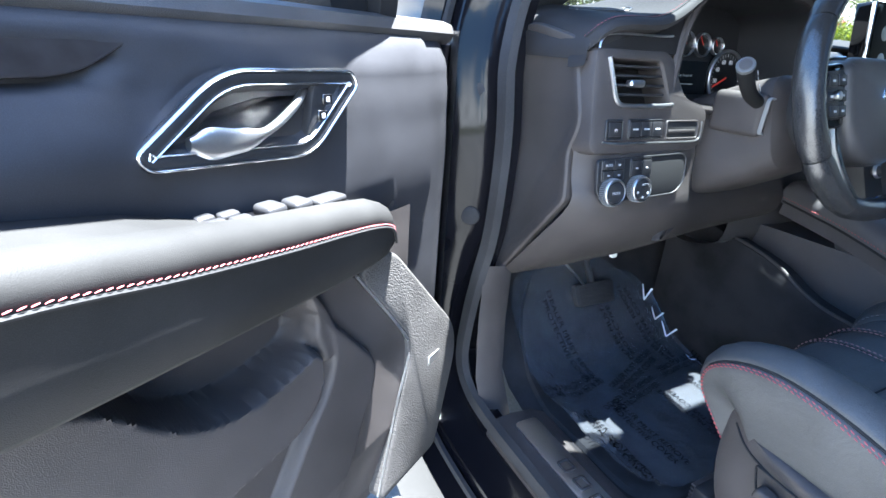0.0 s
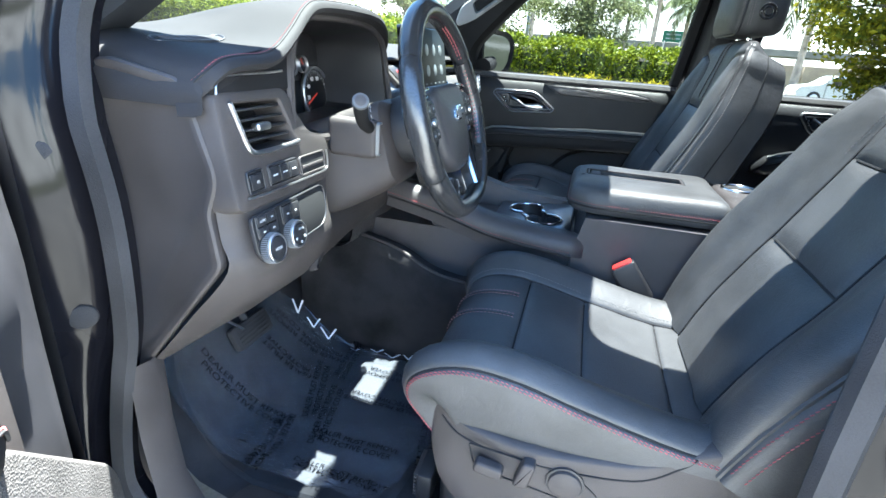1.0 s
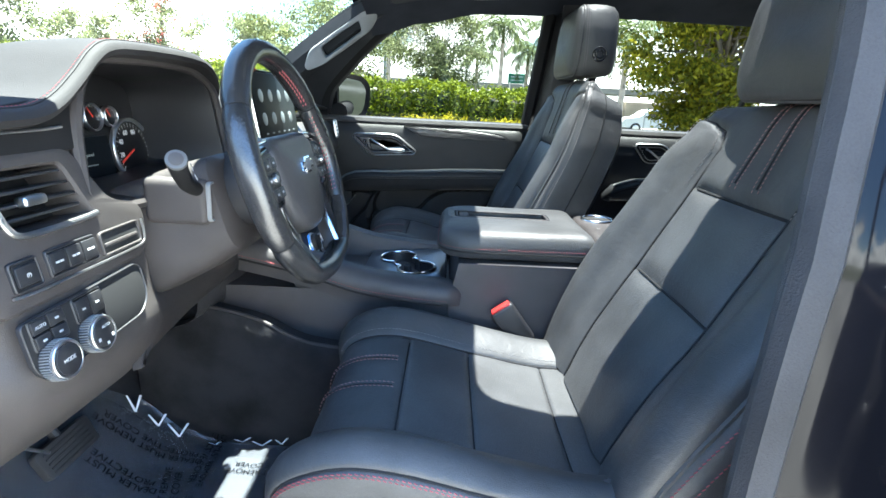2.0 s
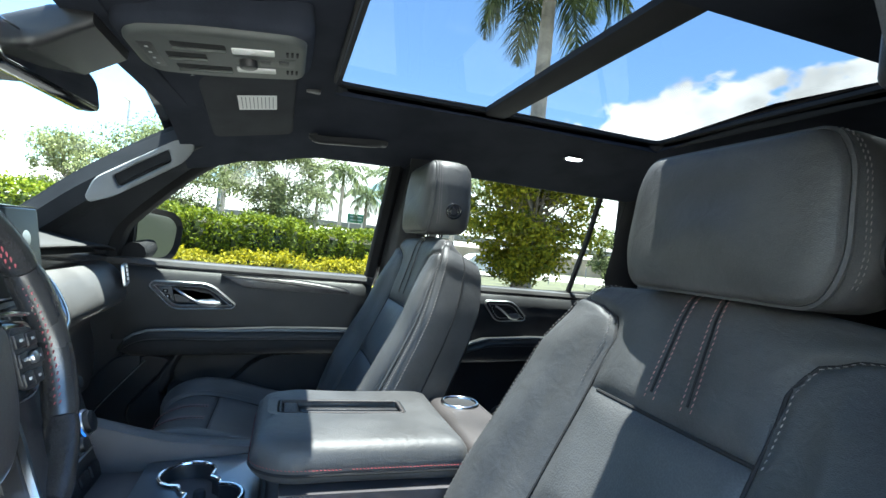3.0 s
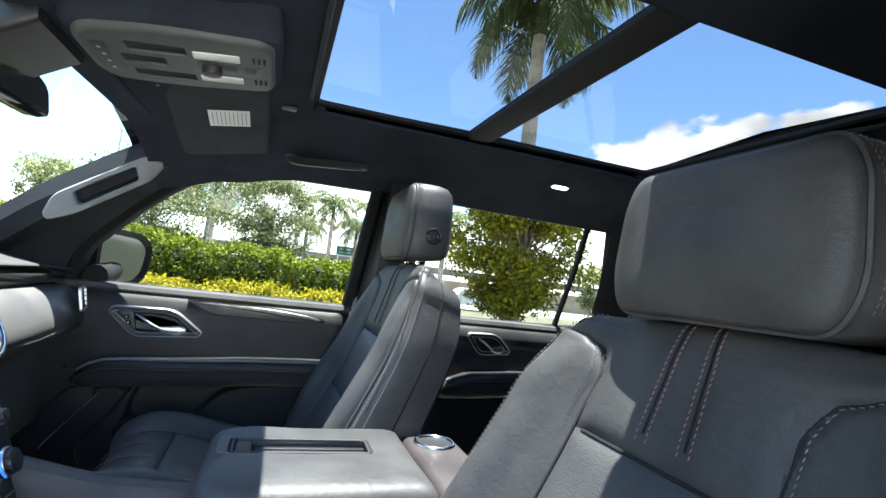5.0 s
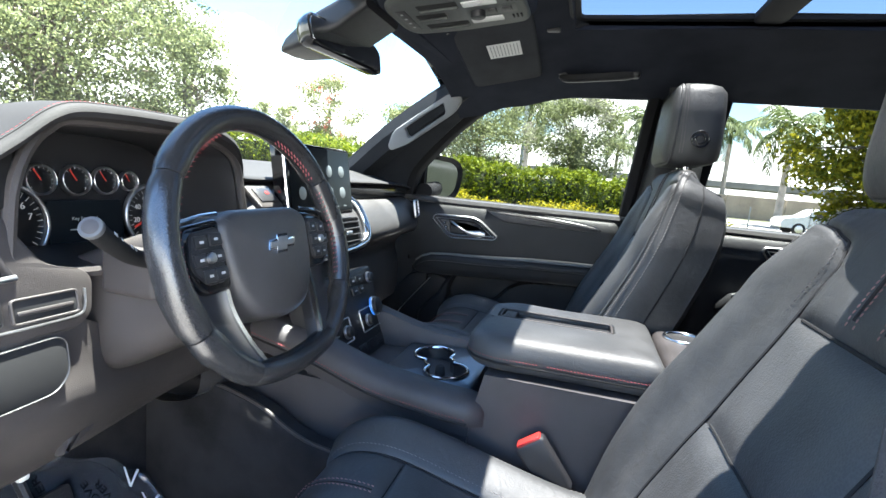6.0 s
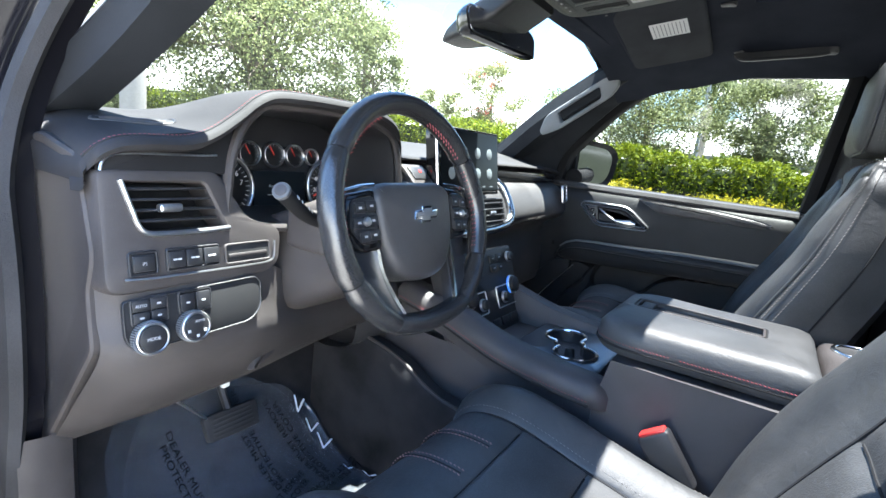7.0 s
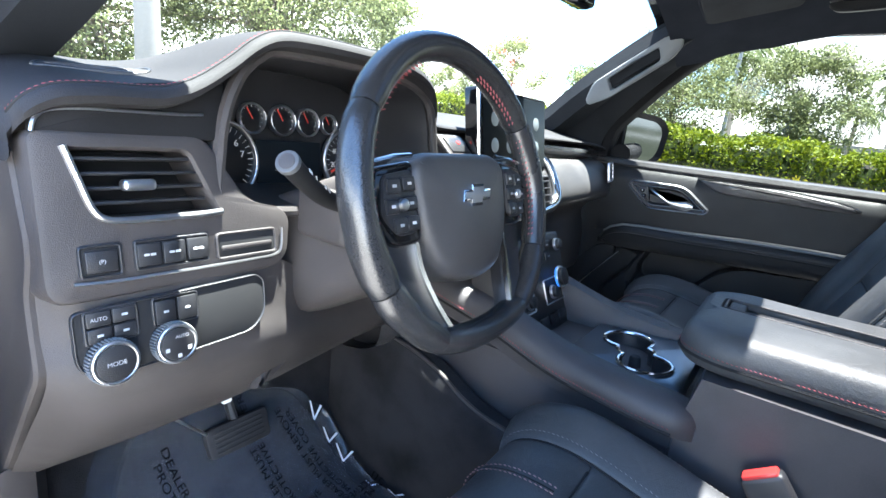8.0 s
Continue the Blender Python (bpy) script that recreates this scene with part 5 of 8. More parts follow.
b = framed("brake_switch", rect(-0.767, 0.077, -0.731, 0.108, 0.005), fascia)
key(b, -0.749, 0.0925, 0.026, 0.020, word="(P)", ink=WHITE_INK)
b = framed("switch_bank", rect(-0.721, 0.078, -0.647, 0.108, 0.004), fascia)
for k in range(3):
    key(b, -0.708 + 0.024 * k, 0.093, 0.022, 0.022, marks=2)
b = framed("ticket_slot", rect(-0.639, 0.076, -0.563, 0.106, 0.006), fascia, PLASTIC)
bm = bmesh.new()
rbox(bm, (-0.601, 0.0885, 0.001), (0.064, 0.0055, 0.004), 0.002, 2, m=SWITCH)
part("slot_lip", bm, PLASTIC, b)
bm = bmesh.new()
tube(bm, [FM @ p for p in catmull([V(-0.772, 0.075, 0.003), V(-0.74, 0.0725, 0.003), V(-0.68, 0.0720, 0.003), V(-0.60, 0.0715, 0.003), V(-0.566, 0.073, 0.003), V(-0.557, 0.082, 0.003), V(-0.555, 0.104, 0.003)], 5)], 0.0016, 6)
part("chrome_line", bm, SILVER, fascia)

# lower fascia and knee panel
cols = []
for x, y0, z0, y1, z1, y2, z2, y3, z3 in ((-0.79, 0.60, 1.195, 0.590, 1.105, 0.66, 1.02, 0.757, 0.912), (-0.76, 0.572, 1.195, 0.564, 1.095, 0.63, 1.015, 0.742, 0.915), (-0.66, 0.563, 1.195, 0.552, 1.09, 0.61, 1.01, 0.705, 0.935),
                                    (-0.56, 0.565, 1.20, 0.556, 1.09, 0.60, 1.015, 0.665, 0.965), (-0.50, 0.60, 1.17, 0.585, 1.07, 0.61, 1.01, 0.65, 0.98), (-0.36, 0.62, 1.13, 0.60, 1.06, 0.615, 1.02, 0.66, 0.99), (-0.18, 0.63, 1.13, 0.60, 1.07, 0.61, 1.03, 0.66, 1.0)):
    c = catmull([V(x, y0, z0), V(x, (y0 + y1) / 2 + 0.001, (z0 + z1) / 2), V(x, y1, z1), V(x, y2, z2), V(x, y3, z3), V(x, y3 + 0.04, z3 - 0.004), V(x, 0.98, z3 + 0.05)], 4)
    cols.append(c)
lower = part("knee_panel", skin(cols, closed=False), PLASTIC, dash, "dark grey knee panel")
LM = FM @ Matrix.Translation((0, 0, 0.0015))
SWITCH = LM
b = framed("switch_recess", rpoly([(-0.779, 0.0), (-0.779, 0.050), (-0.594, 0.054), (-0.584, 0.046), (-0.585, 0.006), (-0.604, -0.012), (-0.70, -0.016), (-0.766, -0.016)], [0.012, 0.008, 0.012, 0.01, 0.012, 0.02, 0.02, 0.02]), lower, PLASTIC_DARK, rim=0.002)
for bx, keys in ((-0.747, ((-0.758, 0.041, 2, None), (-0.7365, 0.041, 1, None), (-0.758, 0.0255, 1, None), (-0.7365, 0.0255, 1, None))), (-0.688, ((-0.699, 0.034, 1, None), (-0.6775, 0.034, 1, None)))):
    w = 0.047
    bb = framed("switch_frame", rect(bx - w / 2, 0.016 if bx < -0.72 else 0.019, bx + w / 2, 0.050, 0.005), lower)
    for kx, kz, mk, wd in keys:
        key(bb, kx, kz, 0.0200, 0.014 if bx < -0.72 else 0.024, mk, word="AUTO" if (mk == 2) else None)
for kx, kz, kr, mk in ((-0.752, 0.0, 0.0215, "MODE"), (-0.696, 0.002, 0.0210, None)):
    bm = bmesh.new()
    cyl(bm, LM @ Matrix.Translation((kx, kz, 0)), kr, 0.016, 36, 0.002, r2=kr * 0.94)
    kn = part("rotary_knob", bm, PLASTIC_DARK, lower, "knurled rotary knob with a silver ring")
    bm = bmesh.new()
    bezel(bm, LM @ Matrix.Translation((kx, kz, 0.0145)), [Vector((kr * 0.95 * math.cos(a), kr * 0.95 * math.sin(a))) for a in [2 * math.pi * k / 40 for k in range(40)]], kr * 0.17, 0.0024)
    part("knob_ring", bm, SILVER, kn)
    for q in range(44):
        a = 2 * math.pi * q / 44
        bm = bmesh.new()
        rbox(bm, (kx + math.cos(a) * kr * 0.985, kz + math.sin(a) * kr * 0.985, 0.008), (0.0014, 0.0014, 0.011), 0.0003, 1, m=LM)
        part("rib", bm, GREYTRIM, kn)
    bm = bmesh.new()
    cyl(bm, LM @ Matrix.Translation((kx, kz, 0.0155)), kr * 0.78, 0.0018, 32, 0.0006)
    cap = part("knob_face", bm, PLASTIC_DARK, kn)
    if mk:
        lettering(mk, LM @ Matrix.Translation((kx, kz - 0.002, 0.0174)), 0.0058, WHITE_INK, cap)
    else:
        lettering("AUTO", LM @ Matrix.Translation((kx + 0.004, kz + 0.006, 0.0174)), 0.0048, WHITE_INK, cap)
        for q in (200, 270, 330):
            bm = bmesh.new()
            rbox(bm, (kx + 0.012 * math.cos(radians(q)), kz + 0.012 * math.sin(radians(q)), 0.0176), (0.004, 0.004, 0.0006), 0.0005, 1, m=LM)
            part("mark", bm, WHITE_INK, cap)

# end cap of the dashboard, seen in the door opening
cap_poly = rpoly([(0.775, 1.358), (0.735, 1.372), (0.625, 1.352), (0.588, 1.232), (0.606, 1.186), (0.596, 1.110), (0.757, 0.912), (0.80, 0.912), (0.80, 1.358)], [0.004, 0.02, 0.012, 0.02, 0.01, 0.012, 0.01, 0.004, 0.004])
bm = bmesh.new()
loops = [[V(x, p.x, p.y) for p in inset(cap_poly, i)] for x, i in ((-0.78, 0.0), (-0.793, 0.0), (-0.796, 0.003), (-0.796, 0.012), (-0.793, 0.016))]
rings(bm, loops)
part("end_cap", bm, PLASTIC, dash, "removable dash end panel")

# ---- instrument cluster ----
cl = thing("instrument_cluster", "dark hooded instrument cluster with round gauges and red needles", "instrument cluster", (-0.43, 0.68, 1.26))
open_ = [(-0.616, 1.272), (-0.616, 1.322), (-0.607, 1.366), (-0.588, 1.404), (-0.562, 1.428), (-0.530, 1.438), (-0.40, 1.440), (-0.32, 1.434), (-0.275, 1.420), (-0.252, 1.395), (-0.243, 1.34), (-0.240, 1.272), (-0.30, 1.258), (-0.43, 1.254), (-0.56, 1.258)]
oc = [Vector((p.x, p.y)) for p in catmull([V(a, b, 0) for a, b in open_], 3, closed=True)]
cc = Vector((-0.43, 1.335))
loops = []
for f, y in ((1.075, 0.604), (1.02, 0.592), (0.985, 0.592), (0.97, 0.602), (0.90, 0.68), (0.86, 0.735)):
    loops.append([V(cc.x + (p.x - cc.x) * f, y + 0.1 * (p.y - 1.335) * (y < 0.65), cc.y + (p.y - cc.y) * f) for p in oc])
bm = skin(loops, caps=(False, True))
part("hood_lining", bm, PLASTIC_DARK, cl)
bm = bmesh.new()
band = [V(cc.x + (p.x - cc.x) * 1.035, 0.588 + 0.1 * (p.y - 1.335), cc.y + (p.y - cc.y) * 1.035) for p in oc]
tube(bm, band, 0.0075, 8, closed=True)
part("hood_edge", bm, PLASTIC, cl, "grey rounded edge round the cluster")
GM = frm((-0.43, 0.725, 1.325), (1, 0, 0), (0, 0.12, 0.99))


def gauge(gx, gz, r, turn, nums=()):
    m = GM @ Matrix.Translation((gx, gz, 0))
    circ = [Vector((r * math.cos(a), r * math.sin(a))) for a in [2 * math.pi * k / 40 for k in range(40)]]
    g = part("gauge", bezel(bmesh.new(), m, circ, r * 0.10 + 0.0008, 0.006), SILVER, cl, "round gauge with a silver ring")
    bm = bmesh.new()
    plate(bm, m, inset(circ, r * 0.05), 0.0012, 0.0003)
    part("face", bm, GAUGE, g)
    bm = bmesh.new()
    n = 13 if r < 0.03 else 25
    for k in range(n):
        a = radians(-40 + 260 * k / (n - 1))
        d = Vector((math.cos(a), math.sin(a)))
        w = 0.0005 if k % 2 else 0.0009
        tick = m @ frm((d.x * r * 0.78, d.y * r * 0.78, 0.0016), (d.x, d.y, 0), (-d.y, d.x, 0))
        rbox(bm, (0, 0, 0), (r * 0.13, w, 0.0004), 0.0001, 1, m=tick)
    part("scale", bm, DIAL, g)
    a = radians(turn)
    d = Vector((math.cos(a), math.sin(a)))
    bm = bmesh.new()
    rbox(bm, (r * 0.36, 0, 0.003), (r * 0.80, r * 0.06 + 0.0004, 0.001), 0.0003, 1, m=m @ Matrix.Rotation(a, 4, "Z"))
    part("needle", bm, DIAL_RED, g, "red needle")
    for txt, q in nums:
        q = radians(q)
        lettering(txt, m @ Matrix.Translation((math.cos(q) * r * 0.58, math.sin(q) * r * 0.58 - r * 0.07, 0.0016)), r * 0.22, DIAL, g)


for gx, gr in ((-0.059, 0.0225), (-0.007, 0.0235), (0.041, 0.0225), (0.084, 0.0170)):
    gauge(gx, 0.032, gr, 120)
gauge(-0.110, -0.028, 0.058, 215, (("4", 110), ("5", 75), ("6", 45), ("7", 15), ("3", 150)))
gauge(0.125, -0.028, 0.056, 205, (("20", 190), ("40", 150), ("60", 110), ("80", 70)))
bm = bmesh.new()
plate(bm, GM, rect(-0.055, -0.068, 0.065, 0.002, 0.004), 0.003, 0.001)
di = part("driver_display", bm, SCREEN, cl)
lettering("Key Required", GM @ Matrix.Translation((0.0, -0.028, 0.0034)), 0.0075, ICON, di)
bm = bmesh.new()
rbox(bm, (0.0, -0.042, 0.0034), (0.05, 0.002, 0.0004), 0.0002, 1, m=GM)
part("text_bar", bm, ICON, di)

# ---- centre stack ----
scr = thing("touchscreen", "standing dark touchscreen with round app icons and a silver side edge", "touchscreen", (0.035, 0.6, 1.30))
SM = frm((0.035, 0.568, 1.378), (1, 0, 0), (0, 0.16, 0.987))
bm = bmesh.new()
plate(bm, SM @ Matrix.Translation((0, 0, -0.03)), rect(-0.164, -0.080, 0.124, 0.078, 0.008), 0.03, 0.004)
part("housing", bm, PIANO, scr)
bm = bmesh.new()
plate(bm, SM, rect(-0.150, -0.071, 0.118, 0.072, 0.006), 0.0012, 0.0004)
disp = part("display", bm, SCREEN, scr)
for ix in range(4):
    for iz in range(2):
        bm = bmesh.new()
        cyl(bm, SM @ Matrix.Translation((-0.108 + 0.060 * ix, 0.022 - 0.050 * iz, 0.0012)), 0.0140, 0.0005, 20, 0.0001)
        part("app_icon", bm, ICON, disp)
for k in range(6):
    bm = bmesh.new()
    rbox(bm, (-0.11 + 0.038 * k, -0.060, 0.0015), (0.014, 0.0035, 0.0004), 0.0001, 1, m=SM)
    part("text_bar", bm, ICON, disp)
bm = bmesh.new()
tube(bm, [SM @ V(-0.166, z, 0.001) for z in (-0.078, 0, 0.074)], 0.0040, 8)
part("side_edge", bm, CHROME, scr)

# passenger side: pad, glove box, chrome sweep, as sections across the car
cols, pads = [], []
for x in [-0.24, -0.20, -0.1, 0.0, 0.1, 0.18, 0.24, 0.30, 0.36, 0.44, 0.54, 0.64, 0.72, 0.785]:
    side = lerp_table(x, [(0.1, 0.0), (0.34, 1.0)])
    yo = lerp_table(x, [(-0.24, 0.03), (-0.12, 0.0), (0.3, 0.0), (0.6, 0.012), (0.785, 0.02)])
    prof = [(0.715 + yo, 1.374), (0.684 + yo, 1.362), (0.655 + yo, 1.340), (0.652 + yo, 1.322), (0.630 + yo, 1.318 - 0.01 * (1 - side)), (0.600 + yo, 1.300), (0.578 + yo, 1.262), (0.568 + yo, 1.222), (0.585 + yo, 1.195),
            (0.63 + yo, 1.175), (0.655 + yo, 1.14), (0.64 + yo, 1.08), (0.635 + yo, 0.98), (0.66 + yo, 0.93), (0.80, 0.91), (0.98, 0.95)]
    cols.append(catmull([V(x, a, b) for a, b in prof], 3))
pd = part("passenger_pad", skin(cols, closed=False), SOFT, dash, "padded passenger side of the dash")
bm = bmesh.new()
tube(bm, catmull([V(-0.16, 0.572, 1.212), V(-0.05, 0.558, 1.203), V(0.10, 0.554, 1.202), V(0.20, 0.553, 1.208), V(0.255, 0.556, 1.225), V(0.272, 0.572, 1.262), V(0.262, 0.60, 1.315), V(0.24, 0.63, 1.335)], 6), 0.0125, 10,
     taper=lambda t: 1.0 - 0.55 * abs(2 * t - 1) ** 3)
part("chrome_sweep", bm, CHROME, dash, "bright chrome trim sweeping under the vents")
part("stitching", stitches(catmull([V(0.28, 0.577, 1.215), V(0.45, 0.572, 1.212), V(0.62, 0.580, 1.218), V(0.72, 0.590, 1.235)], 8), V(0, -1, 0), 0.005, 0.003, 0.0007), STITCH_GREY, dash)
bm = bmesh.new()
sweep(bm, catmull([V(0.20, 0.648, 1.346), V(0.45, 0.650, 1.343), V(0.66, 0.652, 1.340), V(0.77, 0.655, 1.336)], 5), [(-0.004, -0.012), (-0.012, 0), (-0.004, 0.010), (0.01, 0.01), (0.01, -0.012)])
part("dark_insert", bm, PIANO, dash)
# centre vents and the side vent
VM = frm((0.0, 0.556, 1.248), (1, 0, 0), (0, 0.30, 0.95))
for vx in (-0.075, 0.115):
    bm = bmesh.new()
    outl = rect(vx - 0.075, -0.032, vx + 0.080, 0.040, 0.010)
    bezel(bm, VM @ Matrix.Translation((0, 0, 0.004)), outl, 0.006, 0.006)
    v_ = part("air_vent", bm, PLASTIC_DARK, dash)
    bm = bmesh.new()
    plate(bm, VM @ Matrix.Translation((0, 0, -0.002)), outl, 0.005, 0.0005)
    part("vent_back", bm, SEAM, v_)
    for k in range(4):
        bm = bmesh.new()
        rbox(bm, (vx + 0.002, -0.022 + 0.016 * k, 0.008), (0.142, 0.0035, 0.014), 0.001, 1, m=VM)
        part("slat", bm, PLASTIC_DARK, v_)
    bm = bmesh.new()
    rbox(bm, (vx, 0.0, 0.016), (0.026, 0.009, 0.008), 0.003, 2, m=VM)
    part("vane_tab", bm, SILVER, v_)
bm = bmesh.new()
SV = frm((0.755, 0.590, 1.285), (1, 0.1, 0), (0, 0.2, 1))
outl = rpoly([(-0.030, -0.035), (0.026, -0.028), (0.030, 0.034), (-0.026, 0.032)], 0.010)
bezel(bm, SV, outl, 0.005, 0.006)
v_ = part("air_vent", bm, SILVER, dash)
bm = bmesh.new()
plate(bm, SV, inset([Vector(p) for p in outl], 0.003), 0.001, 0.0003)
part("vent_back", bm, SEAM, v_)
for k in range(4):
    bm = bmesh.new()
    rbox(bm, (0, -0.02 + 0.013 * k, 0.003), (0.05, 0.003, 0.006), 0.001, 1, m=SV)
    part("slat", bm, PLASTIC_DARK, v_)
# hazard switch unit beside the screen
bm = bmesh.new()
HZ = frm((-0.155, 0.600, 1.335), (1, 0, 0), (0, 0.75, 0.66))
plate(bm, HZ, rect(-0.045, -0.030, 0.030, 0.028, 0.006), 0.012, 0.004)
hz = part("switch_pod", bm, PLASTIC, dash)
bm = bmesh.new()
rbox(bm, (-0.006, 0.0, 0.013), (0.055, 0.034, 0.004), 0.0015, 2, m=HZ)
hk = part("hazard_key", bm, PLASTIC_DARK, hz)
bm = bmesh.new()
rbox(bm, (0.0, 0.004, 0.0155), (0.008, 0.007, 0.001), 0.0003, 1, m=HZ)
part("mark", bm, BUCKLE_RED, hk)

# climate panel
cp = thing("climate_panel", "black climate control panel with silver-ringed knobs and a blue light", "control panel", (0.0, 0.45, 1.0))
CM = frm((0.0, 0.462, 1.085), (1, 0, 0), (0, 0.36, 0.93))
bm = bmesh.new()
plate(bm, CM @ Matrix.Translation((0, 0, -0.06)), rpoly([(-0.14, -0.12), (0.14, -0.12), (0.148, 0.095), (-0.148, 0.095)], 0.015), 0.06, 0.006)
body_ = part("body", bm, PLASTIC_DARK, cp)
for sx in (-1, 1):
    bm = bmesh.new()
    bezel(bm, CM, rect(sx * 0.075 - 0.050, -0.055, sx * 0.075 + 0.050, 0.000, 0.006), 0.003, 0.003)
    part("silver_frame", bm, SILVER, body_)
    for kx, kz, kr in ((0.105, -0.006, 0.024), (0.055, -0.030, 0.015), (0.112, 0.066, 0.014)):
        m = CM @ Matrix.Translation((sx * kx, kz, 0))
        bm = bmesh.new()
        cyl(bm, m, kr * 0.82, 0.018, 28, 0.003)
        kn = part("knob", bm, PLASTIC_DARK, cp)
        bm = bmesh.new()
        bezel(bm, m @ Matrix.Translation((0, 0, 0.006)), [Vector((kr * math.cos(a), kr * math.sin(a))) for a in [2 * math.pi * k / 32 for k in range(32)]], 0.003, 0.004)
        part("ring", bm, SILVER, kn)
        if kr > 0.02:
            arc = [m @ V((kr + 0.0015) * math.cos(a), (kr + 0.0015) * math.sin(a), 0.006) for a in [radians(120 + 9 * k) for k in range(13)]]
            part("lit_arc", tube(bmesh.new(), arc, 0.0016, 6), BLUE_GLOW, kn, "thin blue lit arc")
    for r_ in range(2):
        for c_ in range(2):
            bm = bmesh.new()
            rbox(bm, (sx * (0.035 + 0.034 * c_), 0.070 - 0.024 * r_, 0.002), (0.030, 0.019, 0.005), 0.002, 2, m=CM)
            kk = part("key", bm, PLASTIC_DARK, cp)
            bm = bmesh.new()
            rbox(bm, (sx * (0.035 + 0.034 * c_), 0.070 - 0.024 * r_, 0.0048), (0.010, 0.003, 0.0006), 0.0002, 1, m=CM)
            part("mark", bm, WHITE_INK, kk)
for k in range(5):
    bm = bmesh.new()
    rbox(bm, (-0.09 + 0.045 * k, -0.085, 0.002), (0.036, 0.022, 0.006), 0.003, 2, m=CM)
    part("key", bm, PLASTIC_DARK, cp)

# ---- centre console ----
con = thing("centre_console", "wide black centre console with cup holders and a padded lid", "centre console", (0, 0.1, 0.6))
# body: sides down to the floor
loops = []
for y, w, top in ((0.78, 0.145, 0.98), (0.60, 0.146, 0.985), (0.45, 0.147, 0.985), (0.30, 0.148, 0.985), (0.145, 0.148, 0.985), (0.138, 0.168, 0.985), (0.12, 0.168, 1.07), (-0.26, 0.165, 1.07), (-0.30, 0.15, 1.05)):
    loops.append([V(-w - 0.02, y, 0.60), V(-w, y, 0.80), V(-w, y, top), V(w, y, top), V(w, y, 0.80), V(w + 0.02, y, 0.60)])
part("body", skin(loops), CONSOLE, con)
# ramps at either side of the tray, each with a stitched lower edge
for sx in (-1, 1):
    path = catmull([V(sx * 0.138, 0.60, 1.10), V(sx * 0.142, 0.47, 1.075), V(sx * 0.148, 0.34, 1.040), V(sx * 0.152, 0.22, 1.026), V(sx * 0.153, 0.15, 1.022), V(sx * 0.153, 0.112, 1.021)], 5)
    bm = bmesh.new()
    sweep(bm, path, [(-0.008 * sx, -0.080), (-0.012 * sx, -0.052), (-0.034 * sx, -0.047), (-0.038 * sx, -0.036), (-0.036 * sx, -0.014), (-0.022 * sx, -0.001), (0.0, 0.002), (0.022 * sx, 0.0), (0.030 * sx, -0.012), (0.030 * sx, -0.075)])
    for v in bm.verts:
        f = max(0.0, (0.150 - v.co.y) / 0.038) ** 2.2
        v.co.x -= sx * f * 0.020 * max(0.0, sx * v.co.x - 0.15) / 0.04
        v.co.z -= f * 0.016 * max(0.0, v.co.z - 0.965) / 0.055
    rp = part("ramp", bm, CONSOLE, con, "padded console side rail")
    q = [p + V(sx * 0.0385, 0, -0.034) for p in path if p.y > 0.138]
    part("stitching", stitches(q, V(sx, 0, 0.1), 0.004, 0.0024, 0.0006), STITCH_RED if sx < 0 else STITCH_GREY, rp)
    part("seam", tube(bmesh.new(), [p + V(sx * 0.0365, 0, -0.043) for p in path if p.y > 0.135], 0.0026, 6), SEAM, rp)
# tray ahead of the cup holders
bm = bmesh.new()
sweep(bm, [V(x, 0, 0) for x in (-0.12, 0.12)], [(-0.345, 0.99), (-0.36, 0.965), (-0.44, 0.965), (-0.47, 1.0), (-0.47, 0.95), (-0.34, 0.95)])
for v in bm.verts:
    v.co.y = abs(v.co.y)
part("tray", bm, PIANO, con)
# cup-holder plate with two round wells, the openings joined in the middle
PM = frm((-0.006, 0.245, 1.012), (1, 0, 0), (0, 1, -0.08))
ring = []
for k in range(72):
    a = 2 * math.pi * k / 72
    c, r = (Vector((0.046, 0.026)), 0.043), 0.043
    d = Vector((math.cos(a), math.sin(a)))
    best = 0
    for c0 in (Vector((0.048, 0.027)), Vector((-0.048, -0.027))):
        bq = d.dot(c0)
        disc = bq * bq - (c0.length_squared - 0.045 ** 2)
        if disc > 0:
            best = max(best, bq + math.sqrt(disc))
    ring.append(d * max(best, 0.032))
bm = holed(bmesh.new(), PM, rect(-0.118, -0.098, 0.118, 0.105, 0.012), ring, 0.03, 0.003, n=96, deep=0.075, rim=0.001)
cpl = part("cup_plate", bm, CUP_METAL, con, "smooth blue-grey metallic cup plate")
bm = bmesh.new()
tube(bm, [PM @ V(p.x, p.y, 0.002) for p in ring], 0.0040, 8, closed=True)
part("chrome_ring", bm, CHROME, cpl, "chrome rim round the two wells")
bm = bmesh.new()
loops = [lift(PM, [p * f for p in ring], z) for f, z in ((1.0, -0.001), (0.97, -0.04), (0.93, -0.073), (0.5, -0.075))]
rings(bm, loops, caps=(False, True))
part("well_lining", bm, PLASTIC_DARK, cpl)
bm = bmesh.new()
cyl(bm, PM @ Matrix.Translation((0.0, 0.0, -0.075)), 0.014, 0.07, 20, 0.006, r2=0.010)
part("divider", bm, RUBBER, cpl)
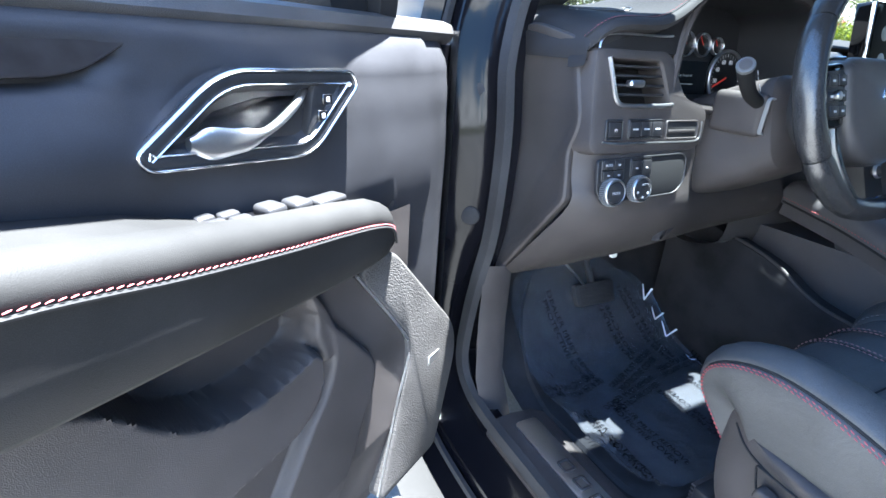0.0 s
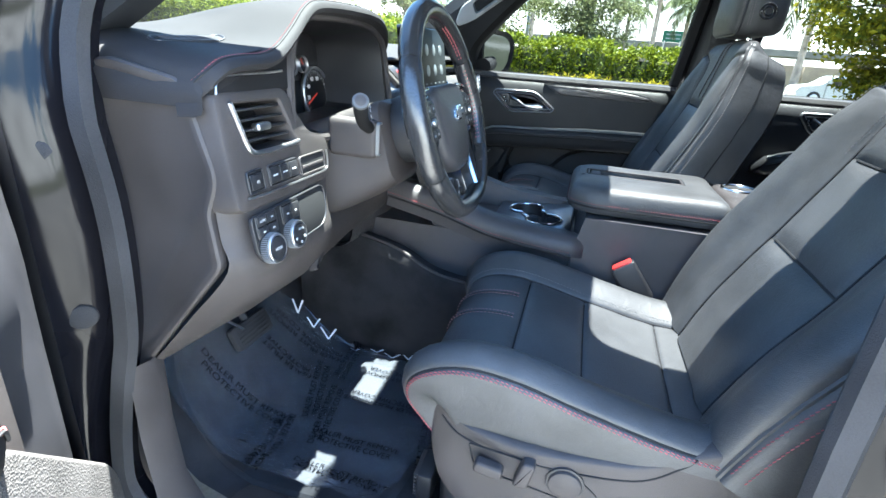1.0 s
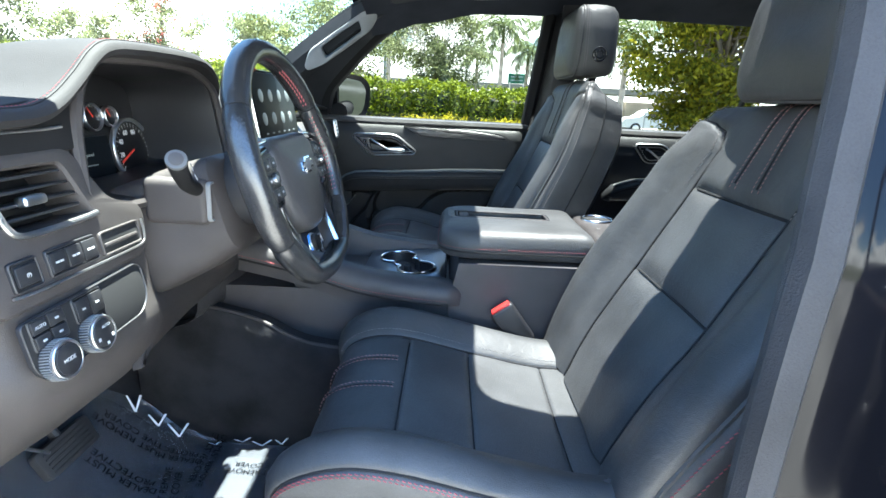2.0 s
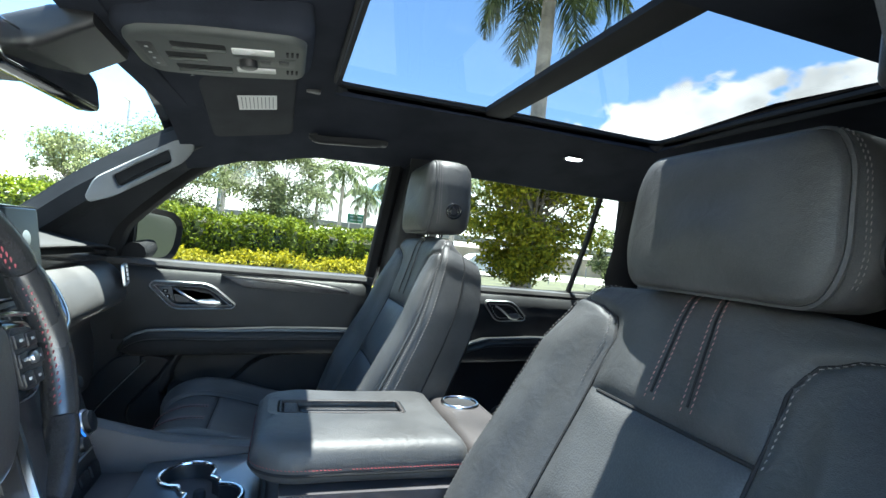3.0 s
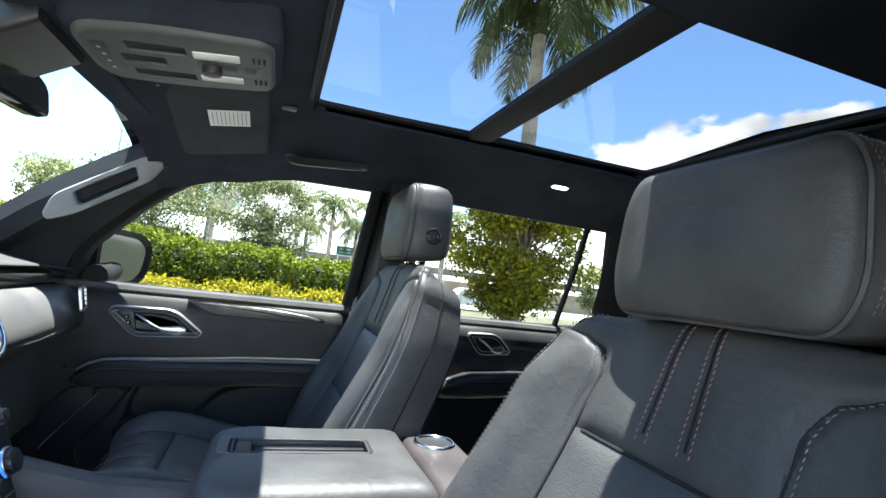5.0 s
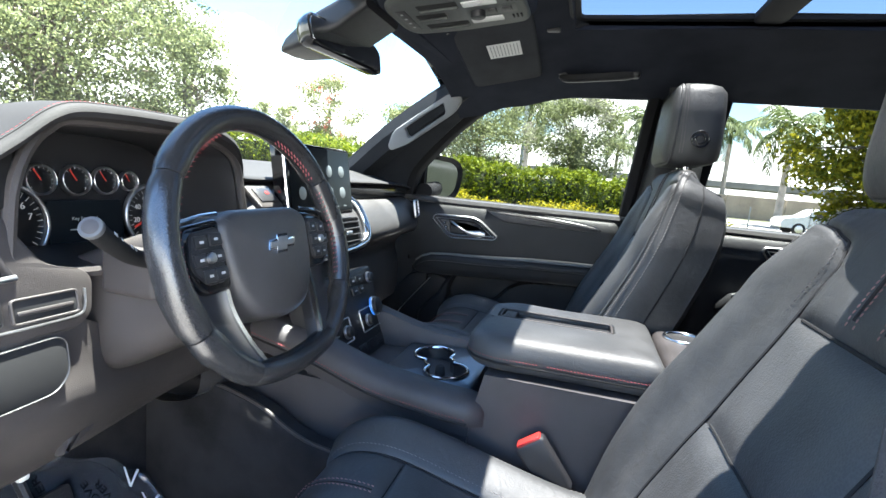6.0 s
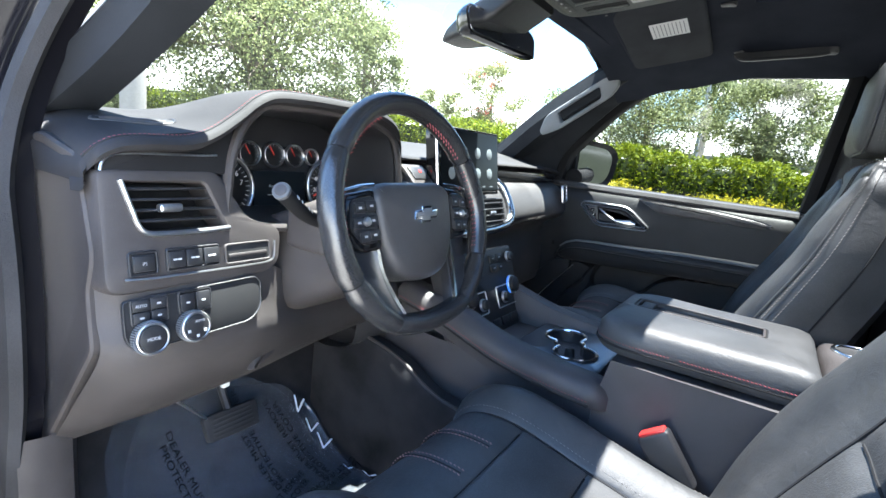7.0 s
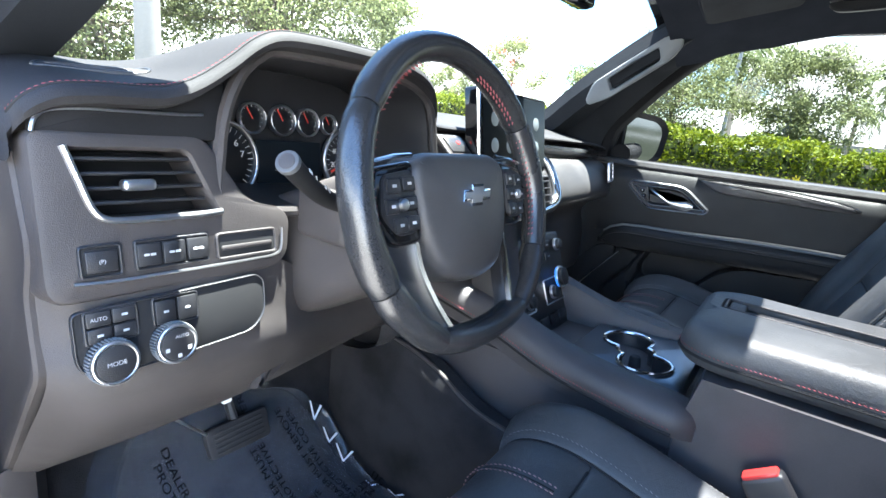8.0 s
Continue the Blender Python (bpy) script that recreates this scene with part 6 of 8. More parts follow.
# padded lid with its recessed grip channel
lid_o = rpoly([(-0.150, -0.185), (0.150, -0.185), (0.158, 0.12), (0.125, 0.168), (-0.125, 0.168), (-0.158, 0.12)], [0.02, 0.02, 0.05, 0.05, 0.05, 0.05], 5)
slot = rpoly([(-0.010, -0.100), (0.062, -0.100), (0.062, 0.128), (-0.010, 0.128)], 0.012, 4)
LMX = frm((0, 0, 1.138), (1, 0, 0), (0, 1, 0))
c = sum((Vector(p) for p in slot), Vector((0, 0))) / len(slot)
angs = sorted({round(math.atan2(p.y - c.y, p.x - c.x), 5) for p in list(lid_o) + list(slot)} | {round(-math.pi + 2 * math.pi * k / 80, 5) for k in range(80)})
o, h = [cast(lid_o, c, a) for a in angs], [cast(slot, c, a) for a in angs]
loops = []
for z, d in ((-0.062, 0.012), (-0.052, 0.002), (-0.035, 0.0), (-0.016, 0.004), (-0.005, 0.014), (0.0, 0.030)):
    loops.append(lift(LMX, [p + (c - p).normalized() * d for p in o], z))
loops.append(lift(LMX, [p.lerp(q, 0.5) for p, q in zip(o, h)], 0.003))
loops.append(lift(LMX, [q - (c - q).normalized() * 0.004 for q in h], 0.001))
loops.append(lift(LMX, h, -0.004))
loops.append(lift(LMX, h, -0.012))
bm = bmesh.new()
rings(bm, loops)
lid = part("lid", bm, LEATHER, con, "padded black leather lid")
bm = bmesh.new()
bezel(bm, LMX @ Matrix.Translation((0, 0, -0.001)), slot, 0.005, 0.003)
part("channel_trim", bm, PLASTIC, lid)
for k in range(3):
    bm = bmesh.new()
    rbox(bm, (0.008 + 0.018 * k, -0.01, -0.011), (0.012, 0.20, 0.004), 0.0015, 2, m=LMX)
    part("grip_rib", bm, PLASTIC_DARK, lid)
bm = bmesh.new()
rbox(bm, (0.026, 0.108, -0.006), (0.056, 0.026, 0.010), 0.004, 3, m=LMX)
part("latch", bm, PLASTIC, lid, "black lid latch")
pts = lift(LMX, [p + (c - p).normalized() * -0.0005 for p in o], -0.045)
part("seam", tube(bmesh.new(), pts, 0.0022, 6, closed=True), SEAM, lid)
part("stitching", stitches(lift(LMX, [p + (c - p).normalized() * -0.001 for p in o], -0.037), V(-1, 0, 0.2), 0.0036, 0.0022, 0.0005), STITCH_RED, lid)
# rear cap with another cup opening
bm = bmesh.new()
rbox(bm, (0, -0.245, 1.10), (0.30, 0.115, 0.05), 0.018, 3)
rc = part("rear_cap", bm, PLASTIC, con)
bm = bmesh.new()
bezel(bm, frm((0.09, -0.245, 1.124), (1, 0, 0), (0, 1, 0)), [Vector((0.042 * math.cos(a), 0.042 * math.sin(a))) for a in [2 * math.pi * k / 32 for k in range(32)]], 0.008, 0.007)
part("cup_ring", bm, CHROME, rc)
bm = bmesh.new()
cyl(bm, frm((0.09, -0.245, 1.1235), (1, 0, 0), (0, 1, 0)), 0.036, 0.003, 32, 0.0005)
part("cup_well", bm, SEAM, rc)
# map pocket on the driver's side of the console
pk = rpoly([(0.84, 0.60), (0.84, 0.985), (0.66, 0.950), (0.545, 0.925), (0.475, 0.882), (0.39, 0.868), (0.10, 0.85), (-0.26, 0.85), (-0.26, 0.60)], [0.01, 0.02, 0.05, 0.05, 0.04, 0.06, 0.05, 0.01, 0.01], 5)
bm = bmesh.new()
loops = [[V(x, p.x, p.y) for p in inset(pk, i)] for x, i in ((-0.165, 0.0), (-0.196, 0.0), (-0.2015, 0.002), (-0.204, 0.007))]
rings(bm, loops)
sp_ = part("side_panel", bm, CARPET, con, "carpeted lower console side")
bm = bmesh.new()
tube(bm, catmull([V(-0.199, a, b) for a, b in ((0.66, 0.951), (0.60, 0.940), (0.545, 0.922), (0.475, 0.886), (0.39, 0.869), (0.10, 0.852), (-0.2, 0.852))], 6), 0.004, 8)
part("pocket_edge", bm, PLASTIC, sp_)

# belt buckle standing between seat and console
bk_ = thing("belt_buckle", "black seat belt buckle with a red release button", "seat belt buckle", (-0.225, 0.02, 0.86))
BM = Matrix.Translation((-0.204, -0.028, 0.914)) @ Matrix.Rotation(radians(-37), 4, "X")
bm = bmesh.new()
rbox(bm, (0, 0, 0.040), (0.026, 0.054, 0.100), 0.007, 3, m=BM)
part("housing", bm, PLASTIC_DARK, bk_)
bm = bmesh.new()
rbox(bm, (0, 0, 0.0885), (0.021, 0.044, 0.010), 0.003, 2, m=BM)
part("release_button", bm, BUCKLE_RED, bk_, "red release button")
bm = bmesh.new()
rbox(bm, (0, 0, -0.02), (0.012, 0.04, 0.08), 0.004, 2, m=BM)
part("stem", bm, PLASTIC_DARK, bk_)

# ---- doors ----
HINGE = V(-0.938, 0.867, 0)
SWING = radians(-58.5)
FLIP = Matrix.Diagonal((-1, 1, 1, 1))
DRIVER = Matrix.Translation((0, 0, 0.027)) @ Matrix.Translation(HINGE) @ Matrix.Rotation(SWING, 4, "Z") @ Matrix.Translation(-HINGE) @ FLIP
PASS = Matrix()
PX = [(0.60, 0.835), (0.70, 0.812), (0.85, 0.803), (1.05, 0.802), (1.15, 0.800), (1.22, 0.803), (1.27, 0.808), (1.295, 0.818), (1.312, 0.834), (1.325, 0.852)]


def panel_x(z):
    return lerp_table(z, PX)


def on_panel(outline, lift_=0.0):
    """A frame for (y, z) outlines on the door's inner face: x of the frame runs forward, its z into the car."""
    return frm((0.803 - lift_, 0, 0), (0, 1, 0), (0, 0, 1))


def within(poly, Y, Z):
    """Distance inside (plus) or outside (minus) a polygon of (y, z) pairs, for arrays."""
    inside, best = np.zeros(Y.shape, bool), np.full(Y.shape, 9.0)
    for (a, b), (c, d) in zip(poly, poly[1:] + poly[:1]):
        f = np.clip(((Y - a) * (c - a) + (Z - b) * (d - b)) / ((c - a) ** 2 + (d - b) ** 2 + 1e-12), 0, 1)
        best = np.minimum(best, np.hypot(Y - a - f * (c - a), Z - b - f * (d - b)))
        with np.errstate(divide="ignore", invalid="ignore"):
            inside ^= ((b > Z) != (d > Z)) & (Y < (c - a) * (Z - b) / (d - b + 1e-12) + a)
    return np.where(inside, best, -best)


def relief(ya, yb, deep):
    """The lower door panel: pocket cover, ridge, step and surround in one moulded sheet."""
    ny, nz = 250, 150
    Y, Z = np.meshgrid(np.linspace(ya, yb, ny), np.linspace(0.58, 1.085, nz), indexing="ij")

    def raised(poly, height, soft):
        poly = [(p.x, p.y) for p in rpoly(poly, 0.03, 4)]
        f = np.clip(within(poly, Y, Z) / soft + 0.5, 0, 1)
        return height * f * f * (3 - 2 * f)

    out = raised([(0.44, 1.03), (0.555, 0.892), (0.560, 0.86), (0.505, 0.735), (0.40, 0.50), (0.66, 0.50), (0.70, 0.84), (0.52, 1.05)], 0.014, 0.010)
    step = raised([(0.40, 1.07), (0.555, 0.892), (0.560, 0.86), (0.505, 0.735), (0.40, 0.50), (0.10, 0.50), (0.37, 0.76), (0.42, 0.84), (0.465, 0.90), (0.472, 0.95), (0.44, 1.03)], 0.026, 0.012)
    field = raised([(0.46, 1.07), (0.49, 0.90), (0.40, 0.5), (-0.4, 0.5), (-0.4, 1.10)], 0.006, 0.02)
    cover = raised([(0.452, 0.952), (0.452, 0.90), (0.415, 0.862), (0.30, 0.846), (-0.4, 0.80), (-0.4, 1.12), (0.16, 1.062), (0.225, 1.030), (0.262, 0.985), (0.305, 0.956), (0.36, 0.945), (0.438, 0.962)], 0.030, 0.007)
    front = raised([(0.445, 0.97), (0.462, 0.92), (0.49, 0.95), (0.475, 1.00), (0.42, 1.08), (0.40, 1.06), (0.435, 1.0)], 0.024, 0.014)
    H = np.maximum.reduce([out, step, field, cover, front])
    well = raised([(0.440, 0.962), (0.36, 0.943), (0.300, 0.954), (0.258, 0.985), (0.222, 1.03), (0.16, 1.064), (-0.3, 1.10), (0.40, 1.10), (0.425, 1.05), (0.447, 1.0)], 0.030, 0.009)
    X = 0.801 - H * np.clip(1 - well / 0.030, 0, 1) + well * deep + np.clip((0.72 - Z) / 0.12, 0, 1) * 0.02
    vs = np.stack([X, Y, Z], -1).reshape(-1, 3)
    bm = bmesh.new()
    bv = [bm.verts.new(v) for v in vs.tolist()]
    for a in range(ny - 1):
        for b in range(nz - 1):
            q = a * nz + b
            bm.faces.new((bv[q], bv[q + 1], bv[q + nz + 1], bv[q + nz]))
    return bm


def door(name, label, M, y0, y1, front, window, glass_mat, open_glass=False):
    """A door: lining, belt cap, handle set, armrest, lower pocket, frame and pane, painted outside."""
    d = thing(name, label, "car door", (M @ V(0.85, (y0 + y1) / 2, 0.6)))
    flip = M.determinant() < 0

    def put(pn, bm, mat, parent=None, lab="", angle=42):
        bm.transform(M)
        return part(pn, bm, mat, d if parent is None else parent, lab, angle)

    IN = Matrix(((0, 0, -1, 0.803), (1, 0, 0, 0), (0, 1, 0, 0), (0, 0, 0, 1)))   # (y, z) to the panel, third axis inward

    zs = [0.60, 0.66, 0.72, 0.80, 0.88, 0.96, 1.04, 1.10, 1.14, 1.17, 1.19, 1.205, 1.22, 1.235, 1.248, 1.256, 1.262, 1.268, 1.28, 1.292, 1.302, 1.31, 1.318, 1.325]
    ys = sorted([y0 + (y1 - y0) * k / 52 for k in range(53)] + ([0.712, 0.716, 0.618, 0.622] if front else []), reverse=True)
    loops = []
    for y in ys:
        edge = 0.02 * max(0, abs((y - (y0 + y1) / 2) / ((y1 - y0) / 2)) - 0.93) / 0.07
        wave = 0.0
        loops.append([V((0.838 if front and z < 1.05 and y < 0.62 else panel_x(z)) + 0.010 * (front and flip and (y > 0.714 or (z < 1.065 and y > 0.62))) + lerp_table(z, [(1.205, 0.0), (1.262, 0.022), (1.275, 0.020), (1.300, 0.0)]) * (front and flip) * lerp_table(y, [(0.29, 1.0), (0.42, 0.0)]) + abs(edge) - (0.020 * lerp_table(z - 0.034 * lerp_table(y, [(0.25, 0.0), (0.345, 1.0)]), [(1.13, 0.0), (1.236, 1.0), (1.254, 1.0), (1.263, 0.0)]) * lerp_table(y, [(0.26, 1.0), (0.37, 0.0)]) if front and flip else 0.0), y, z) for z in zs])
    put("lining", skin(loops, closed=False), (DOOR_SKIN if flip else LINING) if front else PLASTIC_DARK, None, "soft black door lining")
    # belt cap
    bm = bmesh.new()
    sweep(bm, [V(0, y0, 0), V(0, (y0 + y1) / 2, 0), V(0, y1, 0)], [(-0.834, 1.306), (-0.828, 1.316), (-0.834, 1.328), (-0.85, 1.333), (-0.872, 1.332), (-0.876, 1.30), (-0.85, 1.295)])
    bm.verts.ensure_lookup_table()
    for v in bm.verts:
        v.co.x = abs(v.co.x)
    put("belt_cap", bm, SOFT)
    bm = bmesh.new()
    rbox(bm, (0.879, (y0 + y1) / 2, 1.322), (0.010, abs(y1 - y0) - 0.04, 0.024), 0.003)
    put("belt_seal", bm, RUBBER)

    # handle set
    sh = 0.0 if front else -1.03
    q = [(0.527 + sh, 1.252), (0.517 + sh, 1.268), (0.366 + sh, 1.271), (0.288 + sh, 1.213), (0.298 + sh, 1.199), (0.460 + sh, 1.189)]
    if not front:
        q = [(-0.575 + (a - 0.527 - sh) * 0.72, 1.246 + (b - 1.23)) for a, b in q]
    else:
        q = [(0.408 + (a - 0.408) * 1.07, 1.230 + (b - 1.230) * 1.09) for a, b in q]
    bz = rpoly(q, [0.010, 0.012, 0.030, 0.010, 0.012, 0.025], 5)
    hm = IN @ Matrix.Translation((0, 0, 0.009 if front else 0.004))
    bm = bmesh.new()
    rings(bm, [lift(hm, bz, -0.016), lift(hm, bz, 0.0)], caps=(False, False))
    bezel(bm, hm, bz, 0.004, 0.006)
    hb = put("handle_bezel", bm, CHROME if flip else SILVER, None, "chrome bezel round the door handle")
    bm = bmesh.new()
    bezel(bm, hm, inset([Vector(p) for p in bz], 0.0035), 0.010, 0.004, 0.5)
    put("bezel_band", bm, PLASTIC_DARK, hb)
    inner = inset([Vector(p) for p in bz], 0.0125)
    bm = bmesh.new()
    bezel(bm, hm, inner, 0.0028, 0.005)
    put("inner_ring", bm, CHROME if flip else SILVER, hb)
    inner = inset(inner, 0.002)
    bm = bmesh.new()
    rings(bm, [lift(hm, inner, 0.003), lift(hm, inset(inner, 0.002), 0.001), lift(hm, inset(inner, 0.004), -0.004), lift(hm, inset(inner, 0.007), -0.0075), lift(hm, inset(inner, 0.012), -0.008)], caps=(False, True))
    put("handle_cup", bm, PLASTIC_DARK, hb)
    c = sum((Vector(p) for p in bz), Vector((0, 0))) / len(bz)
    k = 1.0 if front else 0.72
    lev = [hm @ V(c.x + a * k, c.y + b, e) for a, b, e in ((0.055, 0.018, -0.010), (0.03, 0.006, 0.004), (0.0, -0.010, 0.008), (-0.025, -0.018, 0.006), (-0.055, -0.019, 0.004), (-0.082, -0.017, 0.002))]
    lp = catmull(lev, 6)
    bm = bmesh.new()
    loops = []
    for i, (p, (t, s_, u)) in enumerate(zip(lp, frames(lp, up=(-1, 0, 0)))):
        f = i / (len(lp) - 1)
        w = lerp_table(f, [(0, 0.004), (0.45, 0.004), (0.65, 0.011), (0.85, 0.014), (1, 0.006)])
        loops.append([p + s_ * (w * math.cos(a)) + u * (0.005 * math.sin(a)) for a in [2 * math.pi * j / 12 for j in range(12)]])
    put("lever", skin(loops), SILVER, hb, "satin silver release lever")
    bm = bmesh.new()
    plate(bm, hm @ Matrix.Translation((0, 0, -0.012)), rpoly([(c.x + 0.048 * k, c.y - 0.026), (c.x + 0.085 * k, c.y - 0.012), (c.x + 0.10 * k, c.y + 0.026), (c.x + 0.060 * k, c.y + 0.026)], 0.006), 0.014, 0.003)
    lk = put("lock_switch", bm, PLASTIC_DARK, hb)
    for dy_, dz_ in ((0.069, -0.006), (0.076, 0.010)):
        bm = bmesh.new()
        rbox(bm, (c.x + dy_ * k, c.y + dz_, 0.0032), (0.014, 0.011, 0.003), 0.001, 1, m=hm)
        kk = put("key", bm, PIANO, lk)
        bm = bmesh.new()
        rbox(bm, (c.x + dy_ * k, c.y + dz_, 0.0049), (0.005, 0.005, 0.0005), 0.0002, 1, m=hm)
        put("mark", bm, WHITE_INK, lk)

    if front:
        # wood-grain wedge with a bright upper line
        wp = rpoly([(0.338, 1.3035), (0.262, 1.266), (-0.045, 1.266), (-0.078, 1.273), (-0.045, 1.287), (0.10, 1.3005)], [0.004, 0.02, 0.02, 0.006, 0.05, 0.1], 4)
        bm = bmesh.new()
        plate(bm, IN @ Matrix.Translation((0, 0, -0.012)), wp, 0.015, 0.003)
        for v in bm.verts:
            v.co.x += max(0, v.co.z - 1.28) * 0.55 + 0.016 * flip
        wd = put("wood_strip", bm, WOOD, None, "dark wood-grain trim strip")
        bm = bmesh.new()
        tube(bm, [V(0.803 - 0.002 + 0.016 * flip + max(0, z - 1.28) * 0.55, y, z) for y, z in [(p.x, p.y) for p in catmull([V(0.335, 1.3045, 0), V(0.2, 1.3035, 0), V(0.08, 1.3015, 0), V(-0.04, 1.2885, 0), V(-0.078, 1.274, 0)], 6)]], 0.002, 6)
        put("bright_line", bm, CHROME, wd)

    # armrest: a long padded wedge
    if front:
        rows = ((0.598, 1.066, 1.052, 0.785), (0.580, 1.088, 1.046, 0.765), (0.555, 1.108, 1.042, 0.752), (0.515, 1.124, 1.045, 0.742), (0.45, 1.131, 1.050, 0.733), (0.36, 1.135, 1.058, 0.722), (0.26, 1.141, 1.066, 0.712), (0.16, 1.149, 1.073, 0.704), (0.02, 1.155, 1.080, 0.700), (-0.12, 1.158, 1.083, 0.706), (-0.15, 1.156, 1.088, 0.730))
    else:
        rows = ((-0.465, 1.080, 1.060, 0.775), (-0.50, 1.120, 1.055, 0.745), (-0.58, 1.148, 1.062, 0.73), (-0.75, 1.160, 1.075, 0.722), (-1.0, 1.163, 1.085, 0.722), (-1.19, 1.160, 1.09, 0.735))
    if flip:
        rows = [(y, zt + 0.034 * min(1, max(0, (0.50 - y) / 0.34)) + 0.008 * (y < 0.56), zb, xi) for y, zt, zb, xi in rows]
    loops = []
    for y, zt, zb, xi in rows:
        w = 0.806 - xi
        rec = 0.016 * (flip and 0.28 < y < 0.53)
        loops.append([V(0.812, y, zt - 0.006 - rec), V(0.790, y, zt - rec), V(xi + 0.030, y, zt - 0.5 * rec), V(xi + 0.024, y, zt + 0.001), V(xi + 0.010, y, zt - 0.003), V(xi + 0.002, y, zt - 0.012), V(xi, y, zt - 0.022), V(xi + 0.002, y, zt - 0.028), V(xi + 0.001, y, (zt * 0.4 + zb * 0.6)),
                      V(xi + 0.006, y, zb + 0.012), V(xi + 0.016, y, zb + 0.002), V(xi + 0.03, y, zb), V(0.812, y, zb - 0.01)])
    smooth = []
    for a, b in zip(loops, loops[1:]):
        for t in (0, 0.34, 0.67):
            smooth.append([p.lerp(q_, t) for p, q_ in zip(a, b)])
    smooth.append(loops[-1])
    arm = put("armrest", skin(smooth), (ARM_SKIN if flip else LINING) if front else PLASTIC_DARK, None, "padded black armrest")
    line = catmull([V(xi - 0.0008, y, zt - 0.025) for y, zt, zb, xi in rows[1:]], 6)
    put("stitching", stitches(line, V(-1, 0, 0.2), 0.0045, 0.0018, 0.0007), STITCH_RED if flip else STITCH_GREY, arm)
    put("seam", tube(bmesh.new(), [p + V(0.0005, 0, -0.004) for p in line], 0.0018, 6), SEAM, arm)
    if not flip:
        bm = bmesh.new()
        tube(bm, [V(xi + 0.012, y, zt + 0.0005) for y, zt, zb, xi in rows[1:]], 0.0042, 8)
        put("arm_trim", bm, GREYTRIM, arm)

    if front:
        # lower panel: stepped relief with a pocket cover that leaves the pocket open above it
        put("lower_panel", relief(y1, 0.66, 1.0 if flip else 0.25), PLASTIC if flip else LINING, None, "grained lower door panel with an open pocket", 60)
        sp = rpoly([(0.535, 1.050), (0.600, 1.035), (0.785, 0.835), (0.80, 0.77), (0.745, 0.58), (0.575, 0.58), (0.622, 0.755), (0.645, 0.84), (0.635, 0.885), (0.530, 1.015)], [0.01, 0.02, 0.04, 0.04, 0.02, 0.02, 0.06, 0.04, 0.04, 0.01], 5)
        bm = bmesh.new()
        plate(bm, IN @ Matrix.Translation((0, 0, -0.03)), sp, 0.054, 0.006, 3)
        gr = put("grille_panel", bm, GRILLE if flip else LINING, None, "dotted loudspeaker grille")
        bm = bmesh.new()
        tube(bm, [IN @ V(a, b, 0.021) for a, b in [(p.x, p.y) for p in catmull([V(0.520, 1.027, 0), V(0.630, 0.888, 0), V(0.645, 0.84, 0), V(0.615, 0.755, 0), V(0.572, 0.60, 0)], 6)]], 0.0022, 6)
        put("grille_edge", bm, SILVER, gr)
        bm = bmesh.new()
        rbox(bm, (0.718, 0.797, 0.0245), (0.034, 0.018, 0.003), 0.001, 1, m=IN @ Matrix.Rotation(radians(0), 4, "Z"))
        bd = put("badge", bm, SILVER, gr, "small silver maker's badge")
        # switch island on the armrest
        if flip:
            bm = bmesh.new()
            isl = rpoly([(0.50, 0.762), (0.51, 0.796), (0.30, 0.796), (0.29, 0.748)], 0.012)
            TOP = Matrix(((0, 1, 0, 0), (1, 0, 0, 0), (0, 0, 1, 1.125), (0, 0, 0, 1)))
            plate(bm, TOP @ Matrix.Translation((0, 0, -0.01)), isl, 0.026, 0.003)
            for v in bm.verts:
                v.co.z += 0.10 * (0.42 - v.co.y)
            si = put("switch_island", bm, PIANO, arm)
            for kx, ky, w, h, hh in ((0.470, 0.780, 0.042, 0.024, 0.008), (0.425, 0.777, 0.024, 0.026, 0.011), (0.390, 0.775, 0.024, 0.026, 0.011), (0.350, 0.783, 0.020, 0.013, 0.007), (0.350, 0.766, 0.020, 0.012, 0.007), (0.326, 0.783, 0.018, 0.013, 0.007), (0.326, 0.766, 0.018, 0.012, 0.007)):
                bm = bmesh.new()
                rbox(bm, (kx, ky, 0.0155 + hh / 2 + 0.10 * (0.42 - kx)), (w, h, hh), 0.005, 3, m=TOP)
                put("window_switch", bm, PLASTIC_DARK, si)

    # outer shell, edges and window frame
    bm = bmesh.new()
    loops = [[V(x, y, z) for x, z in ((0.842, 0.58), (0.842, 1.30), (0.915, 1.315), (0.955, 1.22), (0.968, 0.95), (0.94, 0.50), (0.90, 0.47), (0.86, 0.50))] for y in (y0 + 0.035 * (1 if front else 0), y0 - 0.02, y1 + 0.02, y1)]
    rings(bm, loops)
    put("outer_skin", bm, PAINT, None, "gloss black outer door skin")
    w2 = [Vector(p) for p in window]

    def xw(z):
        return 0.872 - 0.13 * max(0.0, (z - 1.31) / 0.46) ** 1.15

    ring_loops = []
    for o_, dx in ((0.0, -0.006), (-0.006, -0.022), (-0.030, -0.030), (-0.046, -0.012), (-0.046, 0.030), (-0.004, 0.034)):
        ring_loops.append([V(xw(p.y) + dx, p.x, p.y) for p in inset(w2, o_)])
    put("window_frame", skin(ring_loops, wrap=True), FRAME_BLACK)
    bm = bmesh.new()
    cw = sum(w2, Vector((0, 0))) / len(w2)
    rings(bm, [[V(xw(p.y) + 0.010, p.x, p.y) for p in [cw + (p - cw) * f for p in w2]] for f in (1.01, 0.5, 0.02)], caps=(False, True))
    if flip:
        bm.free()
    else:
        put("pane", bm, glass_mat, None, angle=0)
    return d, put


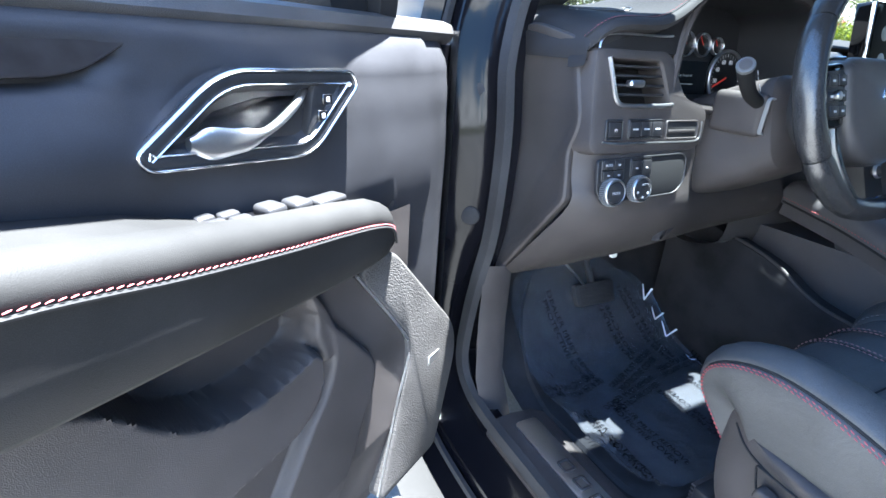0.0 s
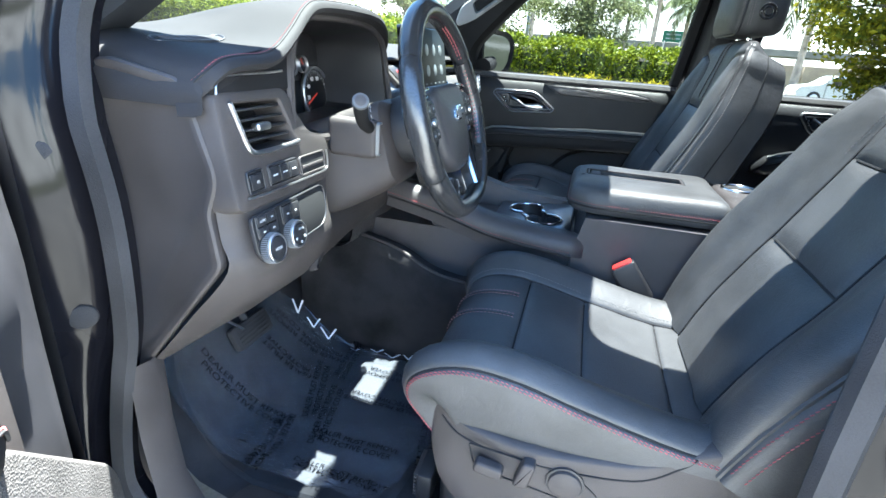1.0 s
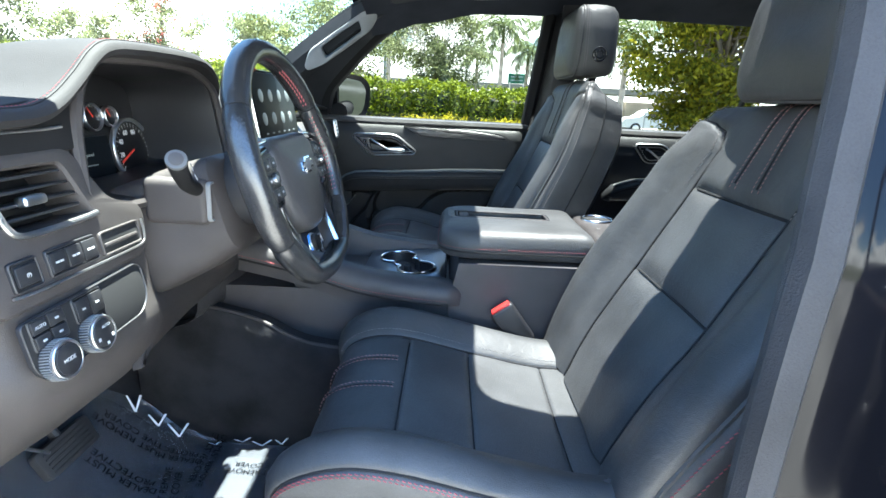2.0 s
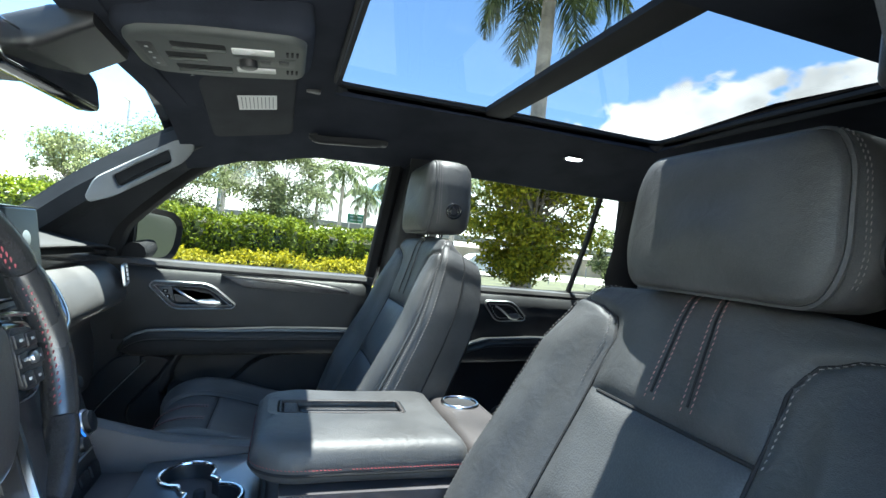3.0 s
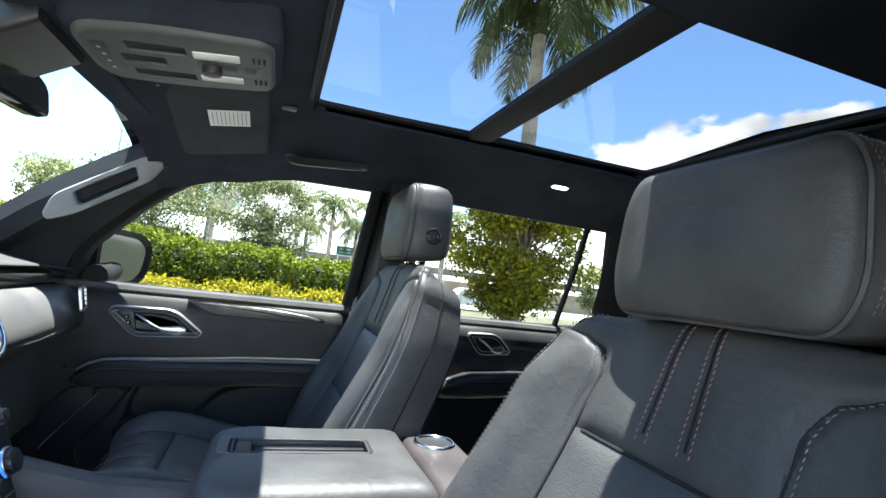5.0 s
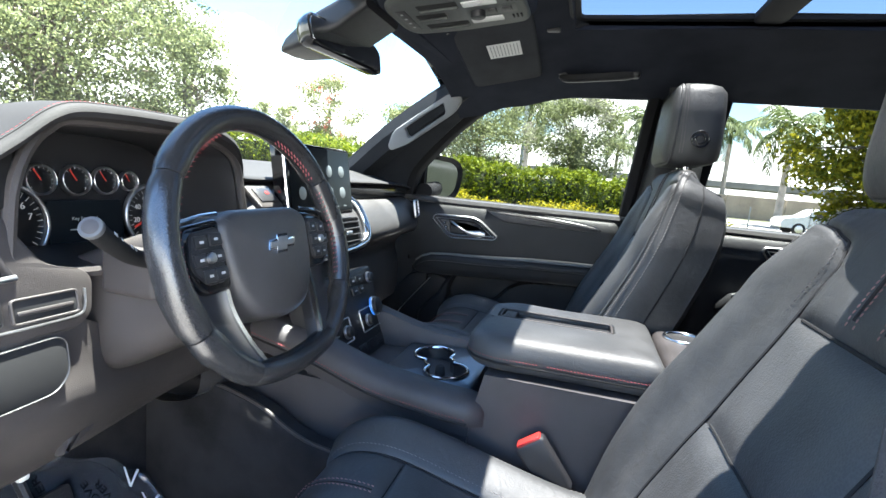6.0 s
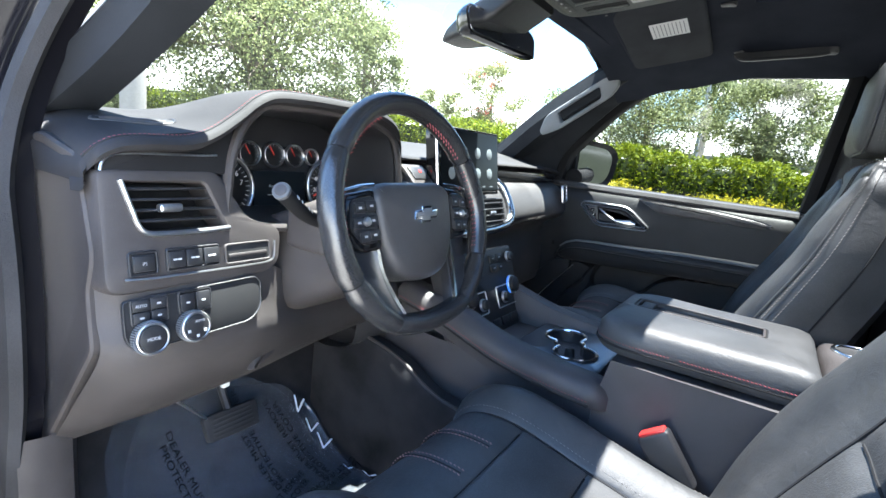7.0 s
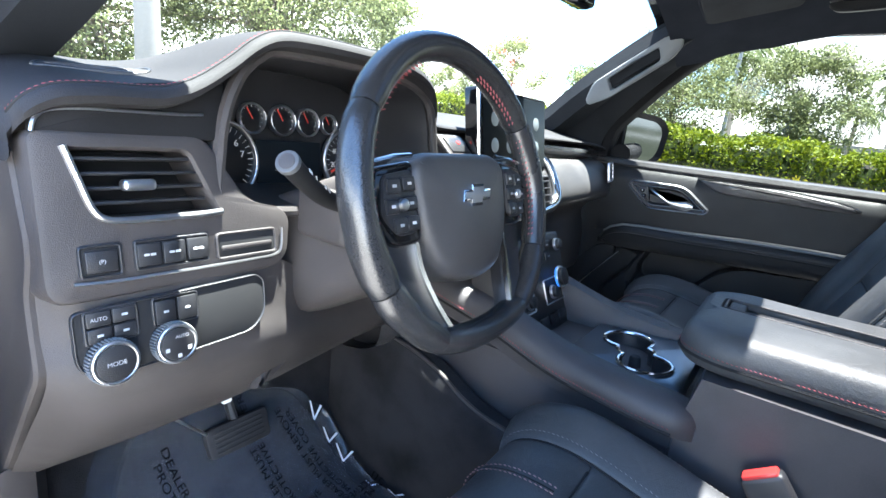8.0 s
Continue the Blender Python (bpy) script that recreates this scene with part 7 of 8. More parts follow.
GRILLE = material("dotted_grille", (0.042, 0.040, 0.039), 0.65, grain=0.6, grain_size=420, bump=1.0, wear=0.12, spec=0.16, cell=True)
WIN = rpoly([(0.640, 1.318), (0.615, 1.42), (0.440, 1.600), (0.30, 1.692), (0.15, 1.735), (-0.12, 1.765), (-0.165, 1.745), (-0.128, 1.318)], [0.02, 0.03, 0.1, 0.1, 0.1, 0.03, 0.03, 0.02], 4)
RWIN = rpoly([(-0.375, 1.322), (-0.412, 1.75), (-0.44, 1.768), (-1.04, 1.772), (-1.095, 1.74), (-1.165, 1.375), (-1.15, 1.345)], [0.02, 0.03, 0.03, 0.03, 0.05, 0.03, 0.02], 4)
pdoor, _ = door("passenger_door", "closed front passenger door with black lining and chrome handle", PASS, 0.80, -0.155, True, WIN, S_GLASS)
rdoor, rput = door("rear_door", "closed rear passenger door with black lining", PASS, -0.37, -1.21, False, RWIN, S_GLASS)
bm = bmesh.new()
tube(bm, [V(0.86, -0.955, 1.33), V(0.80, -0.985, 1.56), V(0.742, -1.0, 1.772)], 0.012, 6)
part("divider_bar", bm, PLASTIC_DARK, rdoor)
ddoor, dput = door("driver_door", "wide-open driver's door, window down, with chrome handle and red-stitched armrest", DRIVER, 0.80, -0.155, True, WIN, S_GLASS)
# front edge of the open door: lining return and check strap
bm = bmesh.new()
loops = [[V(0.805, 0.775, z), V(0.83, 0.80, z), V(0.86, 0.84, z), V(0.90, 0.852, z), V(0.94, 0.855, z)] for z in (0.55, 0.8, 1.1, 1.32)]
dput("door_edge", skin(loops, closed=False), PLASTIC_DARK)


def door_mirror(name, M, label):
    """An outside mirror on its arm, the glass facing back."""
    d = thing(name, label, "wing mirror", M @ V(1.05, 0.56, 1.33))
    out = rpoly([(0.905, 1.325), (0.898, 1.47), (0.935, 1.497), (1.075, 1.488), (1.125, 1.45), (1.115, 1.352), (1.075, 1.310), (0.94, 1.304)], [0.03, 0.03, 0.03, 0.05, 0.05, 0.05, 0.04, 0.03], 4)
    c = sum((Vector(p) for p in out), Vector((0, 0))) / len(out)
    loops = []
    for f, y in ((0.80, 0.562), (0.88, 0.551), (1.0, 0.548), (1.02, 0.56), (1.0, 0.61), (0.85, 0.66), (0.5, 0.69), (0.1, 0.70)):
        loops.append([V(c.x + (p.x - c.x) * f, y - 0.45 * (c.x + (p.x - c.x) * f - 1.05) - 0.03 * (c.y + (p.y - c.y) * f - 1.41), c.y + (p.y - c.y) * f) for p in out])
    bm = skin(loops, caps=(False, True))
    bm.transform(M)
    part("housing", bm, FRAME_BLACK, d)
    bm = skin([[V(c.x + (p.x - c.x) * f, 0.5545 - 0.45 * (c.x + (p.x - c.x) * f - 1.05) - 0.03 * (c.y + (p.y - c.y) * f - 1.41), c.y + (p.y - c.y) * f) for p in out] for f in (0.80, 0.02)], caps=(False, True))
    bm.transform(M)
    part("mirror_glass", bm, WING_GLASS, d, "dimmed mirror glass", angle=0)
    bm = bmesh.new()
    tube(bm, [V(0.86, 0.60, 1.345), V(0.93, 0.60, 1.345), V(1.0, 0.60, 1.36)], 0.035, 10)
    bm.transform(M)
    part("arm", bm, FRAME_BLACK, d)
    return d


door_mirror("wing_mirror", PASS, "gloss black wing mirror outside the passenger window")
door_mirror("wing_mirror", DRIVER, "gloss black wing mirror on the open driver's door")

# ---- fittings overhead ----
oh = thing("overhead_console", "grey overhead console with reading lamps and switches", "overhead console", (0.0, 0.28, 1.75))
OM = frm((0.0, 0.275, 1.768), (1, 0, 0), (0, -1, 0.13))   # x to the passenger, y rearward, z down
if OM.to_3x3().col[2].z > 0:
    OM = frm((0.0, 0.275, 1.768), (-1, 0, 0), (0, -1, 0.13))
SX = 1 if OM.to_3x3().col[0].x > 0 else -1
ol = rpoly([(-0.100, 0.130), (0.100, 0.130), (0.112, -0.03), (0.098, -0.125), (0.06, -0.142), (-0.06, -0.142), (-0.098, -0.125), (-0.112, -0.03)], [0.03, 0.03, 0.05, 0.03, 0.03, 0.03, 0.03, 0.05], 5)
bm = bmesh.new()
plate(bm, OM, ol, 0.032, 0.012, 4)
ob_ = part("housing", bm, OVERHEAD, oh)
bm = bmesh.new()
plate(bm, OM @ Matrix.Translation((0, 0, -0.045)), [Vector(q) * 1.10 for q in ol], 0.068, 0.020, 5)
part("surround", bm, LINER, oh)
for sx in (-1, 1):
    bm = bmesh.new()
    plate(bm, OM @ Matrix.Translation((0, 0, 0.031)), rpoly([(sx * 0.034, 0.012), (sx * 0.060, 0.012), (sx * 0.060, 0.078), (sx * 0.034, 0.078)], 0.004), 0.003, 0.001)
    part("reading_lamp", bm, LAMP_LENS, ob_, "clear reading lamp lens")
    for k in range(3):
        bm = bmesh.new()
        rbox(bm, (sx * 0.047, 0.098 + 0.008 * k, 0.0325), (0.020, 0.004, 0.003), 0.001, 1, m=OM)
        part("grille_slot", bm, SEAM, ob_)
# three storage slots ahead of the lamps: near-black plates paint recess shade, each lipped
for sx, y0, y1 in ((-0.058, -0.075, 0.004), (-0.010, -0.090, -0.030), (0.048, -0.085, 0.004)):
    bm = bmesh.new()
    plate(bm, OM @ Matrix.Translation((0, 0, 0.0305)), rpoly([(sx - 0.012, y0), (sx + 0.010, y0), (sx + 0.013, y1), (sx - 0.009, y1)], 0.004), 0.0018, 0.0004)
    sl = part("storage_slot_shade", bm, SEAM, ob_)
    bm = bmesh.new()
    rbox(bm, (sx + 0.016, (y0 + y1) / 2, 0.034), (0.007, y1 - y0, 0.006), 0.0025, 2, m=OM)
    part("slot_lip", bm, OVERHEAD, sl)
bm = bmesh.new()
plate(bm, OM @ Matrix.Translation((0, 0, 0.0300)), rpoly([(-0.022, 0.012), (0.022, 0.012), (0.024, 0.112), (-0.024, 0.112)], 0.008), 0.0025, 0.001)
part("switch_plate", bm, OVERHEAD, ob_)
bm = bmesh.new()
cyl(bm, OM @ Matrix.Translation((0, 0.034, 0.031)), 0.015, 0.014, 24, 0.003)
part("sunroof_dial", bm, PLASTIC_DARK, ob_)
for ky in (0.062, 0.092):
    bm = bmesh.new()
    rbox(bm, (0, ky, 0.033), (0.022, 0.018, 0.005), 0.002, 2, m=OM)
    part("key", bm, PLASTIC_DARK, ob_)
bm = bmesh.new()
rbox(bm, (0, -0.112, 0.031), (0.115, 0.022, 0.004), 0.002, 2, m=OM)
kb = part("key_panel", bm, PLASTIC_DARK, ob_)
for k in range(4):
    bm = bmesh.new()
    rbox(bm, (-0.040 + 0.026 * k, -0.112, 0.0335), (0.006, 0.005, 0.001), 0.0004, 1, m=OM)
    part("mark", bm, WHITE_INK, kb)

# sun visors folded up
for side, nm in ((-1, "driver"), (1, "passenger")):
    vz = thing("sun_visor", "folded dark cloth sun visor with a white printed label", "sun visor", (side * 0.36, 0.25, 1.76), "sun visors")
    m = frm((side * 0.37, 0.265, 1.770), (1, 0, -0.20 * side), (0, -1, 0.20))
    if m.to_3x3().col[2].z > 0:
        m = frm((side * 0.37, 0.265, 1.770), (-1, 0, 0.20 * side), (0, -1, 0.20))
    fx = 1 if m.to_3x3().col[0].x > 0 else -1
    bm = bmesh.new()
    plate(bm, m, rpoly([(-0.205, -0.10), (0.205, -0.10), (0.195, 0.105), (-0.195, 0.105)], 0.025, 5), 0.018, 0.007, 3)
    vb = part("panel", bm, VISOR_CLOTH, vz)
    bm = bmesh.new()
    # the driver's label is larger and nearer the middle of the car
    lx, lw, l0, l1 = (0.035 * fx, 0.064, -0.036, 0.078) if side < 0 else (-0.01 * fx, 0.038, -0.025, 0.062)
    plate(bm, m @ Matrix.Translation((0, 0, 0.017)), [Vector(p) for p in ((lx - lw, l0), (lx + lw, l0), (lx + lw, l1), (lx - lw, l1))], 0.0016, 0.0004)
    lb = part("label", bm, LABEL, vb, "white printed warning label")
    for k in range(9):
        bm = bmesh.new()
        rbox(bm, (lx, l0 + (l1 - l0) * (0.1 + 0.1 * k), 0.019), (lw * 1.6, 0.0016, 0.0005), 0.0001, 1, m=m)
        part("text_bar", bm, GREYTRIM, lb)
    if side < 0:
        for kx in (0.2, 0.6):
            bm = bmesh.new()
            rbox(bm, (lx + fx * lw * kx, l1 - 0.022, 0.0192), (0.020, 0.022, 0.0006), 0.0001, 1, m=m)
            part("pictogram", bm, PLASTIC_DARK, lb)
    bm = bmesh.new()
    tube(bm, [m @ V(side * fx * 0.20, -0.098, 0.006), m @ V(0, -0.100, 0.008), m @ V(-side * fx * 0.205, -0.098, 0.006)], 0.008, 8)
    part("hinge_rod", bm, LINER, vz)
    bm = bmesh.new()
    rbox(bm, (-side * fx * 0.17, -0.112, 0.012), (0.06, 0.03, 0.022), 0.006, 2, m=m)
    part("clip", bm, PLASTIC_DARK, vz)

# interior mirror on its stem with the sensor shroud
mr = thing("rear_view_mirror", "black framed rear view mirror on a stem under the header", "rear view mirror", (0, 0.5, 1.68))
MM = frm((-0.008, 0.510, 1.668), (0.93, -0.15, 0.0), (0.05, 0.24, 0.97))
mo = rpoly([(-0.125, -0.028), (0.118, -0.036), (0.126, 0.016), (0.10, 0.034), (-0.118, 0.036), (-0.130, 0.018)], [0.02, 0.012, 0.015, 0.02, 0.02, 0.012], 4)
bm = bmesh.new()
rings(bm, [lift(MM, inset([Vector(p) for p in mo], i), z) for i, z in ((0.02, -0.045), (0.005, -0.03), (0.0, -0.012), (0.0, 0.0), (0.003, 0.002), (0.005, 0.0015))])
part("housing", bm, PIANO, mr)
bm = bmesh.new()
plate(bm, MM @ Matrix.Translation((0, 0, 0.0005)), inset([Vector(p) for p in mo], 0.006), 0.002, 0.0004)
part("mirror_glass", bm, MIRROR, mr, "silvered mirror glass", angle=20)
bm = bmesh.new()
tube(bm, catmull([MM @ V(0, 0.01, -0.04), V(0.0, 0.60, 1.70), V(0.0, 0.62, 1.715)], 4), 0.012, 10)
part("stem", bm, PLASTIC_DARK, mr)
bm = bmesh.new()
loops = []
for y, w, z0, z1 in ((0.44, 0.085, 1.725, 1.76), (0.50, 0.082, 1.685, 1.745), (0.58, 0.072, 1.655, 1.71), (0.64, 0.05, 1.645, 1.675), (0.66, 0.03, 1.648, 1.662)):
    loops.append([V(p.x, y, p.y) for p in rpoly([(-w, z0), (w, z0), (w * 0.95, z1), (-w * 0.95, z1)], 0.014, 4)])
rings(bm, loops)
part("sensor_shroud", bm, PLASTIC_DARK, mr)

# grab handle on the passenger's front pillar
for side in (1,):
    gh = thing("pillar_handle", "grey grab handle along the front pillar", "grab handle", (side * 0.66, 0.55, 1.6), "grab handles")
    a, b = V(side * 0.648, 0.672, 1.505), V(side * 0.636, 0.422, 1.682)
    ax = (b - a).normalized()
    inw = V(-side, -0.15, -0.25)
    inw = (inw - ax * inw.dot(ax)).normalized()
    m = frm(a.lerp(b, 0.5), ax, inw.cross(ax))
    if m.to_3x3().col[2].dot(inw) < 0:
        m = frm(a.lerp(b, 0.5), ax, ax.cross(inw))
    L = (b - a).length / 2
    o = rpoly([(-L, -0.020), (-L * 0.62, -0.034), (L * 0.7, -0.034), (L, -0.012), (L, 0.026), (L * 0.8, 0.030), (-L * 0.7, 0.030), (-L, -0.002)], [0.01, 0.02, 0.02, 0.015, 0.01, 0.02, 0.02, 0.01], 4)
    hole = rpoly([(-L * 0.48, -0.020), (L * 0.52, -0.020), (L * 0.60, 0.014), (-L * 0.42, 0.016)], 0.010, 4)
    bm = holed(bmesh.new(), m @ Matrix.Translation((0, 0, 0.030)), o, hole, 0.035, 0.007, n=64, deep=0.03, rim=0.004)
    part("handle", bm, GREYTRIM, gh)
    bm = bmesh.new()
    plate(bm, m @ Matrix.Translation((0, 0, -0.008)), hole, 0.010, 0.001)
    part("hand_recess", bm, PILLAR, gh)
# folding handle above the passenger's window, roof lamp behind
rh = thing("grab_handle", "dark folding grab handle above the passenger window", "grab handle", (0.60, 0.0, 1.75), "grab handles")
bm = bmesh.new()
RP = [V(0.612, 0.105, 1.752), V(0.606, 0.085, 1.742), V(0.604, 0.0, 1.748), V(0.604, -0.085, 1.756), V(0.61, -0.105, 1.768)]
sweep(bm, catmull(RP, 5), [(-0.012, -0.006), (-0.006, -0.012), (0.006, -0.012), (0.012, -0.006), (0.010, 0.010), (-0.010, 0.010)])
part("grip", bm, PLASTIC_DARK, rh)
for y in (0.105, -0.105):
    bm = bmesh.new()
    rbox(bm, (0.612, y, 1.762), (0.036, 0.030, 0.024), 0.007, 2)
    part("mount", bm, PLASTIC_DARK, rh)
LIT_LENS = glow("lit_lens", (0.9, 0.95, 1.0), 1.0)
for LX in (0.505, -0.490):
    rl = thing("roof_lamp", "small lit oval courtesy lamp in the headliner", "lamp", (LX, -0.711, 1.80), "roof lamps")
    bm = bmesh.new()
    LMm = frm((LX, -0.711, liner_z(LX, -0.711) - 0.001), (0, 1, 0), (1, 0, -0.25 if LX > 0 else 0.25))
    if LMm.to_3x3().col[2].z > 0:
        LMm = frm((LX, -0.711, liner_z(LX, -0.711) - 0.001), (0, -1, 0), (1, 0, -0.25 if LX > 0 else 0.25))
    plate(bm, LMm, rpoly([(-0.026, -0.010), (0.026, -0.010), (0.026, 0.010), (-0.026, 0.010)], 0.0099, 5), 0.004, 0.001)
    part("lens", bm, LIT_LENS, rl)
    bm = bmesh.new()
    bezel(bm, LMm, rpoly([(-0.034, -0.015), (0.034, -0.015), (0.034, 0.015), (-0.034, 0.015)], 0.0149, 5), 0.007, 0.004)
    part("bezel", bm, PLASTIC_DARK, rl)

# small dark clips in the headliner
for kx, ky in ((0.338, 0.119), (-0.301, 0.109)):
    hk_ = thing("visor_clip", "small dark plastic clip in the headliner", "clip", (kx, ky, liner_z(kx, ky)), "headliner clips")
    bm = bmesh.new()
    rbox(bm, (kx, ky, liner_z(kx, ky) - 0.003), (0.020, 0.034, 0.012), 0.004, 2)
    part("clip_body", bm, PLASTIC_DARK, hk_)

# ---- driver's footwell ----
FLOOR = [(-1.0, 0.60), (0.2, 0.595), (0.66, 0.598), (0.74, 0.625), (0.84, 0.72), (0.95, 0.86), (1.02, 1.0)]


def floor_z(y):
    for (a, za), (b, zb) in zip(FLOOR, FLOOR[1:]):
        if y <= b:
            return za + (zb - za) * max(0, (y - a) / (b - a))
    return FLOOR[-1][1]


def film_z(x, y):
    n = noise.noise(V(x * 7, y * 7, 0.3)) * 0.006 + noise.noise(V(x * 23 + 5, y * 13, 1.7)) * 0.0030 + abs(noise.noise(V(x * 31, y * 44, 4.1))) * 0.0042 - abs(noise.noise(V(x * 17 + y * 9, y * 15 - x * 8, 2.2))) * 0.004
    rim = min(1.0, max(0.0, (-0.60 - x) / 0.06) + max(0.0, (0.44 - y) / 0.05) + max(0.0, (x + 0.29) / 0.05))
    n += rim * (abs(noise.noise(V(x * 60, y * 38, 7.0))) * 0.016 - 0.004)
    edge = max(0, -0.61 - x) * 0.42
    return floor_z(y) + 0.022 + n + edge


mat_ = thing("floor_mat", "dark moulded floor mat in the driver's footwell", "floor mat", (-0.45, 0.6, 0.6))
outl = rpoly([(-0.69, 0.40), (-0.27, 0.32), (-0.24, 0.70), (-0.26, 0.88), (-0.56, 0.93), (-0.66, 0.85), (-0.70, 0.70)], [0.05, 0.03, 0.06, 0.06, 0.08, 0.08, 0.1], 5)
bm = bmesh.new()
n_ = 26
vv = {}
c_ = sum((Vector(p) for p in outl), Vector((0, 0))) / len(outl)
loops = []
for f in [1.0, 0.97, 0.9, 0.8, 0.65, 0.5, 0.3, 0.1]:
    loops.append([V(*(c_ + (Vector(p) - c_) * f), floor_z((c_ + (Vector(p) - c_) * f).y) + (0.004 if f == 1.0 else 0.012)) for p in outl])
rings(bm, loops, caps=(False, True))
part("tray", bm, CARPET, mat_)

FILM = bpy.data.materials.new("clear_film")
FILM.use_nodes = True
fn, fl = FILM.node_tree.nodes, FILM.node_tree.links
fb, fo = fn["Principled BSDF"], fn["Material Output"]
fb.inputs["Base Color"].default_value, fb.inputs["Roughness"].default_value = (0.11, 0.118, 0.135, 1), 0.07
fb.inputs["Specular IOR Level"].default_value = 0.8
ft, fm_, fnz = fn.new("ShaderNodeBsdfTransparent"), fn.new("ShaderNodeMixShader"), fn.new("ShaderNodeTexNoise")
ft.inputs[0].default_value = (0.80, 0.85, 0.92, 1)
fnz.inputs["Scale"].default_value, fnz.inputs["Detail"].default_value = 14.0, 6.0
fco, fbp = fn.new("ShaderNodeTexCoord"), fn.new("ShaderNodeBump")
fl.new(fco.outputs["Object"], fnz.inputs["Vector"])
fbp.inputs["Strength"].default_value, fbp.inputs["Distance"].default_value = 0.8, 0.014
fl.new(fnz.outputs[0], fbp.inputs["Height"])
fl.new(fbp.outputs[0], fb.inputs["Normal"])
fm_.inputs[0].default_value = 0.44
fl.new(ft.outputs[0], fm_.inputs[1])
fl.new(fb.outputs[0], fm_.inputs[2])
fl.new(fm_.outputs[0], fo.inputs[0])

film_ob = thing("protective_film", "crumpled clear plastic film printed with black words over the mat", "plastic film", (-0.45, 0.6, 0.62))
fo_ = rpoly([(-0.71, 0.42), (-0.28, 0.30), (-0.225, 0.55), (-0.225, 0.84), (-0.36, 0.90), (-0.58, 0.93), (-0.69, 0.86), (-0.715, 0.68)], [0.04, 0.03, 0.05, 0.05, 0.06, 0.06, 0.06, 0.08], 6)
fine_ = []
for a_, b_ in zip(fo_, fo_[1:] + fo_[:1]):
    k_ = max(1, int((Vector(b_) - Vector(a_)).length / 0.008))
    fine_ += [Vector(a_).lerp(Vector(b_), i_ / k_) for i_ in range(k_)]
fo_ = fine_
bm = bmesh.new()
cf = Vector((-0.46, 0.62))
loops = []
for k in range(60):
    f = 1 - k / 60
    row = []
    for p in fo_:
        q = cf + (Vector(p) - cf) * f
        row.append(V(q.x, q.y, film_z(q.x, q.y) + (0.008 * abs(math.sin(q.x * 61 + q.y * 47)) if k == 0 else 0)))
    loops.append(row)
rings(bm, loops, caps=(False, True))
part("sheet", bm, FILM, film_ob, angle=60)
# stiff folded peaks along the film's far edge, near-white to paint in glints
GLINT = material("film_fold_glint", (0.78, 0.80, 0.84), 0.10, wear=0.05, coat=0.5)
rng = np.random.default_rng(5)
for k, (x, y, hgt) in enumerate(((-0.262, 0.815, 0.050), (-0.252, 0.775, 0.036), (-0.245, 0.735, 0.042), (-0.232, 0.66, 0.016), (-0.225, 0.60, 0.02), (-0.225, 0.555, 0.03), (-0.222, 0.51, 0.032))):
    z = film_z(x, y)
    hgt *= 0.85 if k < 3 else 0.45
    bm = bmesh.new()
    w = 0.012 + 0.004 * (k % 3)
    a, b, c2 = V(x - 0.004, y + w, z + hgt), V(x, y, z), V(x + 0.006, y - w, z + hgt * 0.9)
    for p, q in ((a, b), (b, c2)):
        side_ = V(0, 0.0018, 0.0)
        rings(bm, [[p + side_, p - side_, p - side_ + V(0.0012, 0, 0), p + side_ + V(0.0012, 0, 0)], [q + side_ * 1.6, q - side_ * 1.6, q - side_ * 1.6 + V(0.0012, 0, 0), q + side_ * 1.6 + V(0.0012, 0, 0)]])
    part("fold", bm, GLINT, film_ob)
INK = material("black_print", (0.004, 0.004, 0.005), 0.95, wear=0.1, spec=0.0)


def print_film(text, x, y, ang, size):
    m = Matrix.Translation((x, y, 0)) @ Matrix.Rotation(radians(ang), 4, "Z")
    o = lettering(text, m, size, INK, film_ob, "CENTER")
    me = o.data
    for v in me.vertices:
        v.co.z = film_z(v.co.x, v.co.y) + 0.0032


for x, y, a in ((-0.395, 0.80, 96), (-0.565, 0.765, 276), (-0.56, 0.515, 270), (-0.40, 0.505, 90), (-0.42, 0.665, 18), (-0.625, 0.672, 190), (-0.483, 0.605, 12), (-0.482, 0.38, 190), (-0.30, 0.76, 100), (-0.30, 0.50, 90), (-0.66, 0.50, 270), (-0.27, 0.66, 185)):
    dx, dy = math.cos(radians(a + 90)) * 0.010, math.sin(radians(a + 90)) * 0.010
    print_film("DEALER MUST REMOVE", x + dx, y + dy, a, 0.019)
    print_film("PROTECTIVE COVER", x - dx, y - dy, a, 0.019)

# pedals
pd_ = thing("brake_pedal", "wide ribbed black rubber brake pedal", "pedal", (-0.435, 0.85, 0.76), "pedals")
PB = frm((-0.435, 0.828, 0.763), (1, 0, 0), (0, 0.45, 0.9))
bm = bmesh.new()
plate(bm, PB @ Matrix.Translation((0, 0, -0.012)), rpoly([(-0.062, -0.026), (0.062, -0.029), (0.066, 0.028), (-0.064, 0.030)], 0.010), 0.014, 0.004)
pp = part("pad", bm, RUBBER, pd_)
for k in range(5):
    bm = bmesh.new()
    rbox(bm, (0, -0.018 + 0.009 * k, 0.0025), (0.10, 0.004, 0.003), 0.001, 1, m=PB)
    part("rib", bm, RUBBER, pp)
bm = bmesh.new()
tube(bm, catmull([V(-0.435, 0.84, 0.77), V(-0.437, 0.90, 0.88), V(-0.438, 0.92, 1.0)], 4), 0.009, 8)
part("lever_arm", bm, PLASTIC_DARK, pd_)
pa = thing("accelerator_pedal", "narrow ribbed black accelerator pedal", "pedal", (-0.275, 0.9, 0.74), "pedals")
PA = frm((-0.275, 0.895, 0.755), (1, 0, 0), (0, 0.5, 0.86))
bm = bmesh.new()
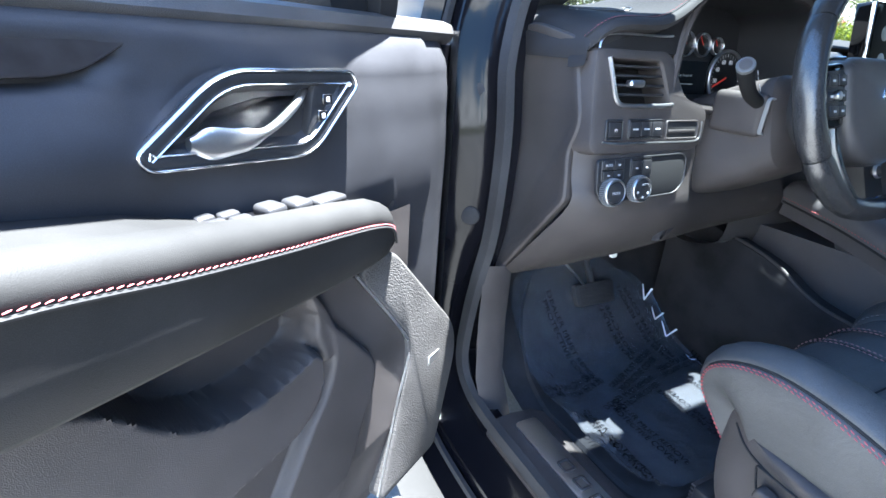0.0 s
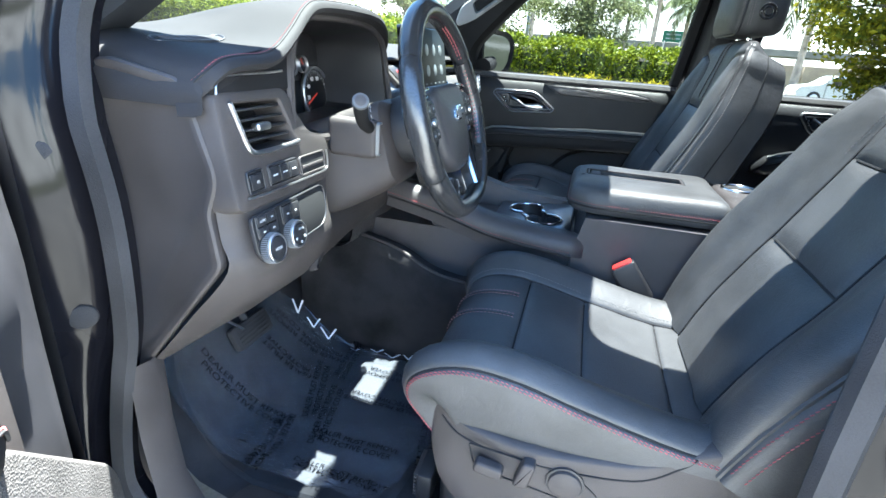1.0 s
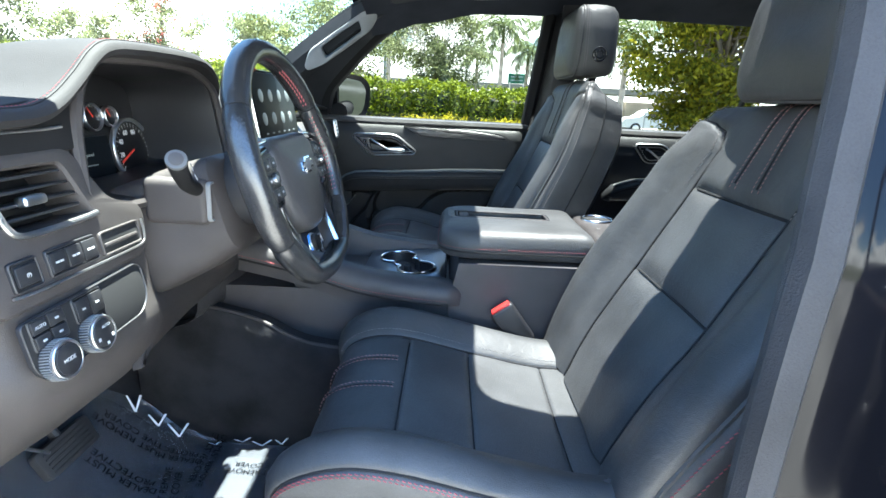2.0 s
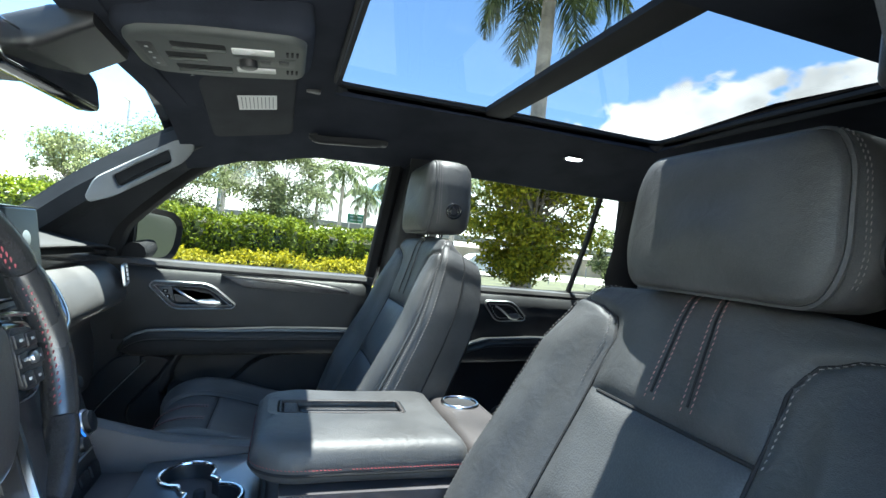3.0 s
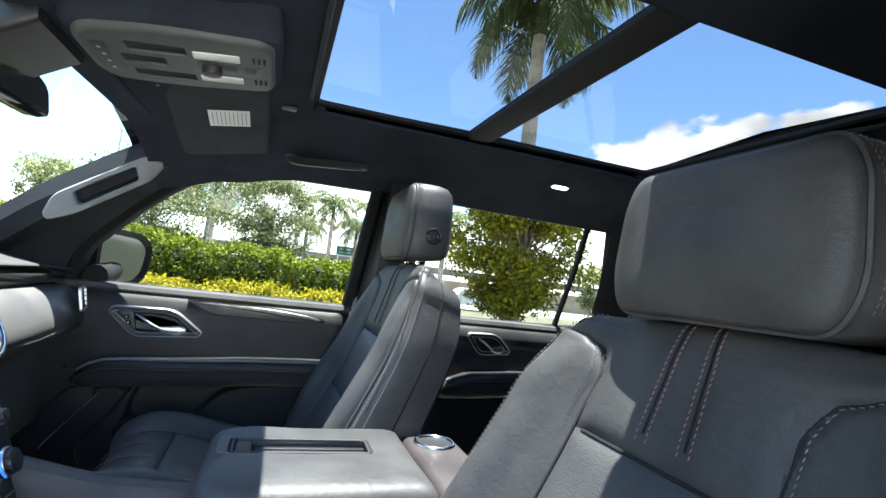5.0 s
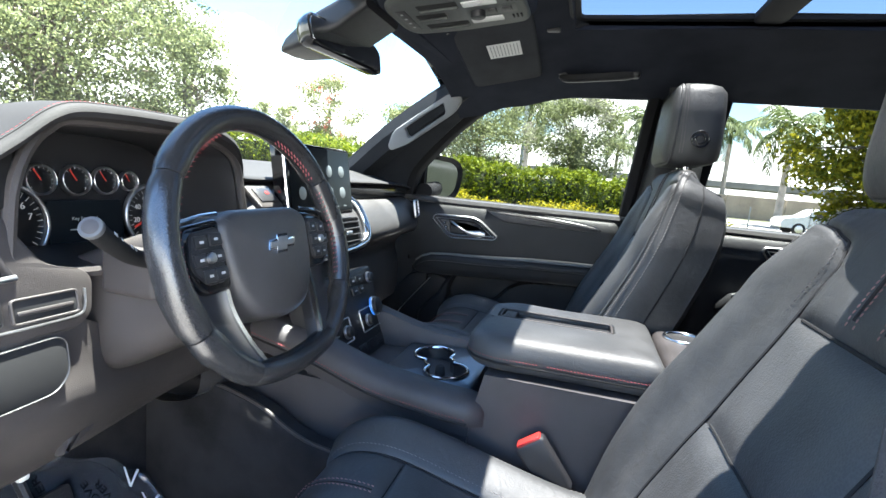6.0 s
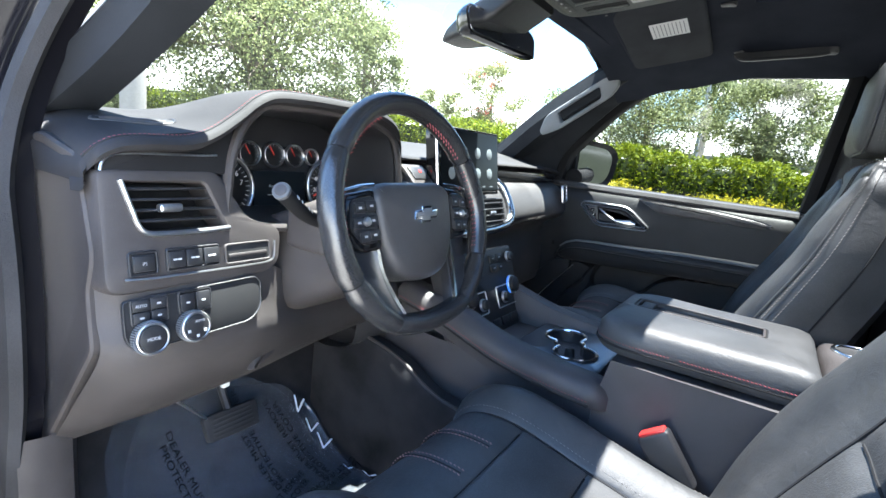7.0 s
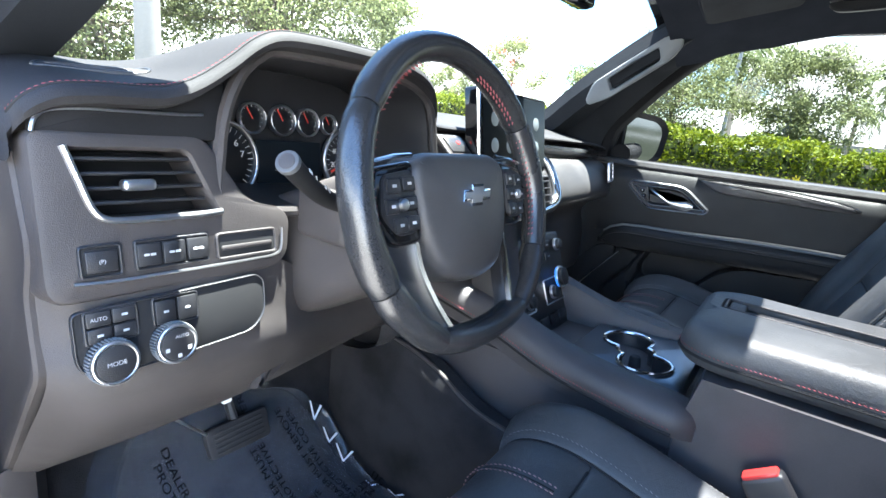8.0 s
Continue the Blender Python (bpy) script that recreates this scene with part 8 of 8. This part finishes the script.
plate(bm, PA @ Matrix.Translation((0, 0, -0.01)), rpoly([(-0.020, -0.055), (0.022, -0.055), (0.020, 0.055), (-0.018, 0.055)], 0.006), 0.012, 0.003)
ap_ = part("pad", bm, RUBBER, pa)
for k in range(6):
    bm = bmesh.new()
    rbox(bm, (-0.013 + 0.005 * k, 0, 0.0025), (0.0022, 0.09, 0.003), 0.0008, 1, m=PA)
    part("rib", bm, RUBBER, ap_)
# footwell lamp and the release rod under the knee panel
fl_ = thing("footwell_lamp", "small white footwell lamp under the dashboard", "lamp", (-0.541, 0.703, 0.935))
bm = bmesh.new()
rbox(bm, (-0.541, 0.703, 0.937), (0.016, 0.012, 0.012), 0.004, 2)
part("lens", bm, LAMP_LENS, fl_)
bm = bmesh.new()
rbox(bm, (-0.541, 0.710, 0.945), (0.026, 0.020, 0.012), 0.004, 2)
part("holder", bm, PLASTIC_DARK, fl_)
rod = thing("release_rod", "thin bright metal brake release rod", "rod", (-0.53, 0.80, 0.85))
bm = bmesh.new()
tube(bm, [V(-0.60, 0.80, 0.90), V(-0.555, 0.79, 0.855), V(-0.525, 0.785, 0.825)], 0.0026, 8)
part("rod_shaft", bm, SILVER, rod)
# hood release flap by the column
hr_ = thing("bonnet_pull", "grey pull handle below the steering column", "pull handle", (-0.53, 0.6, 1.03))
bm = bmesh.new()
HM_ = frm((-0.535, 0.602, 1.035), (1, 0.1, 0), (0, 0.35, 0.93))
plate(bm, HM_, rpoly([(-0.045, -0.022), (0.012, -0.006), (0.040, 0.030), (0.030, 0.040), (-0.02, 0.012)], [0.008, 0.02, 0.008, 0.008, 0.02]), 0.016, 0.005)
part("grip", bm, PLASTIC, hr_)

# raised letter shapes on the scuff plate
for k in range(9):
    bm = bmesh.new()
    mm_ = frm((-0.775, 0.50 - 0.042 * k, 0.6348), (0, -1, 0), (1, 0, 0))
    bezel(bm, mm_, rpoly([(-0.014, -0.013), (0.014, -0.013), (0.014, 0.013), (-0.014, 0.013)], 0.005), 0.005, 0.0014)
    part("raised_shape", bm, PLASTIC, plate_ob)

# seat belts: strap on each centre pillar
for side in (-1, 1):
    y = -0.24 if side < 0 else -0.285
    sb = thing("seat_belt", "black woven seat belt hanging on the centre pillar", "seat belt", (side * 0.76, y, 0.7), "seat belts")
    path = [V(side * (xs(z) - 0.052), y - 0.01, z) for z in (0.72, 1.0, 1.25, 1.45, 1.60)]
    bm = bmesh.new()
    loops = [[p + V(0, 0.024, 0), p + V(-side * 0.0015, 0.024, 0), p + V(-side * 0.0015, -0.024, 0), p + V(0, -0.024, 0)] for p in path]
    rings(bm, loops)
    part("webbing", bm, CARPET, sb)
    bm = bmesh.new()
    rbox(bm, path[-1] + V(0, 0, 0.015), (0.022, 0.075, 0.06), 0.009, 3)
    part("guide", bm, PLASTIC_DARK, sb)

# ---- outdoors ----
def flat(name, pts, z, mat, label, category):
    bm = bmesh.new()
    bm.faces.new([bm.verts.new((x, y, z)) for x, y in pts])
    return solo(name, bm, mat, label, category, kind="structure", angle=0)


ASPHALT = material("asphalt", (0.11, 0.108, 0.104), 0.85, grain=0.35, grain_size=90, bump=0.8, wear=0.2, wear_size=0.6)
GRASS = material("lawn", (0.036, 0.038, 0.018), 0.9, grain=0.5, grain_size=40, bump=1.0, wear=0.3, wear_size=0.8)
CONCRETE = material("pale_concrete", (0.25, 0.235, 0.215), 0.85, grain=0.15, grain_size=30, bump=0.5, wear=0.15, wear_size=0.7)
flat("ground", [(-900, -900), (900, -900), (900, 900), (-900, 900)], 0.0, GRASS, "mown grass reaching to the horizon", "ground")
flat("parking_ground", [(-14, -16), (7.2, -16), (7.2, 16), (-14, 16)], 0.004, ASPHALT, "pale worn asphalt of the car park under the car", "asphalt")
flat("road", [(34, -400), (50, -400), (44, 300), (30, 300)], 0.006, CONCRETE, "pale concrete road beyond the lawn", "road")


def leaf_mesh(name, pts, size, mat, seed, flatten=0.0, long=1.0, parent=None, label=""):
    """Many small folded leaves, one at each place."""
    rng = np.random.default_rng(seed)
    n = len(pts)
    P = np.asarray(pts)
    a = rng.normal(size=(n, 3))
    a /= np.linalg.norm(a, axis=1)[:, None]
    b = np.cross(a, rng.normal(size=(n, 3)))
    b /= np.linalg.norm(b, axis=1)[:, None]
    s = size * rng.uniform(0.6, 1.3, n)[:, None]
    up = np.cross(a, b)
    tip, tail = P + a * s * long, P - a * s * long
    l, r = P + b * s * 0.5 + up * s * 0.15, P - b * s * 0.5 + up * s * 0.15
    vs = np.stack([tail, l, tip, r], 1).reshape(-1, 3)
    i = np.arange(n) * 4
    faces = np.concatenate([np.stack([i, i + 1, i + 2], 1), np.stack([i, i + 2, i + 3], 1)]).tolist()
    me = bpy.data.meshes.new(name)
    me.from_pydata(vs.tolist(), [], faces)
    ob = finish(name, me, mat, 0)
    if parent is not None:
        ob.parent = parent
        ob.matrix_parent_inverse = parent_world(parent).inverted()
    return ob


def blob_points(rng, lobes, n, fill=0.35):
    """Places near the skin of a heap of lobes (centre, radii)."""
    vol = np.array([r[0] * r[1] + r[2] * r[1] for _, r in lobes])
    pick = rng.choice(len(lobes), n, p=vol / vol.sum())
    d = rng.normal(size=(n, 3))
    d /= np.linalg.norm(d, axis=1)[:, None]
    rad = 1 - fill * rng.random(n) ** 1.6 + rng.normal(0, 0.07, n)
    C, R = np.array([c for c, _ in lobes]), np.array([r for _, r in lobes])
    return C[pick] + d * R[pick] * rad[:, None]


HEDGE = leafy("hedge_leaf", (0.038, 0.070, 0.004), (0.19, 0.225, 0.012))
YELLOW = leafy("yellow_hedge_leaf", (0.10, 0.115, 0.009), (0.42, 0.35, 0.016))
TREE_G = leafy("tree_leaf", (0.075, 0.095, 0.040), (0.25, 0.28, 0.13))
TREE_Y = leafy("yellowing_leaf", (0.075, 0.10, 0.010), (0.40, 0.35, 0.024))
PALE = leafy("pale_leaf", (0.10, 0.12, 0.05), (0.28, 0.30, 0.14))
PALM_G = leafy("palm_leaf", (0.03, 0.05, 0.018), (0.13, 0.16, 0.06))
RED_F = leafy("red_blossom", (0.35, 0.06, 0.05), (0.6, 0.16, 0.12))
# near-black green: the shade between hedge leaves put into the core's colour
CORE = material("hedge_inner_shade", (0.012, 0.018, 0.006), 0.95, grain=0.5, grain_size=30, bump=1.0, wear=0.3, spec=0.05)


def hedge(name, x0, y0, y1, depth, height, mat, label, seed, n, size, top):
    rng = np.random.default_rng(seed)
    h = thing(name, label, "hedge", (x0, (y0 + y1) / 2, 0))
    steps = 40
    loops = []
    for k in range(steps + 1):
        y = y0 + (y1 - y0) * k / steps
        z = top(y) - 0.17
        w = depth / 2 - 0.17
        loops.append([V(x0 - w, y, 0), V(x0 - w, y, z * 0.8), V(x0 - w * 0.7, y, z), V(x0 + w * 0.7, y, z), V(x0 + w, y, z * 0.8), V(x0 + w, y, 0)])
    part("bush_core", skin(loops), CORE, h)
    y = rng.uniform(y0, y1, n)
    tz = np.array([top(q) for q in y]) + 0.05 * np.sin(y * 3.1) + 0.04 * np.sin(y * 7.7 + 1)
    face = rng.random(n)
    x = np.where(face < 0.55, x0 - depth / 2, rng.uniform(x0 - depth / 2, x0 + depth / 2, n))
    z = np.where(face < 0.55, rng.uniform(0.05, 1, n) * tz, tz)
    pts = np.stack([x, y, z], 1) + rng.normal(0, 0.05, (n, 3))
    # clumps of twigs stand out of the clipped face
    pts += 0.055 * np.stack([np.sin(y * 9.1 + z * 5.3) * np.sin(z * 11.7 - y * 4.1), np.sin(y * 17.0), np.sin(y * 13.3 + x * 8.0) * np.cos(y * 5.9)], 1)
    leaf_mesh("leaves", pts, size, mat, seed + 1, parent=h)
    return h


hedge("clipped_hedge", 10.2, -2.2, 34, 1.5, 1.75, HEDGE, "long clipped green hedge in full sun", 3, 96000, 0.043,
      lambda y: lerp_table(y, [(-2.2, 1.56), (2, 1.70), (8, 2.02), (30, 2.3)]))
hedge("yellow_hedge", 8.9, -2.4, 14, 1.0, 1.0, YELLOW, "low yellow-green border hedge before the tall one", 7, 30000, 0.042,
      lambda y: lerp_table(y, [(-2.4, 0.96), (3, 0.90), (12, 0.83)]) + 0.09 * abs(noise.noise(V(y * 2.3, 0.0, 5.0))) + 0.07 * abs(noise.noise(V(y * 7.0, 0.0, 9.0))))


def limb(bm, a, b, r0, r1, rng, n=7):
    a, b = Vector(a), Vector(b)
    path = [a.lerp(b, k / n) + V(*(rng.normal(0, 0.03 * (b - a).length, 3) if 0 < k < n else (0, 0, 0))) for k in range(n + 1)]
    tube(bm, path, 1.0, 7, taper=lambda t: r0 + (r1 - r0) * t)
    return path


def tree(name, at, height, spread, mat, label, seed, leaves, size, clear=0.25, r=0.14, lobes_n=14, blossoms=0):
    """Tapered trunk with limbs and a crown of many leaf clumps."""
    rng = np.random.default_rng(seed)
    t = thing(name, label, "tree", (*at, 0))
    bm = bmesh.new()
    x, y = at
    path = limb(bm, (x, y, -0.05), (x + 0.2, y, height * 0.6), r * 1.5, r * 0.5, rng)
    lobes = []
    for k in range(lobes_n):
        a = 2.4 * k + rng.uniform(-0.4, 0.4)
        f = math.sqrt((k + 0.6) / lobes_n)
        zc = height * (clear + (0.88 - clear) * rng.uniform(0.0, 1.0))
        room = math.sin(math.pi * min(1, max(0.12, (zc / height - clear) / (1.0 - clear) * 0.9 + 0.08)))
        c = (x + math.cos(a) * spread * 0.72 * f * room, y + math.sin(a) * spread * 0.72 * f * room, zc)
        q = spread * rng.uniform(0.13, 0.30)
        lobes.append((c, (q, q, q * 0.75)))
        start = path[min(len(path) - 1, int(len(path) * rng.uniform(0.45, 1.0)))]
        limb(bm, start, c, r * 0.30, r * 0.06, rng, 5)
    part("trunk", bm, BARK, t)
    pts = blob_points(rng, lobes, leaves, 0.95)
    leaf_mesh("crown", pts, size, mat, seed + 1, parent=t)
    if blossoms:
        tops = [(c[0] + rng.normal(0, 0.2), c[1] + rng.normal(0, 0.2), c[2] + q[2] * 1.05) for c, q in lobes]
        bp = np.concatenate([np.array(p) + rng.normal(0, 0.09, (blossoms // len(tops), 3)) for p in tops])
        leaf_mesh("blossoms", bp, 0.045, RED_F, seed + 2, parent=t)
    return t


def polar(az, d):
    """A place at a bearing (degrees to the right of straight ahead) and distance from the driver's door."""
    return (-0.9 + d * math.sin(radians(az)), 0.1 + d * math.cos(radians(az)))


tree("yellowing_tree", polar(116.5, 17), 6.1, 3.0, TREE_Y, "broad yellow-green tree on the lawn", 21, 26000, 0.085, clear=0.14, r=0.2, lobes_n=80)
tree("dark_tree", polar(36, 15), 7.6, 4.4, TREE_G, "large grey-green tree ahead of the car", 31, 64000, 0.050, clear=0.10, r=0.15, lobes_n=110)
tree("dark_tree", polar(18, 14), 7.2, 4.2, TREE_G, "large grey-green tree ahead of the car", 37, 58000, 0.050, clear=0.10, r=0.15, lobes_n=100)
tree("dark_tree", polar(47, 21), 6.4, 2.6, TREE_G, "large grey-green tree ahead of the car", 39, 16000, 0.07, clear=0.15, r=0.12, lobes_n=60)
tree("flowering_tree", polar(60.8, 22), 5.5, 2.1, PALE, "slender tree with red blossom at its tips", 41, 8000, 0.06, clear=0.3, r=0.06, lobes_n=44, blossoms=1100)
tree("side_tree", polar(78, 24), 6.0, 3.6, TREE_G, "airy grey-green tree behind the hedge", 51, 16000, 0.07, clear=0.25, r=0.1, lobes_n=64)
tree("side_tree", polar(88.5, 25), 6.2, 3.2, TREE_G, "airy grey-green tree behind the hedge", 55, 18000, 0.07, clear=0.22, r=0.1, lobes_n=64)
tree("side_tree", polar(70, 27), 5.4, 2.4, PALE, "pale thin tree behind the hedge", 57, 11000, 0.07, clear=0.25, r=0.09, lobes_n=50)
tree("side_tree", polar(55, 34), 5.6, 2.6, PALE, "pale thin tree behind the hedge", 59, 11000, 0.075, clear=0.2, r=0.09, lobes_n=50)
tree("side_tree", polar(128, 30), 4.6, 3.0, TREE_G, "dark bushy tree beyond the road", 63, 10000, 0.11, clear=0.05, r=0.09, lobes_n=40)

def palm(name, at, height, r, frond, n, seed, label, leaf_w=0.03, per=46):
    """Royal palm: ringed trunk, green crownshaft, arching feather fronds."""
    rng = np.random.default_rng(seed)
    t = thing(name, label, "palm tree", (*at, 0))
    x, y = at
    bm = bmesh.new()
    steps = 26
    tube(bm, [V(x, y, height * k / steps - 0.05) for k in range(steps + 1)], 1.0, 12,
         taper=lambda q: r * (1.15 - 0.35 * q + 0.25 * max(0, 0.12 - q) / 0.12) * (1 + 0.03 * math.sin(q * steps * 3.1)))
    part("trunk", bm, PALM_BARK, t)
    bm = bmesh.new()
    tube(bm, [V(x, y, height - 0.1 + 0.11 * frond * k) for k in range(5)], 1.0, 10, taper=lambda q: r * (0.85 - 0.5 * q))
    part("crownshaft", bm, PALM_G, t)
    top = V(x, y, height + 0.35 * frond)
    for k in range(n):
        a = 2.39996 * k + rng.uniform(-0.15, 0.15)
        rise = 1.05 - 1.55 * (k + 0.5) / n
        L = frond * rng.uniform(0.85, 1.1)
        d = V(math.cos(a), math.sin(a), 0)
        path = []
        p, ang = top.copy(), rise
        for s in range(13):
            path.append(p.copy())
            p += (d * math.cos(ang) + V(0, 0, 1) * math.sin(ang)) * (L / 12)
            ang -= (0.13 + 0.02 * (k % 3)) * (0.6 + s / 12)
        bm = bmesh.new()
        tube(bm, path, 0.02 * frond / 2, 5, taper=lambda q: 1.15 - q)
        side = d.cross(V(0, 0, 1))
        for j in range(per):
            q = 0.1 + 0.9 * j / per
            f = q * 12
            i = min(11, int(f))
            c = path[i].lerp(path[i + 1], f - i)
            tan = (path[i + 1] - path[i]).normalized()
            ll = frond * 0.30 * math.sin(math.pi * (0.12 + 0.86 * q)) * rng.uniform(0.8, 1.1)
            for sg in (-1, 1):
                dirn = (side * sg * rng.uniform(0.55, 0.85) + tan * 0.55 + V(0, 0, -rng.uniform(0.15, 0.75))).normalized()
                w = tan * leaf_w
                mid = c + dirn * ll * 0.5
                e = c + dirn * ll + V(0, 0, -0.25 * ll)
                vs = [bm.verts.new(c - w * 0.5), bm.verts.new(c + w * 0.5), bm.verts.new(mid + w * 0.6), bm.verts.new(mid - w * 0.6), bm.verts.new(e)]
                bm.faces.new((vs[0], vs[1], vs[2], vs[3]))
                bm.faces.new((vs[3], vs[2], vs[4]))
        part("frond", bm, PALM_G, t, angle=0)
    return t


palm("royal_palm", polar(116.3, 18.5), 11.3, 0.30, 4.8, 22, 61, "tall royal palm standing over the car", 0.062, 84)
for az, d, hh in ((95.2, 52, 7.0), (98.0, 60, 5.6), (100.6, 54, 7.2), (92.6, 62, 5.4), (103, 56, 7.0), (83, 40, 6.2), (108, 40, 5.2)):
    palm("far_palm", polar(az, d), hh, 0.22, 3.9, 15, int(az * 10), "palm far beyond the hedge", 0.13, 18)


# tan boundary wall, posts, bridge with a green sign, a parked car, lamp posts
bm = bmesh.new()
for k in range(24):
    rbox(bm, (52 + 0.2 * k * 0, -60 + 5.0 * k, 1.05), (0.3, 4.95, 2.1), 0.03, 1)
TAN = material("tan_wall_paint", (0.30, 0.25, 0.19), 0.85, grain=0.2, grain_size=6, wear=0.2, wear_size=0.5)
solo("boundary_wall", bm, TAN, "tan rendered boundary wall beyond the road", "wall", kind="structure")
br = thing("road_bridge", "pale concrete road bridge far beyond the hedge", "bridge", (85, -12, 0))
bm = bmesh.new()
rbox(bm, (85, -20, 3.9), (9, 110, 0.9), 0.05, 1)
part("deck", bm, CONCRETE, br)
for y in (-60, -35, -10, 15):
    bm = bmesh.new()
    rbox(bm, (85, y, 1.75), (6, 1.2, 3.5), 0.1, 1)
    part("pier", bm, CONCRETE, br)
sg = thing("road_sign", "green road sign on posts above the bridge", "road sign", (*polar(97.0, 78), 0))
sgx, sgy = polar(97.0, 78)
bm = bmesh.new()
rbox(bm, (sgx, sgy, 4.9), (0.15, 2.6, 1.4), 0.05, 1)
part("board", bm, material("sign_green", (0.01, 0.14, 0.08), 0.5, wear=0.05), sg)
for k in range(2):
    bm = bmesh.new()
    rbox(bm, (sgx - 0.1, sgy, 4.65 + 0.5 * k), (0.03, 1.8, 0.16), 0.01, 1)
    part("text_bar", bm, WHITE_INK, sg)
for o_ in (-1, 1):
    bm = bmesh.new()
    tube(bm, [V(sgx, sgy + o_, 0), V(sgx, sgy + o_, 4.4)], 0.1, 8)
    part("post", bm, METAL, sg)
GALV = material("galvanised_steel", (0.42, 0.43, 0.44), 0.55, metal=0.6, wear=0.1)
for az, d, hh, rr in ((24.6, 9.0, 9.0, 0.17), (82.6, 30, 9.0, 0.10), (74, 44, 10, 0.10)):
    lx_, ly_ = polar(az, d)
    lp_ = thing("lamp_post", "plain grey lamp post outdoors", "lamp post", (lx_, ly_, 0), "lamp posts")
    bm = bmesh.new()
    tube(bm, [V(lx_, ly_, hh * k / 6) for k in range(7)], rr, 12, taper=lambda t: 1.1 - 0.35 * t)
    part("mast", bm, CONCRETE if rr > 0.15 else GALV, lp_)
    bm = bmesh.new()
    rbox(bm, (lx_ - 0.5, ly_, hh + 0.05), (1.1, 0.28, 0.14), 0.05, 2)
    part("lamp_head", bm, GALV, lp_)
# chain-link posts along the road
for k in range(14):
    fx_, fy_ = 27.0, -26 + 2.6 * k
    fp_ = thing("fence_post", "thin grey steel fence post on the lawn", "fence post", (fx_, fy_, 0), "fence posts")
    bm = bmesh.new()
    tube(bm, [V(fx_, fy_, 0), V(fx_, fy_, 1.25)], 0.03, 8)
    part("pipe", bm, GALV, fp_)
    bm = bmesh.new()
    cyl(bm, frm((fx_, fy_, 1.25), (1, 0, 0), (0, 1, 0)), 0.036, 0.03, 10, 0.01)
    part("cap", bm, GALV, fp_)
# parked white car
cx_, cy_ = polar(111.5, 34)
pc = thing("parked_car", "white parked saloon car beyond the lawn", "car", (cx_, cy_, 0))
WHITE_PAINT = material("white_car_paint", (0.7, 0.7, 0.7), 0.2, coat=0.6, wear=0.03)
prof = [(-2.2, 0.35), (-2.25, 0.75), (-2.1, 0.92), (-1.35, 0.98), (-0.75, 1.40), (0.5, 1.42), (1.15, 1.0), (2.0, 0.85), (2.2, 0.6), (2.15, 0.35)]
side_line = catmull([V(a, b, 0) for a, b in prof], 3)
bm = skin([[V(cx_ + dx * (1 - 0.25 * max(0, p.y - 0.95)), cy_ + p.x, p.y) for p in side_line] for dx in (-0.88, -0.5, 0.5, 0.88)], closed=True)
part("body", bm, WHITE_PAINT, pc)
for a, b in ((-0.75, 0.0), (0.05, 0.75)):
    for sx in (-1, 1):
        bm = bmesh.new()
        m_ = frm((cx_ + sx * 0.83, cy_, 0), (0, 1, 0), (0, 0, 1))
        loops = [[V(cx_ + sx * w, cy_ + p.x, p.y) for p in rpoly([(a, 1.0), (b, 1.0), (b * 0.7, 1.34), (a * 0.75 + 0.05, 1.34)], 0.05)] for w in (0.70, 0.855)]
        rings(bm, loops)
        part("window", bm, PIANO, pc)
for a in (-1.35, 1.35):
    for sx in (-1, 1):
        bm = bmesh.new()
        cyl(bm, frm((cx_ + sx * 0.72, cy_ + a, 0.32), (0, 1, 0), (0, 0, 1)) if sx > 0 else frm((cx_ - 0.72, cy_ + a, 0.32), (0, -1, 0), (0, 0, 1)), 0.32, 0.2, 24, 0.04)
        wh_ = part("wheel", bm, RUBBER, pc)
        bm = bmesh.new()
        cyl(bm, frm((cx_ + sx * 0.90, cy_ + a, 0.32), (0, 1, 0), (0, 0, 1)) if sx > 0 else frm((cx_ - 0.90, cy_ + a, 0.32), (0, -1, 0), (0, 0, 1)), 0.2, 0.03, 20, 0.01)
        part("rim", bm, SILVER, wh_)
